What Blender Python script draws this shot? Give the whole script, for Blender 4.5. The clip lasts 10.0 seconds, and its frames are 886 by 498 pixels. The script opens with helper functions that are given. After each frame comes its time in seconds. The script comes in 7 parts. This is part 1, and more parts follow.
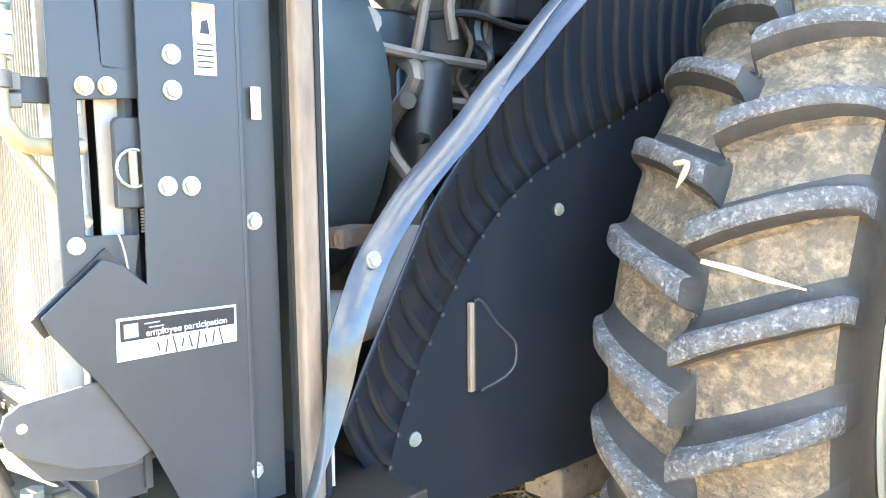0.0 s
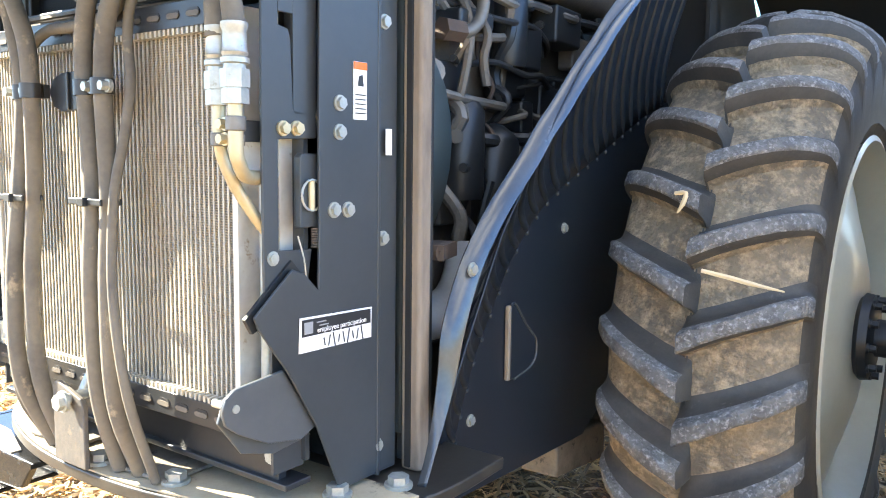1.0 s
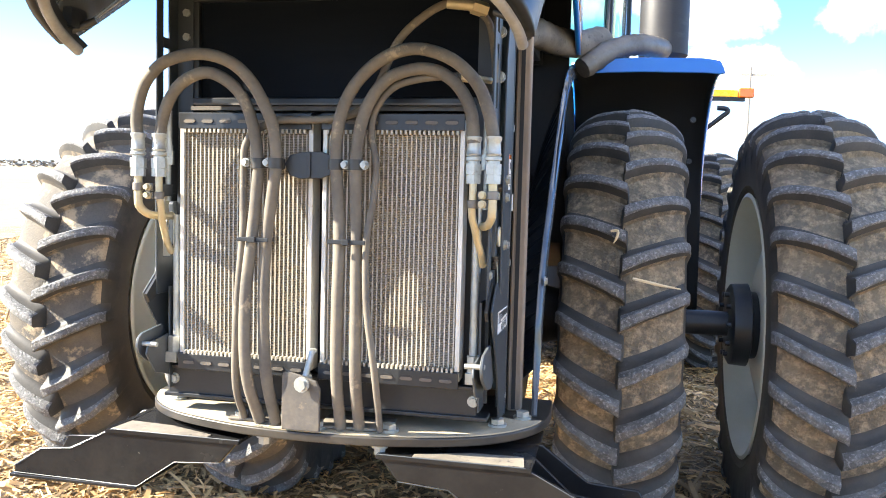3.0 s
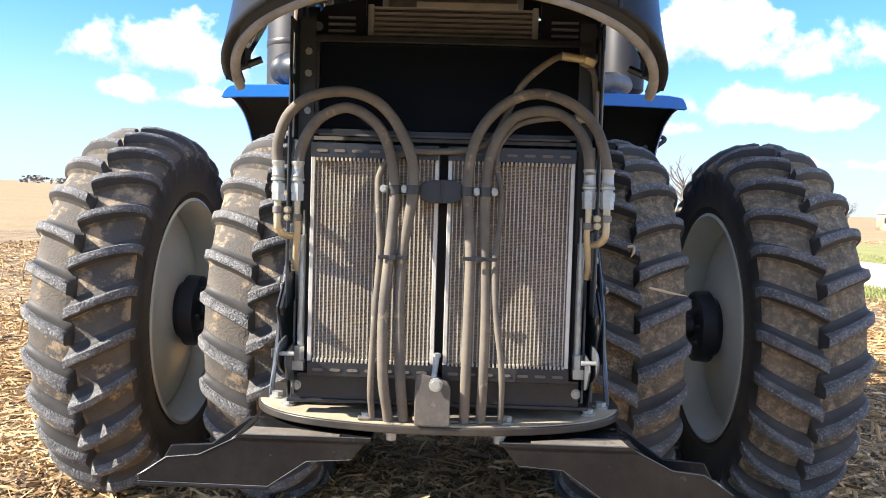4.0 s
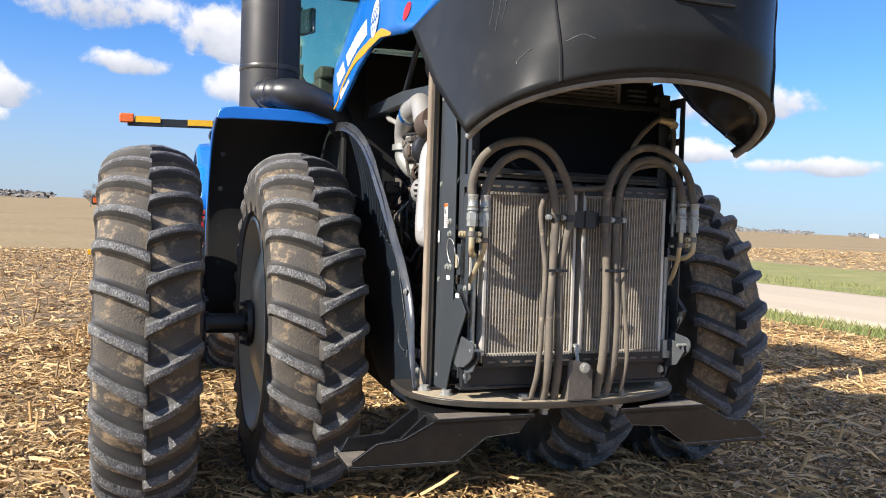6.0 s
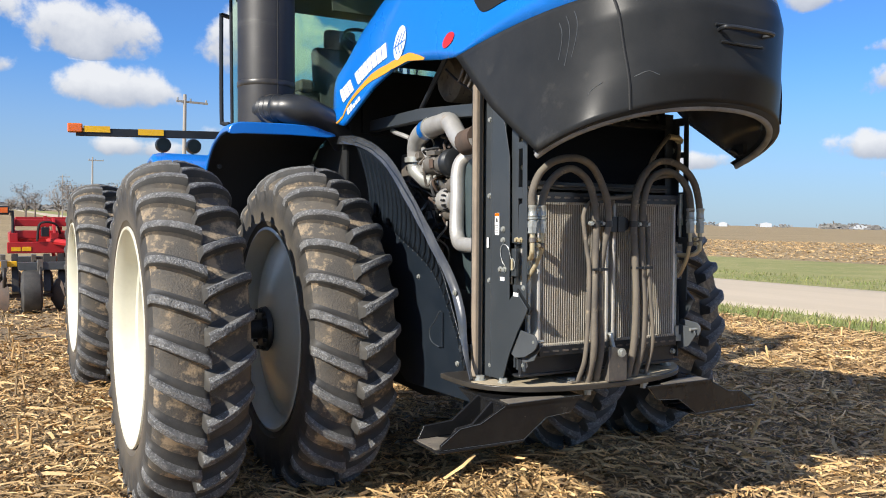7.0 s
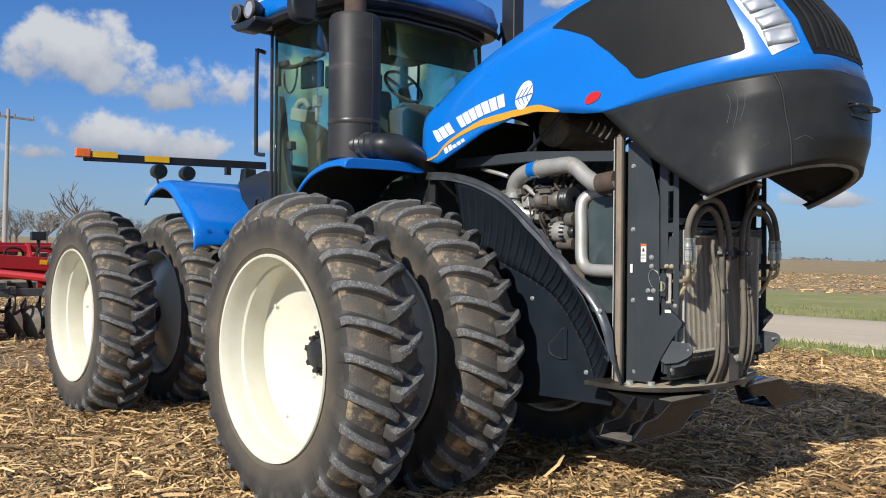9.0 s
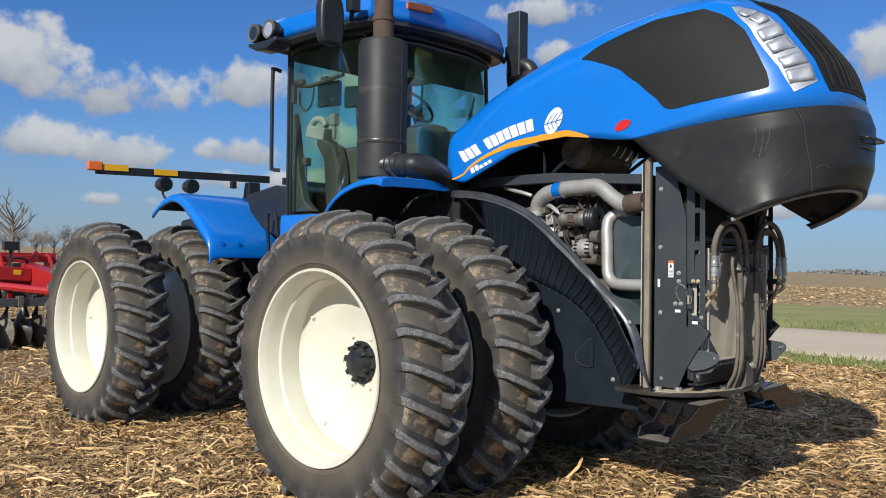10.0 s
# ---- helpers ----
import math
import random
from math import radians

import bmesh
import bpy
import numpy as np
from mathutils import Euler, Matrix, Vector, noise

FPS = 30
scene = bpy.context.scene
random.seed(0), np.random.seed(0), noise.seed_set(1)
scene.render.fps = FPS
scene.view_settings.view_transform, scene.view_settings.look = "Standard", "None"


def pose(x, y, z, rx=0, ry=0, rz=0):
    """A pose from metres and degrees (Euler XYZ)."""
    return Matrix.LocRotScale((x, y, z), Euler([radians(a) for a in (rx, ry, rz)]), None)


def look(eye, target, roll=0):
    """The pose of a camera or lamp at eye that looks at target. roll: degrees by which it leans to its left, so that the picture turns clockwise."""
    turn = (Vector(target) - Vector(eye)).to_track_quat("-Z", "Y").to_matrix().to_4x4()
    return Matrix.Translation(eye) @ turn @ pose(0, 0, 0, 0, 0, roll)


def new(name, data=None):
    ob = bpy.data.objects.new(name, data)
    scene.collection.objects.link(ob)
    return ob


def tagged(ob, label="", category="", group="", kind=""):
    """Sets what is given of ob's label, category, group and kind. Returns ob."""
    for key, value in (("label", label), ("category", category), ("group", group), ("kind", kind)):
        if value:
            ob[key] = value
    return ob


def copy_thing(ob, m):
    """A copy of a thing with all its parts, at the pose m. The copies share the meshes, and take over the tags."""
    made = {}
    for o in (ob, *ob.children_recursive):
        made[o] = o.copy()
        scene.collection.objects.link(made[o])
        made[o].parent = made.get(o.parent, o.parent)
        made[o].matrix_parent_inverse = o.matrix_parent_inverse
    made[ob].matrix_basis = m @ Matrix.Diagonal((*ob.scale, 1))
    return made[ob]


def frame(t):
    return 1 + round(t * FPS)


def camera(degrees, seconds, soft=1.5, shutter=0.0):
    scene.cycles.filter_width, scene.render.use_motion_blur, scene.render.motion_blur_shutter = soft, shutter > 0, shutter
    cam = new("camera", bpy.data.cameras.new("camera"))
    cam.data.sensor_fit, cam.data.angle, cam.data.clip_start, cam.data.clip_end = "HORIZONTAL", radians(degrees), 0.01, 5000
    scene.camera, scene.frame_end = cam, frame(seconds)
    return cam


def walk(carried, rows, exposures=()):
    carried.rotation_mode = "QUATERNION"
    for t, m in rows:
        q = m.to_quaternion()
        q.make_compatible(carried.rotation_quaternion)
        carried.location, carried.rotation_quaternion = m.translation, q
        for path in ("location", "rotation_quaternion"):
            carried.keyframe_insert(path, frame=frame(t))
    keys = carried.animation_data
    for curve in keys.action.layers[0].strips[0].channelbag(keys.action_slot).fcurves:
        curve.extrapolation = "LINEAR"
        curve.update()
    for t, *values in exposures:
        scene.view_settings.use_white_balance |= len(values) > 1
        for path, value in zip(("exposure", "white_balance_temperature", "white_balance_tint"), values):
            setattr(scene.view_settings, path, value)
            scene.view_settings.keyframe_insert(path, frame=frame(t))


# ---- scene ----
cam = camera(57.6, 10.0, soft=1.0)
METRES, EYE, TILT, LEAN, TURN = 8.0, 1.39, 0.0, 0.0, 46.7
OX, OY = 1.594, -0.37
SX, SY = -0.01395, 0.01487  # the tractor stands on a gentle cross slope
UP = Vector((-SX, -SY, 1)).normalized()
SLOPE = UP.rotation_difference(Vector((0, 0, 1))).to_matrix().to_4x4()
ROWS = [
    (0.0, 0.0, 0.0, 0.0, -0.08, -7.14, 0.6),
    (0.5, -0.026, -0.024, 0.0056, -4.39, -6.76, -0.31),
    (1.0, -0.0569, -0.0327, 0.0047, -10.55, -6.27, -0.71),
    (1.5, -0.0912, -0.0509, 0.0086, -17.15, -5.73, -0.89),
    (2.0, -0.1323, -0.0754, 0.0115, -23.62, -5.13, -1.13),
    (2.5, -0.1758, -0.0799, 0.0101, -29.19, -4.58, -1.34),
    (3.0, -0.2252, -0.0774, 0.0113, -34.52, -3.92, -1.46),
    (4.5, -0.3793, -0.0215, 0.0135, -51.12, -2.31, -1.95),
    (5.0, -0.4275, 0.0047, 0.0154, -56.64, -2.02, -2.3),
    (5.5, -0.4685, 0.041, 0.0143, -61.73, -1.88, -2.32),
    (7.0, -0.5844, 0.1555, 0.02, -75.74, -1.85, -0.33),
    (7.5, -0.6194, 0.2039, 0.0203, -79.49, -1.58, -0.03),
    (8.0, -0.6436, 0.2515, 0.0204, -82.79, -1.06, -0.09),
    (8.5, -0.6606, 0.3068, 0.022, -85.73, -0.45, -0.36),
    (9.0, -0.688, 0.3601, 0.0203, -88.22, 0.08, -0.53),
    (9.5, -0.7059, 0.4011, 0.0202, -90.38, 0.53, -0.69),
    (10.0, -0.7257, 0.433, 0.0239, -92.19, 0.8, -0.76),
]
EXPOSURES = [(0.0, 4.50, 7400, 0), (0.4, 3.94, 7200, 2), (0.7, 3.62, 7300, 4), (1.6, 3.24, 7350, 7), (2.5, 2.98, 7150, 8), (3.2, 2.62, 6950, 9), (4.2, 1.66, 6800, 13), (5.0, 1.34, 6800, 14), (5.7, 1.12, 6750, 13), (7.0, 0.76, 6600, 10), (8.5, 0.42, 6500, 10), (10.0, 0.20, 6450, 9)]
walk(cam, [(t, SLOPE @ pose(OX, OY, EYE, TILT, LEAN, TURN) @ pose(METRES * x, METRES * y, METRES * z, 90 + pitch, roll, yaw)) for t, x, y, z, yaw, pitch, roll in ROWS], EXPOSURES)

# world: autumn afternoon sky with scattered cumulus, sun over the tractor's right shoulder
SUN_EL, SUN_AZ = radians(32), math.atan2(-0.962, -0.27)
world = bpy.data.worlds.new("world")
scene.world = world
world.use_nodes = True
wn, wl = world.node_tree.nodes, world.node_tree.links
wn.clear()


def wnode(kind, **inputs):
    n = wn.new(kind)
    for k, v in inputs.items():
        n.inputs[k].default_value = v
    return n


sky = wn.new("ShaderNodeTexSky")
sky.sky_type, sky.sun_disc = "NISHITA", False
sky.sun_elevation, sky.sun_rotation = SUN_EL, SUN_AZ
sky.air_density, sky.dust_density, sky.ozone_density = 1.0, 0.2, 3.0
coord = wn.new("ShaderNodeTexCoord")
sep = wn.new("ShaderNodeSeparateXYZ")
wl.new(coord.outputs["Generated"], sep.inputs[0])


def wmath(op, a, b=None, c=None):
    n = wn.new("ShaderNodeMath")
    n.operation = op
    for i, q in enumerate((a, b, c)):
        if q is None:
            continue
        if isinstance(q, (int, float)):
            n.inputs[i].default_value = q
        else:
            wl.new(q, n.inputs[i])
    return n.outputs[0]


# cumulus: separate heaps (bearing, height over the horizon, half width, rise; degrees), ragged by noise, flat and grey below
HEAPS = [(16.8, 11.3, 3.8, 2.4), (23.6, 10.0, 4.4, 1.8), (18.2, 6.5, 3.4, 1.4), (23.0, 6.3, 3.2, 1.3), (31.3, 11.4, 2.3, 1.6), (30.9, 6.9, 2.3, 1.0),
         (52, 17.1, 2.8, 1.0), (53.2, 14.4, 1.7, 0.9), (73.1, 13.4, 1.9, 1.7), (24.1, 3.1, 3.0, 0.5), (73.6, 4.4, 2.2, 0.6), (-19.3, 8.6, 5.6, 2.1),
         (-22.6, 6.1, 1.5, 1.0), (-18, 5.9, 2.5, 0.7), (-14.1, 5.1, 1.4, 0.7), (29.8, 4.8, 1.8, 0.7), (5.5, 11.3, 3.3, 1.8), (7.1, 7.6, 3.4, 1.3),
         (7.8, 4.0, 2.8, 0.7), (14.8, 5.4, 1.8, 0.6), (58.8, 9.2, 2.2, 1.2), (58.1, 11.2, 2.0, 0.5), (58, 5, 3.4, 0.9), (60, 3.4, 2.0, 0.5),
         (66.9, 7.2, 2.1, 1.1), (66.9, 3.9, 2.6, 0.6), (-3.3, 12.2, 3.7, 1.5), (-8.7, 6.4, 1.9, 1.1), (-11.6, 4.8, 2.2, 0.7), (-1.8, 8.8, 2.1, 0.8),
         (38.3, 12, 1.9, 1.6), (40, 8.3, 3.6, 1.4), (36, 5.0, 3.0, 0.7), (45, 4.2, 3.4, 0.6)]
# unseen heaps of the same cumulus, overhead and behind, added to fill the shade
HEAPS += [(-70, 24, 20, 9), (-120, 16, 16, 8), (165, 20, 18, 9), (115, 24, 16, 8), (40, 38, 16, 7), (-160, 42, 20, 9), (-25, 36, 14, 6), (95, 42, 18, 8),
          (150, 50, 24, 9), (-100, 48, 22, 9), (10, 58, 30, 7), (-45, 66, 40, 8), (190, 66, 44, 8), (75, 68, 40, 7), (-145, 24, 14, 6), (-175, 12, 12, 4), (130, 38, 16, 7), (-75, 40, 18, 7), (-130, 60, 30, 8), (110, 60, 30, 8), (-175, 30, 14, 6), (140, 12, 12, 4)]
bearing = wmath("MULTIPLY", wmath("ARCTAN2", sep.outputs[0], sep.outputs[1]), 57.2958)
height = wmath("MULTIPLY", wmath("ARCSINE", sep.outputs[2]), 57.2958)


def cloud_noise(scale, detail):
    t = wnode("ShaderNodeTexNoise", Scale=scale, Detail=detail, Roughness=0.56)
    wl.new(coord.outputs["Generated"], t.inputs["Vector"])
    return wmath("SUBTRACT", t.outputs[0], 0.5)


lumps = wmath("ADD", wmath("MULTIPLY", cloud_noise(24, 7.0), 2.7), wmath("MULTIPLY", cloud_noise(9, 2.0), 1.2))
near, weight, rise = 9.0, 0.001, 0.0
for az_, el_, half_, up_ in HEAPS:
    half_, up_ = 1.15 * half_, 1.2 * up_
    dx = wmath("MULTIPLY_ADD", bearing, 1 / half_, -az_ / half_)
    dy = wmath("MULTIPLY_ADD", height, 1 / up_, -el_ / up_)
    far2 = wmath("MULTIPLY_ADD", dx, dx, wmath("POWER", wmath("MAXIMUM", dy, wmath("MULTIPLY", dy, -1.5)), 2.0))
    near = wmath("MINIMUM", far2, near)
    w_ = wmath("MAXIMUM", wmath("SUBTRACT", 1.6, far2), 0.0)
    weight = wmath("ADD", w_, weight)
    rise = wmath("MULTIPLY_ADD", w_, dy, rise)
dens = wmath("ADD", wmath("MULTIPLY", wmath("SUBTRACT", 1.0, near), 0.6), lumps)
mask = wn.new("ShaderNodeMapRange")
mask.interpolation_type = "SMOOTHSTEP"
mask.inputs[1].default_value, mask.inputs[2].default_value = -0.12, 0.50
wl.new(dens, mask.inputs[0])
thick = wn.new("ShaderNodeMapRange")
thick.inputs[1].default_value, thick.inputs[2].default_value = 0.62, -0.5
wl.new(wmath("ADD", wmath("DIVIDE", rise, weight), wmath("MULTIPLY", lumps, 0.6)), thick.inputs[0])
ccol = wn.new("ShaderNodeMixRGB")
ccol.inputs[1].default_value, ccol.inputs[2].default_value = (5.6, 5.75, 6.0, 1), (3.0, 3.3, 3.95, 1)
wl.new(thick.outputs[0], ccol.inputs[0])
above = wn.new("ShaderNodeMapRange")
above.inputs[1].default_value, above.inputs[2].default_value = -0.01, 0.03
wl.new(sep.outputs[2], above.inputs[0])
amount = wmath("MULTIPLY", wmath("MULTIPLY", mask.outputs[0], above.outputs[0]), 0.95)
tint = wn.new("ShaderNodeMixRGB")
tint.blend_type = "MULTIPLY"
tint.inputs[0].default_value = 1.0
tint.inputs[2].default_value = (0.37, 0.655, 1.04, 1)
wl.new(sky.outputs[0], tint.inputs[1])
# grey-blue haze low over the horizon, all the way round
low = wn.new("ShaderNodeMapRange")
low.interpolation_type = "SMOOTHSTEP"
low.inputs[1].default_value, low.inputs[2].default_value = 0.21, 0.0
low.inputs[3].default_value, low.inputs[4].default_value = 0.0, 0.66
wl.new(sep.outputs[2], low.inputs[0])
haze = wn.new("ShaderNodeMixRGB")
haze.inputs[2].default_value = (2.75, 3.2, 4.1, 1)
wl.new(low.outputs[0], haze.inputs[0]), wl.new(tint.outputs[0], haze.inputs[1])
blend = wn.new("ShaderNodeMixRGB")
wl.new(amount, blend.inputs[0]), wl.new(haze.outputs[0], blend.inputs[1]), wl.new(ccol.outputs[0], blend.inputs[2])
bg = wnode("ShaderNodeBackground", Strength=0.092)
wl.new(blend.outputs[0], bg.inputs[0])
wout = wn.new("ShaderNodeOutputWorld")
wl.new(bg.outputs[0], wout.inputs[0])

sun_data = bpy.data.lights.new("sun", "SUN")
sun_data.energy, sun_data.angle, sun_data.color = 4.3, radians(0.53), (1.0, 0.95, 0.86)
sun = new("sun", sun_data)
to_sun = SLOPE.to_3x3() @ Vector((math.sin(SUN_AZ) * math.cos(SUN_EL), math.cos(SUN_AZ) * math.cos(SUN_EL), math.sin(SUN_EL)))
sun.matrix_world = look(to_sun * 60, (0, 0, 0))


# materials
def surface(name, c1, c2=None, rough=0.5, metal=0.0, scale=6.0, fine=90.0, bump=0.15, mix=0.5, spots=None, spot_scale=25.0,
            spot_at=0.62, coat=0.0, rvar=0.12, island=0.0, depth=0.002, stretch=(1, 1, 1), spec=0.5, spot_soft=0.07):
    """A painted, moulded or natural surface: two tones in large soft patches, fine grain, and spots of a third tone."""
    m = bpy.data.materials.new(name)
    m.use_nodes = True
    n, l = m.node_tree.nodes, m.node_tree.links
    b = n["Principled BSDF"]
    b.inputs["Metallic"].default_value = metal
    b.inputs["Coat Weight"].default_value = coat
    b.inputs["Coat Roughness"].default_value = 0.08
    b.inputs["Specular IOR Level"].default_value = spec
    tc = n.new("ShaderNodeTexCoord")
    mp = n.new("ShaderNodeMapping")
    mp.inputs["Scale"].default_value = stretch
    l.new(tc.outputs["Object"], mp.inputs[0])

    def noise_tex(s, d=5.0, r=0.6):
        t = n.new("ShaderNodeTexNoise")
        t.inputs["Scale"].default_value, t.inputs["Detail"].default_value, t.inputs["Roughness"].default_value = s, d, r
        l.new(mp.outputs[0], t.inputs["Vector"])
        return t.outputs[0]

    def ramp(x, lo, hi):
        r = n.new("ShaderNodeMapRange")
        r.inputs[1].default_value, r.inputs[2].default_value = lo, hi
        l.new(x, r.inputs[0])
        return r.outputs[0]

    def mixed(f, a, c):
        x = n.new("ShaderNodeMixRGB")
        for i, q in enumerate((f, a, c)):
            if isinstance(q, tuple):
                x.inputs[i].default_value = (*q, 1)
            elif isinstance(q, float):
                x.inputs[i].default_value = q
            else:
                l.new(q, x.inputs[i])
        return x.outputs[0]

    c2 = c2 or tuple(min(1, k * 0.75) for k in c1)
    big, grain = noise_tex(scale), noise_tex(fine, 3.0)
    f = n.new("ShaderNodeMath")
    f.operation = "MULTIPLY_ADD"
    l.new(grain, f.inputs[0])
    f.inputs[1].default_value = mix
    l.new(ramp(big, 0.4 + mix * 0.5 - 0.25, 0.85), f.inputs[2])
    col = mixed(ramp(f.outputs[0], 0.1, 0.9), c1, c2)
    if spots:
        col = mixed(ramp(noise_tex(spot_scale, 8.0, 0.7), spot_at, spot_at + spot_soft), col, spots)
    if island:
        g = n.new("ShaderNodeNewGeometry")
        h = n.new("ShaderNodeHueSaturation")
        h.inputs["Saturation"].default_value = 1.0
        l.new(col, h.inputs["Color"])
        l.new(ramp2(n, l, g.outputs["Random Per Island"], 1 - island, 1 + island), h.inputs["Value"])
        col = h.outputs[0]
    l.new(col, b.inputs["Base Color"])
    rr = n.new("ShaderNodeMapRange")
    rr.inputs[3].default_value, rr.inputs[4].default_value = max(0.02, rough - rvar), min(1, rough + rvar)
    l.new(big, rr.inputs[0])
    l.new(rr.outputs[0], b.inputs["Roughness"])
    if bump:
        bp = n.new("ShaderNodeBump")
        bp.inputs["Strength"].default_value, bp.inputs["Distance"].default_value = bump, depth
        l.new(grain, bp.inputs["Height"])
        l.new(bp.outputs[0], b.inputs["Normal"])
    return m


def ramp2(n, l, x, lo, hi):
    r = n.new("ShaderNodeMapRange")
    r.inputs[3].default_value, r.inputs[4].default_value = lo, hi
    l.new(x, r.inputs[0])
    return r.outputs[0]


def lined(name, c1, c2, axis, pitch, rough=0.4, metal=0.6, bump=0.6, dust=(0.4, 0.33, 0.22)):
    """Fine parallel fins along one axis, dusty in patches."""
    m = surface(name, c1, c2, rough=rough, metal=metal, bump=0)
    n, l = m.node_tree.nodes, m.node_tree.links
    b = n["Principled BSDF"]
    old = b.inputs["Base Color"].links[0].from_socket
    tc = n.new("ShaderNodeTexCoord")
    w = n.new("ShaderNodeTexWave")
    w.bands_direction = axis
    w.inputs["Scale"].default_value = 0.314 / pitch
    w.inputs["Distortion"].default_value = 0.6
    w.inputs["Detail Scale"].default_value = 30
    l.new(tc.outputs["Object"], w.inputs["Vector"])
    nz = n.new("ShaderNodeTexNoise")
    nz.inputs["Scale"].default_value, nz.inputs["Detail"].default_value = 9, 6
    l.new(tc.outputs["Object"], nz.inputs["Vector"])
    dusty = n.new("ShaderNodeMixRGB")
    mr = n.new("ShaderNodeMapRange")
    mr.inputs[1].default_value, mr.inputs[2].default_value = 0.3, 0.75
    l.new(nz.outputs[0], mr.inputs[0])
    l.new(mr.outputs[0], dusty.inputs[0])
    l.new(old, dusty.inputs[1])
    dusty.inputs[2].default_value = (*dust, 1)
    # shade in the fin gaps is multiplied into the base colour
    mul = n.new("ShaderNodeMixRGB")
    mul.blend_type = "MULTIPLY"
    mul.inputs[0].default_value = 0.75
    l.new(dusty.outputs[0], mul.inputs[1])
    l.new(w.outputs[0], mul.inputs[2])
    l.new(mul.outputs[0], b.inputs["Base Color"])
    bp = n.new("ShaderNodeBump")
    bp.inputs["Strength"].default_value, bp.inputs["Distance"].default_value = bump, 0.004
    l.new(w.outputs[0], bp.inputs["Height"])
    l.new(bp.outputs[0], b.inputs["Normal"])
    return m


def glassy(name, tint, rough=0.02, alpha=0.25):
    """Thin window glass: mostly clear, tinted, glossy by Fresnel."""
    m = bpy.data.materials.new(name)
    m.use_nodes = True
    n, l = m.node_tree.nodes, m.node_tree.links
    n.clear()
    tr, gl, mx, fr, out = (n.new("ShaderNode" + k) for k in ("BsdfTransparent", "BsdfGlossy", "MixShader", "LayerWeight", "OutputMaterial"))
    tr.inputs[0].default_value = (*tint, 1)
    gl.inputs["Roughness"].default_value = rough
    fr.inputs[0].default_value = 0.5
    pw = n.new("ShaderNodeMath")
    pw.operation = "POWER"
    l.new(fr.outputs["Facing"], pw.inputs[0])
    pw.inputs[1].default_value = 4.0
    ml = n.new("ShaderNodeMath")
    ml.operation = "MULTIPLY_ADD"
    l.new(pw.outputs[0], ml.inputs[0])
    ml.inputs[1].default_value, ml.inputs[2].default_value = 0.5, 0.02
    l.new(ml.outputs[0], mx.inputs[0])
    l.new(tr.outputs[0], mx.inputs[1])
    l.new(gl.outputs[0], mx.inputs[2])
    l.new(mx.outputs[0], out.inputs[0])
    return m


BLUE = surface("blue_paint", (0.002, 0.165, 0.62), (0.002, 0.15, 0.56), rough=0.28, scale=2, fine=40, bump=0.02, coat=0.6, rvar=0.06)
NOSE = surface("black_plastic", (0.020, 0.0215, 0.023), (0.030, 0.031, 0.032), rough=0.33, scale=4, fine=160, bump=0.04, spots=(0.055, 0.054, 0.051), spot_scale=6, spot_at=0.60, spot_soft=0.2, rvar=0.10, spec=0.10)
MESH = surface("grille_mesh", (0.007, 0.0073, 0.0076), (0.012, 0.012, 0.012), rough=0.65, scale=4, fine=320, bump=0.6, spots=(0.022, 0.021, 0.019), spot_scale=30, spot_at=0.68, spec=0.3)
SLATE = surface("slate_paint", (0.033, 0.0395, 0.045), (0.045, 0.051, 0.056), rough=0.42, scale=4, fine=70, bump=0.05, spots=(0.15, 0.14, 0.125), spot_scale=38, spot_at=0.70, rvar=0.08)
BLACK = surface("black_paint", (0.013, 0.015, 0.018), (0.024, 0.026, 0.028), rough=0.38, scale=5, fine=80, bump=0.06, spots=(0.09, 0.08, 0.065), spot_scale=30, spot_at=0.68)
ARCH = surface("glossy_black_panel", (0.0095, 0.0145, 0.0215), (0.0155, 0.021, 0.029), rough=0.34, scale=5, fine=110, bump=0.04, spots=(0.075, 0.07, 0.064), spot_scale=34, spot_at=0.71, rvar=0.08, spec=0.45)
RIBMAT = surface("pressed_black_rib", (0.012, 0.0175, 0.0255), (0.019, 0.025, 0.033), rough=0.38, scale=9, fine=110, bump=0.05, spec=0.35)
TUBEMAT = surface("dusty_cooler_tube", (0.48, 0.445, 0.38), (0.35, 0.315, 0.255), rough=0.55, metal=0.15, scale=9, fine=80, bump=0.1, spots=(0.44, 0.37, 0.265), spot_scale=14, spot_at=0.55, spot_soft=0.12)
BRKT = surface("scratched_black_bracket", (0.009, 0.0095, 0.011), (0.019, 0.0185, 0.018), rough=0.24, scale=7, fine=70, bump=0.08, spots=(0.15, 0.142, 0.125), spot_scale=44, spot_at=0.68, rvar=0.12, spec=0.32)
# base lightened to grey for the sky that the black inside mirrors
INNERGLOSS = surface("glossy_black_inside", (0.075, 0.078, 0.082), (0.105, 0.106, 0.108), rough=0.09, scale=4, fine=120, bump=0.015, coat=1.0, spec=0.9, rvar=0.04)
DEEP = surface("matt_black", (0.010, 0.011, 0.012), (0.018, 0.018, 0.018), rough=0.7, bump=0.1)
STEEL = surface("glossy_flange", (0.036, 0.040, 0.047), (0.068, 0.071, 0.074), rough=0.25, scale=9, fine=60, bump=0.03, coat=0.5, spots=(0.24, 0.22, 0.18), spot_scale=22, spot_at=0.68, rvar=0.07, spec=0.5)
DIRTY = surface("dusty_black_steel", (0.020, 0.019, 0.018), (0.05, 0.043, 0.034), rough=0.36, scale=7, fine=60, bump=0.12, spots=(0.17, 0.14, 0.10), spot_scale=12, spot_at=0.66)
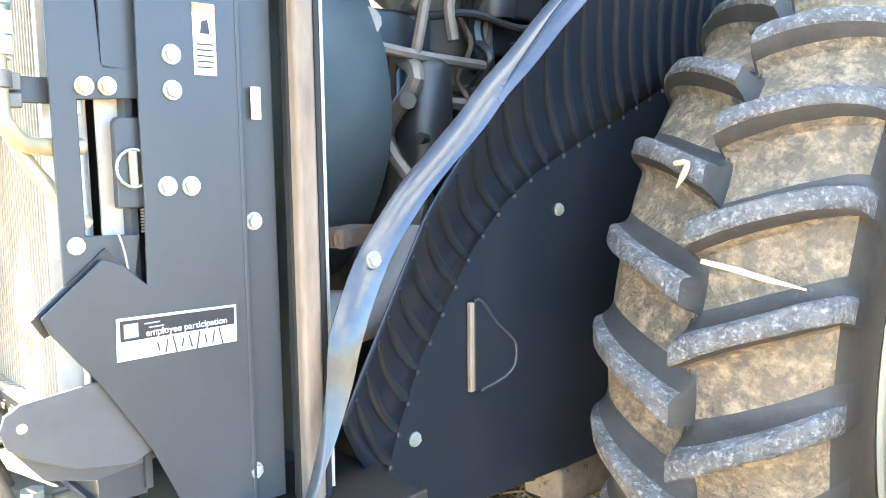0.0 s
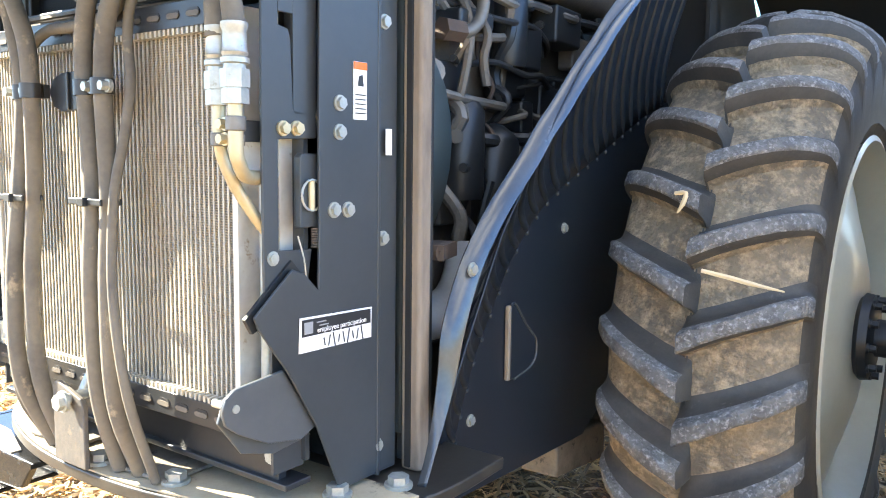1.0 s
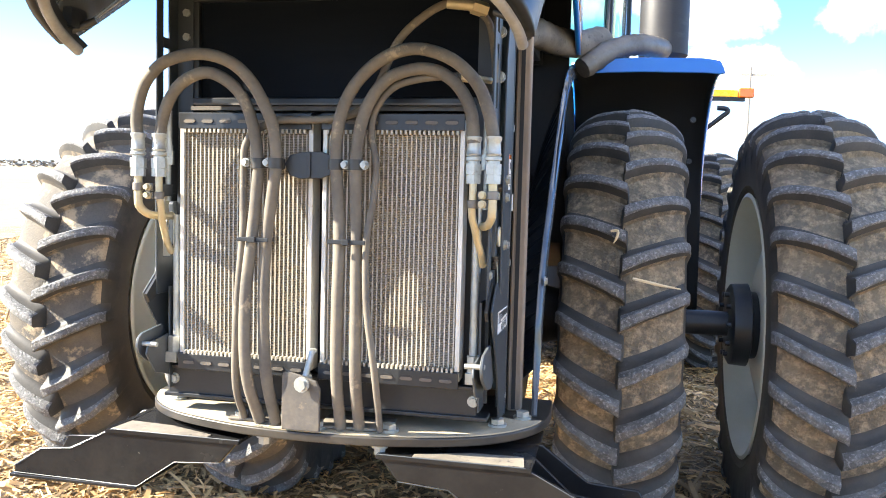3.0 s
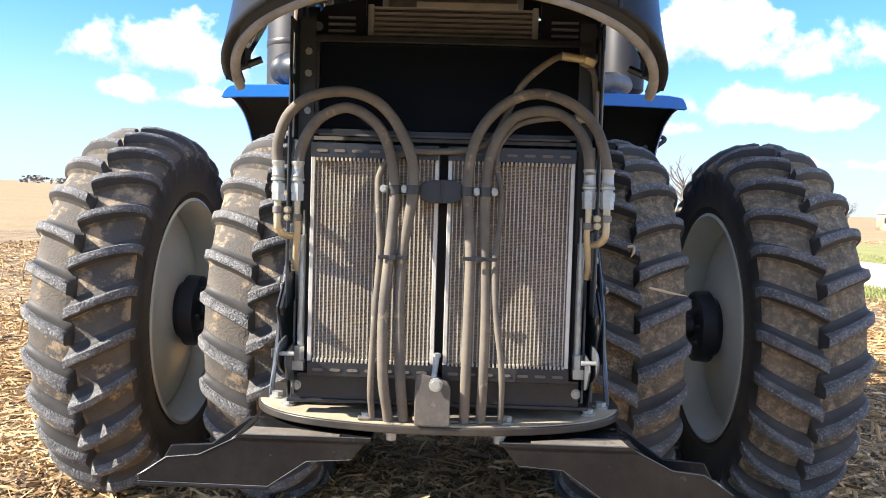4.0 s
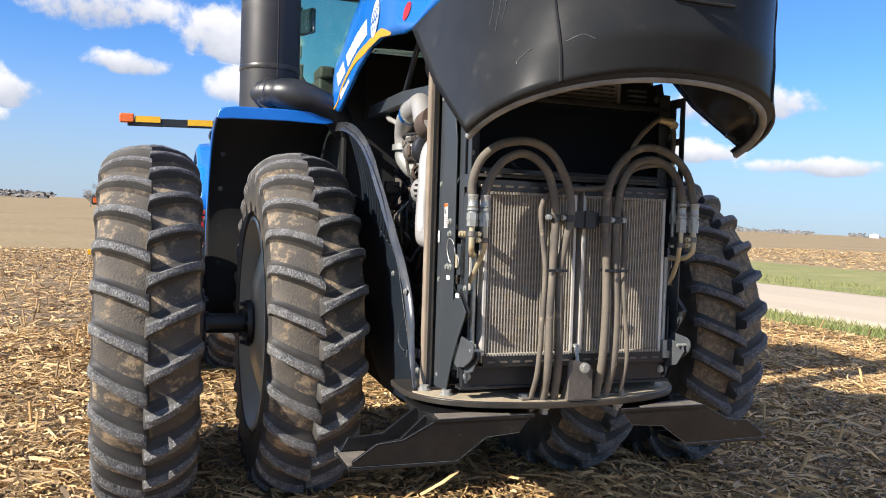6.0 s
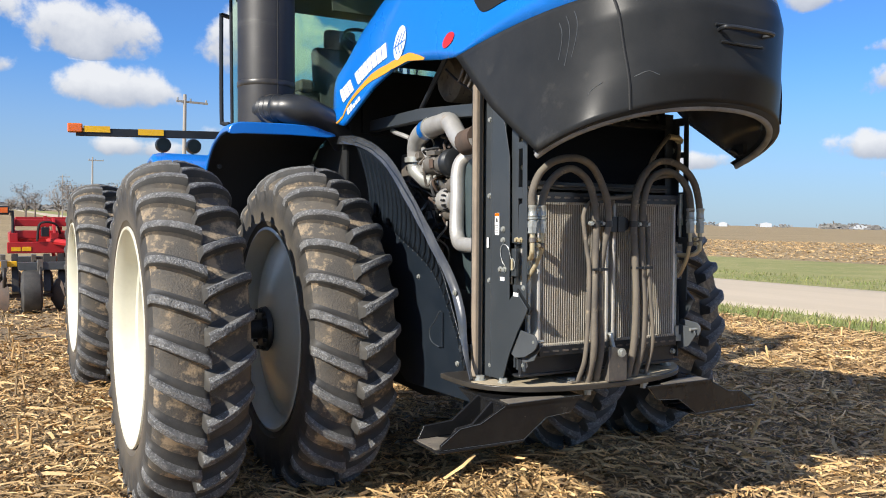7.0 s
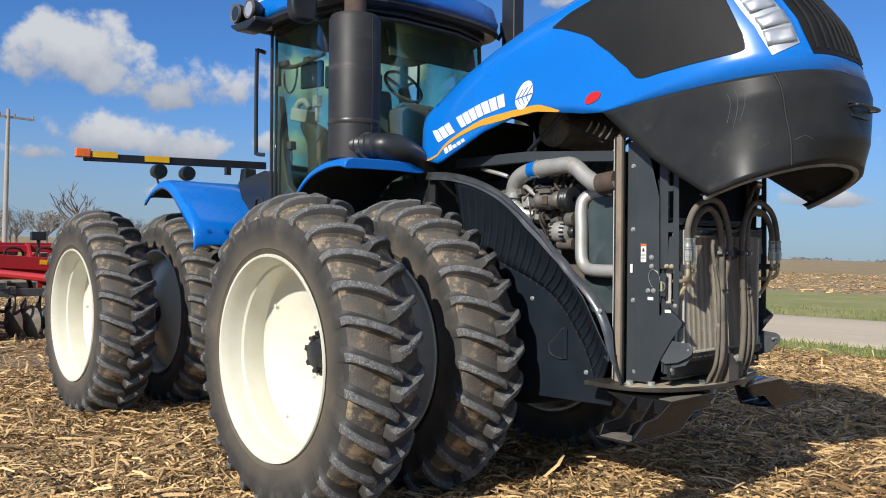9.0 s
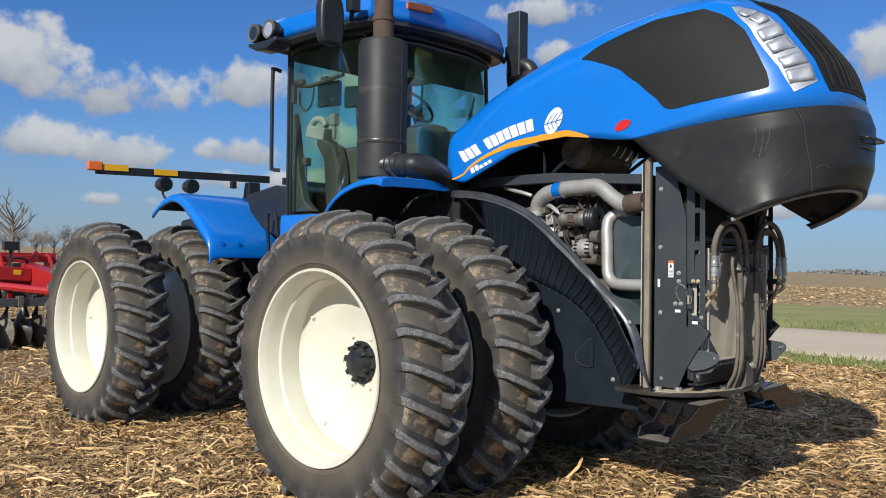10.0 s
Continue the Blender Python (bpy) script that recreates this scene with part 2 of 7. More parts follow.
DUSTPLATE = surface("dust_covered_plate", (0.46, 0.385, 0.27), (0.34, 0.285, 0.20), rough=0.95, scale=6, fine=140, bump=0.2, spots=(0.14, 0.126, 0.106), spot_scale=14, spot_at=0.61, spec=0.08)
DUSTDIM = surface("thin_dust_on_steel", (0.21, 0.18, 0.14), (0.10, 0.088, 0.072), rough=0.7, scale=9, fine=120, bump=0.15, spots=(0.05, 0.046, 0.042), spot_scale=26, spot_at=0.58)
CREAM = surface("cream_paint", (0.71, 0.695, 0.585), (0.63, 0.61, 0.50), rough=0.33, scale=3, fine=50, bump=0.04, coat=0.2, spots=(0.36, 0.29, 0.19), spot_scale=26, spot_at=0.72)
RUBBER = surface("tyre_rubber", (0.036, 0.0355, 0.035), (0.075, 0.070, 0.062), rough=0.64, scale=7, fine=120, bump=0.35, spots=(0.085, 0.08, 0.074), spot_scale=30, spot_at=0.62, spec=0.42)
SIDEWALL = surface("dusty_sidewall", (0.034, 0.0335, 0.033), (0.068, 0.062, 0.053), rough=0.7, scale=3.5, fine=110, bump=0.3, spots=(0.12, 0.10, 0.078), spot_scale=4, spot_at=0.54, spot_soft=0.25, spec=0.35)
LUGTOP = surface("worn_lug_rubber", (0.082, 0.083, 0.084), (0.185, 0.183, 0.179), rough=0.7, scale=22, fine=110, bump=1.0, depth=0.012, spots=(0.36, 0.362, 0.36), spot_scale=80, spot_at=0.52, spot_soft=0.16, spec=0.4)
ring_n, ring_l = SIDEWALL.node_tree.nodes, SIDEWALL.node_tree.links  # tan dust ring round the rim
ring_bsdf = ring_n["Principled BSDF"]
ring_old = ring_bsdf.inputs["Base Color"].links[0].from_socket
ring_tc, ring_yz, ring_len, ring_nz = (ring_n.new("ShaderNode" + k) for k in ("TexCoord", "VectorMath", "VectorMath", "TexNoise"))
ring_yz.operation, ring_len.operation = "MULTIPLY", "LENGTH"
ring_yz.inputs[1].default_value = (0, 1, 1)
ring_nz.inputs["Scale"].default_value, ring_nz.inputs["Detail"].default_value = 5, 5
ring_l.new(ring_tc.outputs["Object"], ring_yz.inputs[0])
ring_l.new(ring_yz.outputs[0], ring_len.inputs[0])
ring_l.new(ring_tc.outputs["Object"], ring_nz.inputs["Vector"])
ring_sum, ring_map, ring_mix = (ring_n.new("ShaderNode" + k) for k in ("Math", "MapRange", "MixRGB"))
ring_sum.operation = "MULTIPLY_ADD"
ring_sum.inputs[1].default_value = 0.12
ring_l.new(ring_nz.outputs[0], ring_sum.inputs[0])
ring_l.new(ring_len.outputs["Value"], ring_sum.inputs[2])
for k, v in enumerate((0.68, 0.83, 0.62, 0.0)):
    ring_map.inputs[k + 1].default_value = v
ring_l.new(ring_sum.outputs[0], ring_map.inputs[0])
ring_l.new(ring_map.outputs[0], ring_mix.inputs[0])
ring_l.new(ring_old, ring_mix.inputs[1])
ring_mix.inputs[2].default_value = (0.17, 0.14, 0.10, 1)
ring_l.new(ring_mix.outputs[0], ring_bsdf.inputs["Base Color"])
# left tread: muddier than the right, and lightened besides as it stands in shade
TREAD = surface("muddy_tread", (0.13, 0.112, 0.088), (0.25, 0.20, 0.138), rough=0.9, scale=6, fine=80, bump=1.0, depth=0.015, spots=(0.42, 0.325, 0.215), spot_scale=28, spot_at=0.47, spot_soft=0.2, spec=0.2)
TREADDRY = surface("dusty_tread", (0.078, 0.074, 0.068), (0.155, 0.132, 0.104), rough=0.85, scale=5, fine=95, bump=0.6, depth=0.008, spots=(0.38, 0.29, 0.19), spot_scale=7, spot_at=0.515, spot_soft=0.10, spec=0.3)
HOSE = surface("dusty_hose", (0.18, 0.155, 0.12), (0.10, 0.09, 0.078), rough=0.75, scale=8, fine=90, bump=0.2, spots=(0.30, 0.245, 0.17), spot_scale=10, spot_at=0.6, spec=0.3)
SEAL = surface("dusty_seal", (0.36, 0.29, 0.21), (0.15, 0.12, 0.095), rough=0.8, scale=6, fine=80, bump=0.3, stretch=(1, 1, 0.25))
LIPSEAL = surface("grey_lip_seal", (0.30, 0.30, 0.295), (0.17, 0.165, 0.16), rough=0.7, scale=9, fine=80, bump=0.2)
ALU = surface("aluminium", (0.66, 0.635, 0.58), (0.50, 0.475, 0.425), rough=0.45, metal=0.35, scale=9, fine=80, bump=0.1, spots=(0.40, 0.33, 0.24), spot_scale=22, spot_at=0.60)
PIPE = surface("cast_aluminium_pipe", (0.52, 0.51, 0.48), (0.40, 0.38, 0.35), rough=0.5, metal=0.5, scale=8, fine=120, bump=0.2, spots=(0.42, 0.32, 0.22), spot_scale=9, spot_at=0.62)
FINS = lined("cooler_fins", (0.25, 0.225, 0.185), (0.17, 0.155, 0.128), "Z", 0.0045, rough=0.75, metal=0.0, dust=(0.39, 0.315, 0.215))
CONDFINS = surface("condenser_fins", (0.005, 0.0075, 0.012), (0.008, 0.011, 0.016), rough=0.5, scale=3, fine=220, bump=0.15, spec=0.06, stretch=(1, 1, 6))
ZINC = surface("zinc_plate", (0.46, 0.47, 0.44), (0.34, 0.35, 0.32), rough=0.4, metal=0.5, scale=30, fine=120, bump=0.08, spots=(0.26, 0.23, 0.18), spot_scale=40, spot_at=0.64)
YZINC = surface("yellow_zinc", (0.56, 0.49, 0.33), (0.46, 0.38, 0.23), rough=0.4, metal=0.4, scale=14, fine=90, bump=0.05)
EARMAT = surface("worn_grey_paint", (0.080, 0.088, 0.094), (0.058, 0.065, 0.071), rough=0.42, scale=8, fine=70, bump=0.06, spots=(0.26, 0.25, 0.23), spot_scale=20, spot_at=0.67)
DULLSTEEL = surface("dusty_dull_steel", (0.20, 0.185, 0.165), (0.13, 0.115, 0.095), rough=0.5, metal=0.4, scale=12, fine=90, bump=0.15, spots=(0.24, 0.19, 0.13), spot_scale=18, spot_at=0.62)
IRON = surface("engine_iron", (0.085, 0.079, 0.072), (0.17, 0.142, 0.112), rough=0.65, metal=0.2, scale=9, fine=100, bump=0.4, spots=(0.24, 0.18, 0.12), spot_scale=12, spot_at=0.62)
RUST = surface("rusty_iron", (0.10, 0.062, 0.042), (0.06, 0.046, 0.038), rough=0.8, scale=12, fine=90, bump=0.3)
SHROUD = surface("fan_shroud_plastic", (0.035, 0.054, 0.058), (0.06, 0.08, 0.083), rough=0.42, scale=6, fine=140, bump=0.1, spots=(0.28, 0.28, 0.25), spot_scale=75, spot_at=0.69)
MUFF = surface("muffler_black", (0.016, 0.016, 0.018), (0.030, 0.029, 0.029), rough=0.55, scale=4, fine=130, bump=0.12, spots=(0.07, 0.068, 0.062), spot_scale=5, spot_at=0.60, spot_soft=0.2, stretch=(0.3, 0.3, 1.6), spec=0.4)
WHITE = surface("white_label", (0.80, 0.79, 0.76), (0.72, 0.70, 0.66), rough=0.5, bump=0.02)
INK = surface("black_ink", (0.02, 0.02, 0.022), rough=0.5, bump=0.0)
ORANGE = surface("orange_decal", (0.80, 0.34, 0.02), (0.74, 0.31, 0.02), rough=0.35, bump=0.0)
AMBER = surface("amber_lens", (0.80, 0.16, 0.01), (0.70, 0.12, 0.01), rough=0.2, bump=0.05, coat=0.6)
YELLOW = surface("yellow_reflector", (0.82, 0.46, 0.02), (0.74, 0.40, 0.02), rough=0.25, bump=0.05)
RED = surface("red_paint", (0.42, 0.015, 0.02), (0.34, 0.02, 0.02), rough=0.4, scale=4, bump=0.05, spots=(0.30, 0.20, 0.14), spot_scale=12, spot_at=0.68)
REDDECAL = surface("red_decal", (0.62, 0.02, 0.02), rough=0.35, bump=0.0)
CABIN = surface("cab_interior", (0.045, 0.045, 0.045), (0.07, 0.068, 0.065), rough=0.7, bump=0.15)
SEATMAT = surface("seat_cloth", (0.05, 0.055, 0.06), (0.075, 0.08, 0.085), rough=0.9, bump=0.3)
GREYPL = surface("grey_plastic", (0.34, 0.35, 0.35), (0.25, 0.25, 0.25), rough=0.5, bump=0.1)
SCREEN = surface("dark_screen", (0.02, 0.03, 0.035), rough=0.12, bump=0.0)
CHROME = surface("lamp_reflector", (0.80, 0.81, 0.82), (0.62, 0.63, 0.65), rough=0.42, metal=0.75, scale=18, bump=0.0)
GLASS = glassy("cab_glass", (0.82, 0.93, 0.83))
LENS = glassy("lamp_lens", (0.93, 0.94, 0.95))
SOIL = surface("stubble_soil", (0.16, 0.12, 0.078), (0.34, 0.255, 0.155), rough=0.95, scale=1.6, fine=38, bump=1.0, depth=0.02, spots=(0.50, 0.38, 0.22), spot_scale=16, spot_at=0.55, spec=0.2)
FARFIELD = surface("far_stubble", (0.34, 0.255, 0.145), (0.26, 0.20, 0.115), rough=0.95, scale=0.08, fine=2.2, bump=0.3, spots=(0.42, 0.33, 0.20), spot_scale=3.0, spot_at=0.52, spot_soft=0.12, spec=0.1)
GRASS = surface("mown_grass", (0.215, 0.235, 0.085), (0.335, 0.305, 0.135), rough=0.9, scale=0.5, fine=14, bump=0.35, depth=0.01, spots=(0.43, 0.365, 0.195), spot_scale=3.5, spot_at=0.55, spot_soft=0.15, spec=0.1)
BLADE = surface("grass_blade", (0.14, 0.19, 0.055), (0.26, 0.25, 0.10), rough=0.7, scale=1, bump=0, island=0.4, spec=0.2)
ROADMAT = surface("gravel_road", (0.58, 0.485, 0.365), (0.49, 0.41, 0.305), rough=0.95, scale=0.5, fine=45, bump=0.25, depth=0.003, spots=(0.60, 0.52, 0.41), spot_scale=4, spot_at=0.56, spot_soft=0.15, spec=0.1, stretch=(1, 0.12, 1))
STRAW = surface("corn_residue", (0.62, 0.425, 0.205), (0.31, 0.19, 0.085), rough=0.6, scale=1.2, fine=60, bump=0.1, island=0.75, spec=0.4)
STRAWPALE = surface("pale_straw", (0.66, 0.54, 0.34), (0.55, 0.43, 0.25), rough=0.6, bump=0.1)
# bark, foliage and far woods are greyed and lightened for distance haze
BARK = surface("bark", (0.20, 0.17, 0.145), (0.13, 0.11, 0.095), rough=0.9, bump=0.4)
LEAFMAT = surface("autumn_foliage", (0.27, 0.235, 0.20), (0.22, 0.19, 0.16), rough=0.9, scale=0.4, bump=0, island=0.4)
WOODS = surface("far_woods", (0.17, 0.155, 0.145), (0.13, 0.13, 0.115), rough=0.95, scale=0.03, bump=0, island=0.4)
BARNWALL = surface("barn_boards", (0.46, 0.34, 0.22), (0.38, 0.28, 0.18), rough=0.8, bump=0.1, stretch=(1, 1, 0.1))
BARNROOF = surface("barn_roof_metal", (0.75, 0.75, 0.73), (0.66, 0.66, 0.66), rough=0.4, bump=0.05)
GALV = surface("galvanised_steel", (0.58, 0.60, 0.62), (0.48, 0.50, 0.52), rough=0.4, metal=0.5, bump=0.05)
POLEWOOD = surface("pole_wood", (0.40, 0.37, 0.33), (0.30, 0.27, 0.24), rough=0.85, bump=0.2, stretch=(1, 1, 0.1))


# mesh kit
def spline(pts, step=6):
    """A smooth curve through the points."""
    p = [Vector(q) for q in pts]
    if len(p) < 3:
        return p
    q = [2 * p[0] - p[1], *p, 2 * p[-1] - p[-2]]
    out = []
    for i in range(1, len(q) - 2):
        a, b, c, d = q[i - 1:i + 3]
        for k in range(step):
            t = k / step
            out.append(0.5 * (2 * b + (c - a) * t + (2 * a - 5 * b + 4 * c - d) * t * t + (3 * b - a - 3 * c + d) * t ** 3))
    return out + [p[-1]]


class Builder:
    def __init__(self):
        self.v, self.f, self.m = [], [], []

    def face(self, idx, mat=0):
        self.f.append(tuple(idx))
        self.m.append(mat)

    def box(self, c, s, rot=None, mat=0):
        k, r = len(self.v), Euler([radians(a) for a in rot]).to_matrix() if rot else Matrix.Identity(3)
        for dx, dy, dz in ((-1, -1, -1), (1, -1, -1), (1, 1, -1), (-1, 1, -1), (-1, -1, 1), (1, -1, 1), (1, 1, 1), (-1, 1, 1)):
            self.v.append(tuple(Vector(c) + r @ Vector((dx * s[0] / 2, dy * s[1] / 2, dz * s[2] / 2))))
        for q in ((0, 3, 2, 1), (4, 5, 6, 7), (0, 1, 5, 4), (1, 2, 6, 5), (2, 3, 7, 6), (3, 0, 4, 7)):
            self.face([k + i for i in q], mat)
        return self

    def prism(self, poly, axis, a, b, mat=0):
        """A plate: a polygon in the two other axes, from a to b along the axis."""
        k, n = len(self.v), len(poly)
        for h in (a, b):
            for p, q in poly:
                self.v.append({"x": (h, p, q), "y": (p, h, q), "z": (p, q, h)}[axis])
        self.face([k + i for i in range(n)][::-1], mat)
        self.face([k + n + i for i in range(n)], mat)
        for i in range(n):
            j = (i + 1) % n
            self.face((k + i, k + j, k + n + j, k + n + i), mat)
        return self

    def tube(self, pts, r, n=10, step=6, mat=0, smooth=True):
        path = spline(pts, step) if smooth else [Vector(p) for p in pts]
        radii = r if isinstance(r, (list, tuple)) else None
        k, side = len(self.v), None
        for i, p in enumerate(path):
            t = (path[min(i + 1, len(path) - 1)] - path[max(i - 1, 0)]).normalized()
            if side is None:
                side = t.orthogonal().normalized()
            side = (side - t * side.dot(t)).normalized()
            up_ = t.cross(side)
            rr = np.interp(i / (len(path) - 1), np.linspace(0, 1, len(radii)), radii) if radii else r
            for j in range(n):
                a = 2 * math.pi * j / n
                self.v.append(tuple(p + (side * math.cos(a) + up_ * math.sin(a)) * float(rr)))
        for i in range(len(path) - 1):
            for j in range(n):
                self.face((k + i * n + j, k + i * n + (j + 1) % n, k + (i + 1) * n + (j + 1) % n, k + (i + 1) * n + j), mat)
        self.face([k + j for j in range(n)][::-1], mat)
        self.face([k + (len(path) - 1) * n + j for j in range(n)], mat)
        return self

    def lathe(self, prof, o, axis="x", n=32, mat=0, closed=False, mats=None, caps=True):
        """Turn a profile of (along, radius) about an axis through o."""
        k, o = len(self.v), Vector(o)
        m = len(prof)
        for j in range(n):
            a = 2 * math.pi * j / n
            c, s = math.cos(a), math.sin(a)
            for h, r in prof:
                self.v.append(tuple(o + Vector({"x": (h, -r * s, r * c), "y": (r * c, h, r * s), "z": (r * c, r * s, h)}[axis])))
        for j in range(n):
            for i in range(m if closed else m - 1):
                i2, j2 = (i + 1) % m, (j + 1) % n
                self.face((k + j * m + i, k + j * m + i2, k + j2 * m + i2, k + j2 * m + i), mats[i] if mats else mat)
        if not closed and caps:
            if prof[0][1] > 1e-6:
                self.face([k + j * m for j in range(n)], mats[0] if mats else mat)
            if prof[-1][1] > 1e-6:
                self.face([k + j * m + m - 1 for j in range(n)][::-1], mats[-1] if mats else mat)
        return self

    def cyl(self, a, b, r, n=14, mat=0):
        return self.tube([a, b], r, n, mat=mat, smooth=False)

    def bolt(self, c, axis, r=0.011, h=0.009, mat=0):
        d = {"x": Vector((1, 0, 0)), "-x": Vector((-1, 0, 0)), "-y": Vector((0, -1, 0)), "z": Vector((0, 0, 1)), "-z": Vector((0, 0, -1))}[axis]
        c = Vector(c)
        self.cyl(c, c + d * h * 0.35, r * 1.35, 12, mat)
        return self.cyl(c + d * h * 0.3, c + d * h, r, 6, mat)

    def grid(self, rows, mat=0, wrap=False):
        k, m = len(self.v), len(rows[0])
        for row in rows:
            self.v += [tuple(p) for p in row]
        for i in range(len(rows) - 1):
            for j in range(m if wrap else m - 1):
                j2 = (j + 1) % m
                self.face((k + i * m + j, k + i * m + j2, k + (i + 1) * m + j2, k + (i + 1) * m + j), mat)
        return self

    def mesh(self, name, mats, angle=38, fix=True):
        me = bpy.data.meshes.new(name)
        me.from_pydata(self.v, [], self.f)
        for q in mats if isinstance(mats, (list, tuple)) else [mats]:
            me.materials.append(q)
        me.polygons.foreach_set("material_index", self.m)
        if fix:
            bm = bmesh.new()
            bm.from_mesh(me)
            bmesh.ops.remove_doubles(bm, verts=bm.verts, dist=1e-5)
            bmesh.ops.recalc_face_normals(bm, faces=bm.faces)
            bm.to_mesh(me)
            bm.free()
        me.polygons.foreach_set("use_smooth", [True] * len(me.polygons))
        me.set_sharp_from_angle(angle=radians(angle))
        return me


def part(name, b, mats, parent=None, label="", bevel=0.0, solid=0.0, angle=38, fix=True, split=False):
    """Link a builder (or a ready mesh) as ONE mesh object under a thing or a part."""
    me = b.mesh(name, mats, angle, fix) if isinstance(b, Builder) else b
    ob = new(name, me)
    ob.parent = parent
    if solid:
        sm = ob.modifiers.new("solid", "SOLIDIFY")
        sm.thickness, sm.offset = solid, -1
        if len(me.materials) > 1 and solid:
            sm.material_offset = len(me.materials) - 1
        if split:
            ob.modifiers.new("split", "EDGE_SPLIT").split_angle = radians(40)
    if bevel:
        bv = ob.modifiers.new("bevel", "BEVEL")
        bv.width, bv.segments, bv.limit_method, bv.angle_limit = bevel, 2, "ANGLE", radians(40)
        bv.harden_normals = True
    if label:
        ob["label"] = label
    return ob


def empty(name, parent=None, m=None):
    ob = new(name)
    ob.empty_display_size = 0.1
    ob.parent = parent
    if m:
        ob.matrix_basis = m
    return ob


BOLTS = {}


def bolts(parent, places, axis, r, h, mat, name="bolt"):
    """Hexagon bolts with washers, each an object of its own on one shared mesh."""
    key = (axis, r, h, mat.name)
    if key not in BOLTS:
        BOLTS[key] = Builder().bolt((0, 0, 0), axis, r, h).mesh(name, mat, 30)
    for p in places:
        part(name, BOLTS[key], None, parent).matrix_basis = Matrix.Translation(p)


# ground: one sheet to the horizon, stubble field, verges, gravel road
def lie(x, y):
    """Height of the wide lie of the land: a gentle slope that levels out."""
    d = x * -SX + y * -SY
    return 0.6 * math.tanh(d / 0.6)


def ground_z(x, y):
    d = math.hypot(x, y - 2)
    fade = max(0.0, 1 - d / 60) if x < 8 else 0.12
    return lie(x, y) + fade * (0.035 * noise.noise((x * 1.3, y * 1.3, 0.3)) + 0.02 * noise.noise((x * 4, y * 4, 2.0)))


xs = [-4000, -1200, -400, -150, -60, -30, -18, -12] + [-9 + 0.3 * i for i in range(57)] + [8.6, 9.2, 9.8, 11.5, 13.5, 15.4, 17, 20, 24, 28, 40, 70, 150, 400, 1200, 4000]
ys = [-4000, -1000, -300, -100, -40, -20, -12, -8] + [-5.5 + 0.3 * i for i in range(68)] + [16, 18, 21, 25, 30, 38, 50, 70, 100, 160, 300, 600, 1200, 4000]
gb = Builder()
rows = []
for y in ys:
    row = []
    for x in xs:
        wob = 0.22 * noise.noise((x, y * 0.5, 5.0)) if 7.5 < x < 29 and abs(y) < 120 else 0
        row.append((x + wob, y, ground_z(x, y) - (0.03 if 9.8 < x < 15 else 0)))
    rows.append(row)
gb.grid(rows)
nx = len(xs) - 1
for i in range(len(gb.f)):
    x, y = xs[i % nx], ys[i // nx]
    gb.m[i] = 1 if (8.2 <= x < 9.7 or 15.3 <= x < 27.9) else (2 if x >= 27.9 or x < -29 or y >= 30 or y < -20 else 0)
tagged(part("ground", gb, [SOIL, GRASS, FARFIELD], fix=False), "harvested corn field with straw-coloured residue and grass verges", "ground", kind="structure")

rb = Builder()
ry = [-400, -150, -60, -30] + [-20 + 1.5 * i for i in range(60)] + [80, 110, 160, 300, 800]
rb.grid([[(9.4, y, lie(9.4, y) - 0.16)] + [(9.75 + 0.12 * noise.noise((0, y * 0.6, 1)) + (15.45 - 9.75) * k / 8 + (0.15 * noise.noise((9, y * 0.5, 4)) if k == 8 else 0), y,
           lie(9.75 + 0.7125 * k, y) + 0.02 + 0.03 * math.sin(math.pi * k / 8) - 0.01 * math.exp(-((k - 2.6) ** 2)) - 0.01 * math.exp(-((k - 5.4) ** 2))) for k in range(9)] + [(15.85, y, lie(15.85, y) - 0.16)] for y in ry])
tagged(part("road", rb, ROADMAT, fix=False), "pale gravel country road with worn wheel tracks", "road", kind="structure")

# ---- tractor: articulated four-wheel drive with dual wheels; front faces -y, radiator at the origin ----
tractor = tagged(empty("tractor", None, SLOPE), "blue articulated tractor with dual wheels and its hood raised", "tractor")
AXLE_F, AXLE_R, HUB_Z, TRACK_IN, TRACK_OUT = 1.885, 5.57, 0.90, 0.842, 1.64
LUGS = 28


# tyre section from the centre to the rim: carcass (x, r) and lug crest (x, r) at each station
TYRE_ROWS = [((-0.014, 0.911), (-0.014, 0.911)), ((-0.011, 0.911), (-0.010, 0.972)), ((-0.006, 0.911), (-0.004, 0.996)), ((0.02, 0.915), (0.02, 0.999)), ((0.06, 0.913), (0.06, 0.995)),
             ((0.10, 0.908), (0.10, 0.987)), ((0.14, 0.900), (0.14, 0.974)), ((0.18, 0.887), (0.18, 0.954)), ((0.205, 0.873), (0.210, 0.931)), ((0.222, 0.858), (0.232, 0.908)),
             ((0.231, 0.844), (0.245, 0.888)), ((0.237, 0.828), (0.252, 0.866)), ((0.241, 0.808), (0.253, 0.838)), ((0.2435, 0.785), (0.249, 0.808)), ((0.2455, 0.75), (0.2455, 0.75)),
             ((0.241, 0.70), (0.241, 0.70)), ((0.238, 0.665), (0.238, 0.665)), ((0.2395, 0.655), (0.2395, 0.655)), ((0.233, 0.650), (0.233, 0.650)), ((0.222, 0.62), (0.222, 0.62)), ((0.205, 0.598), (0.205, 0.598))]


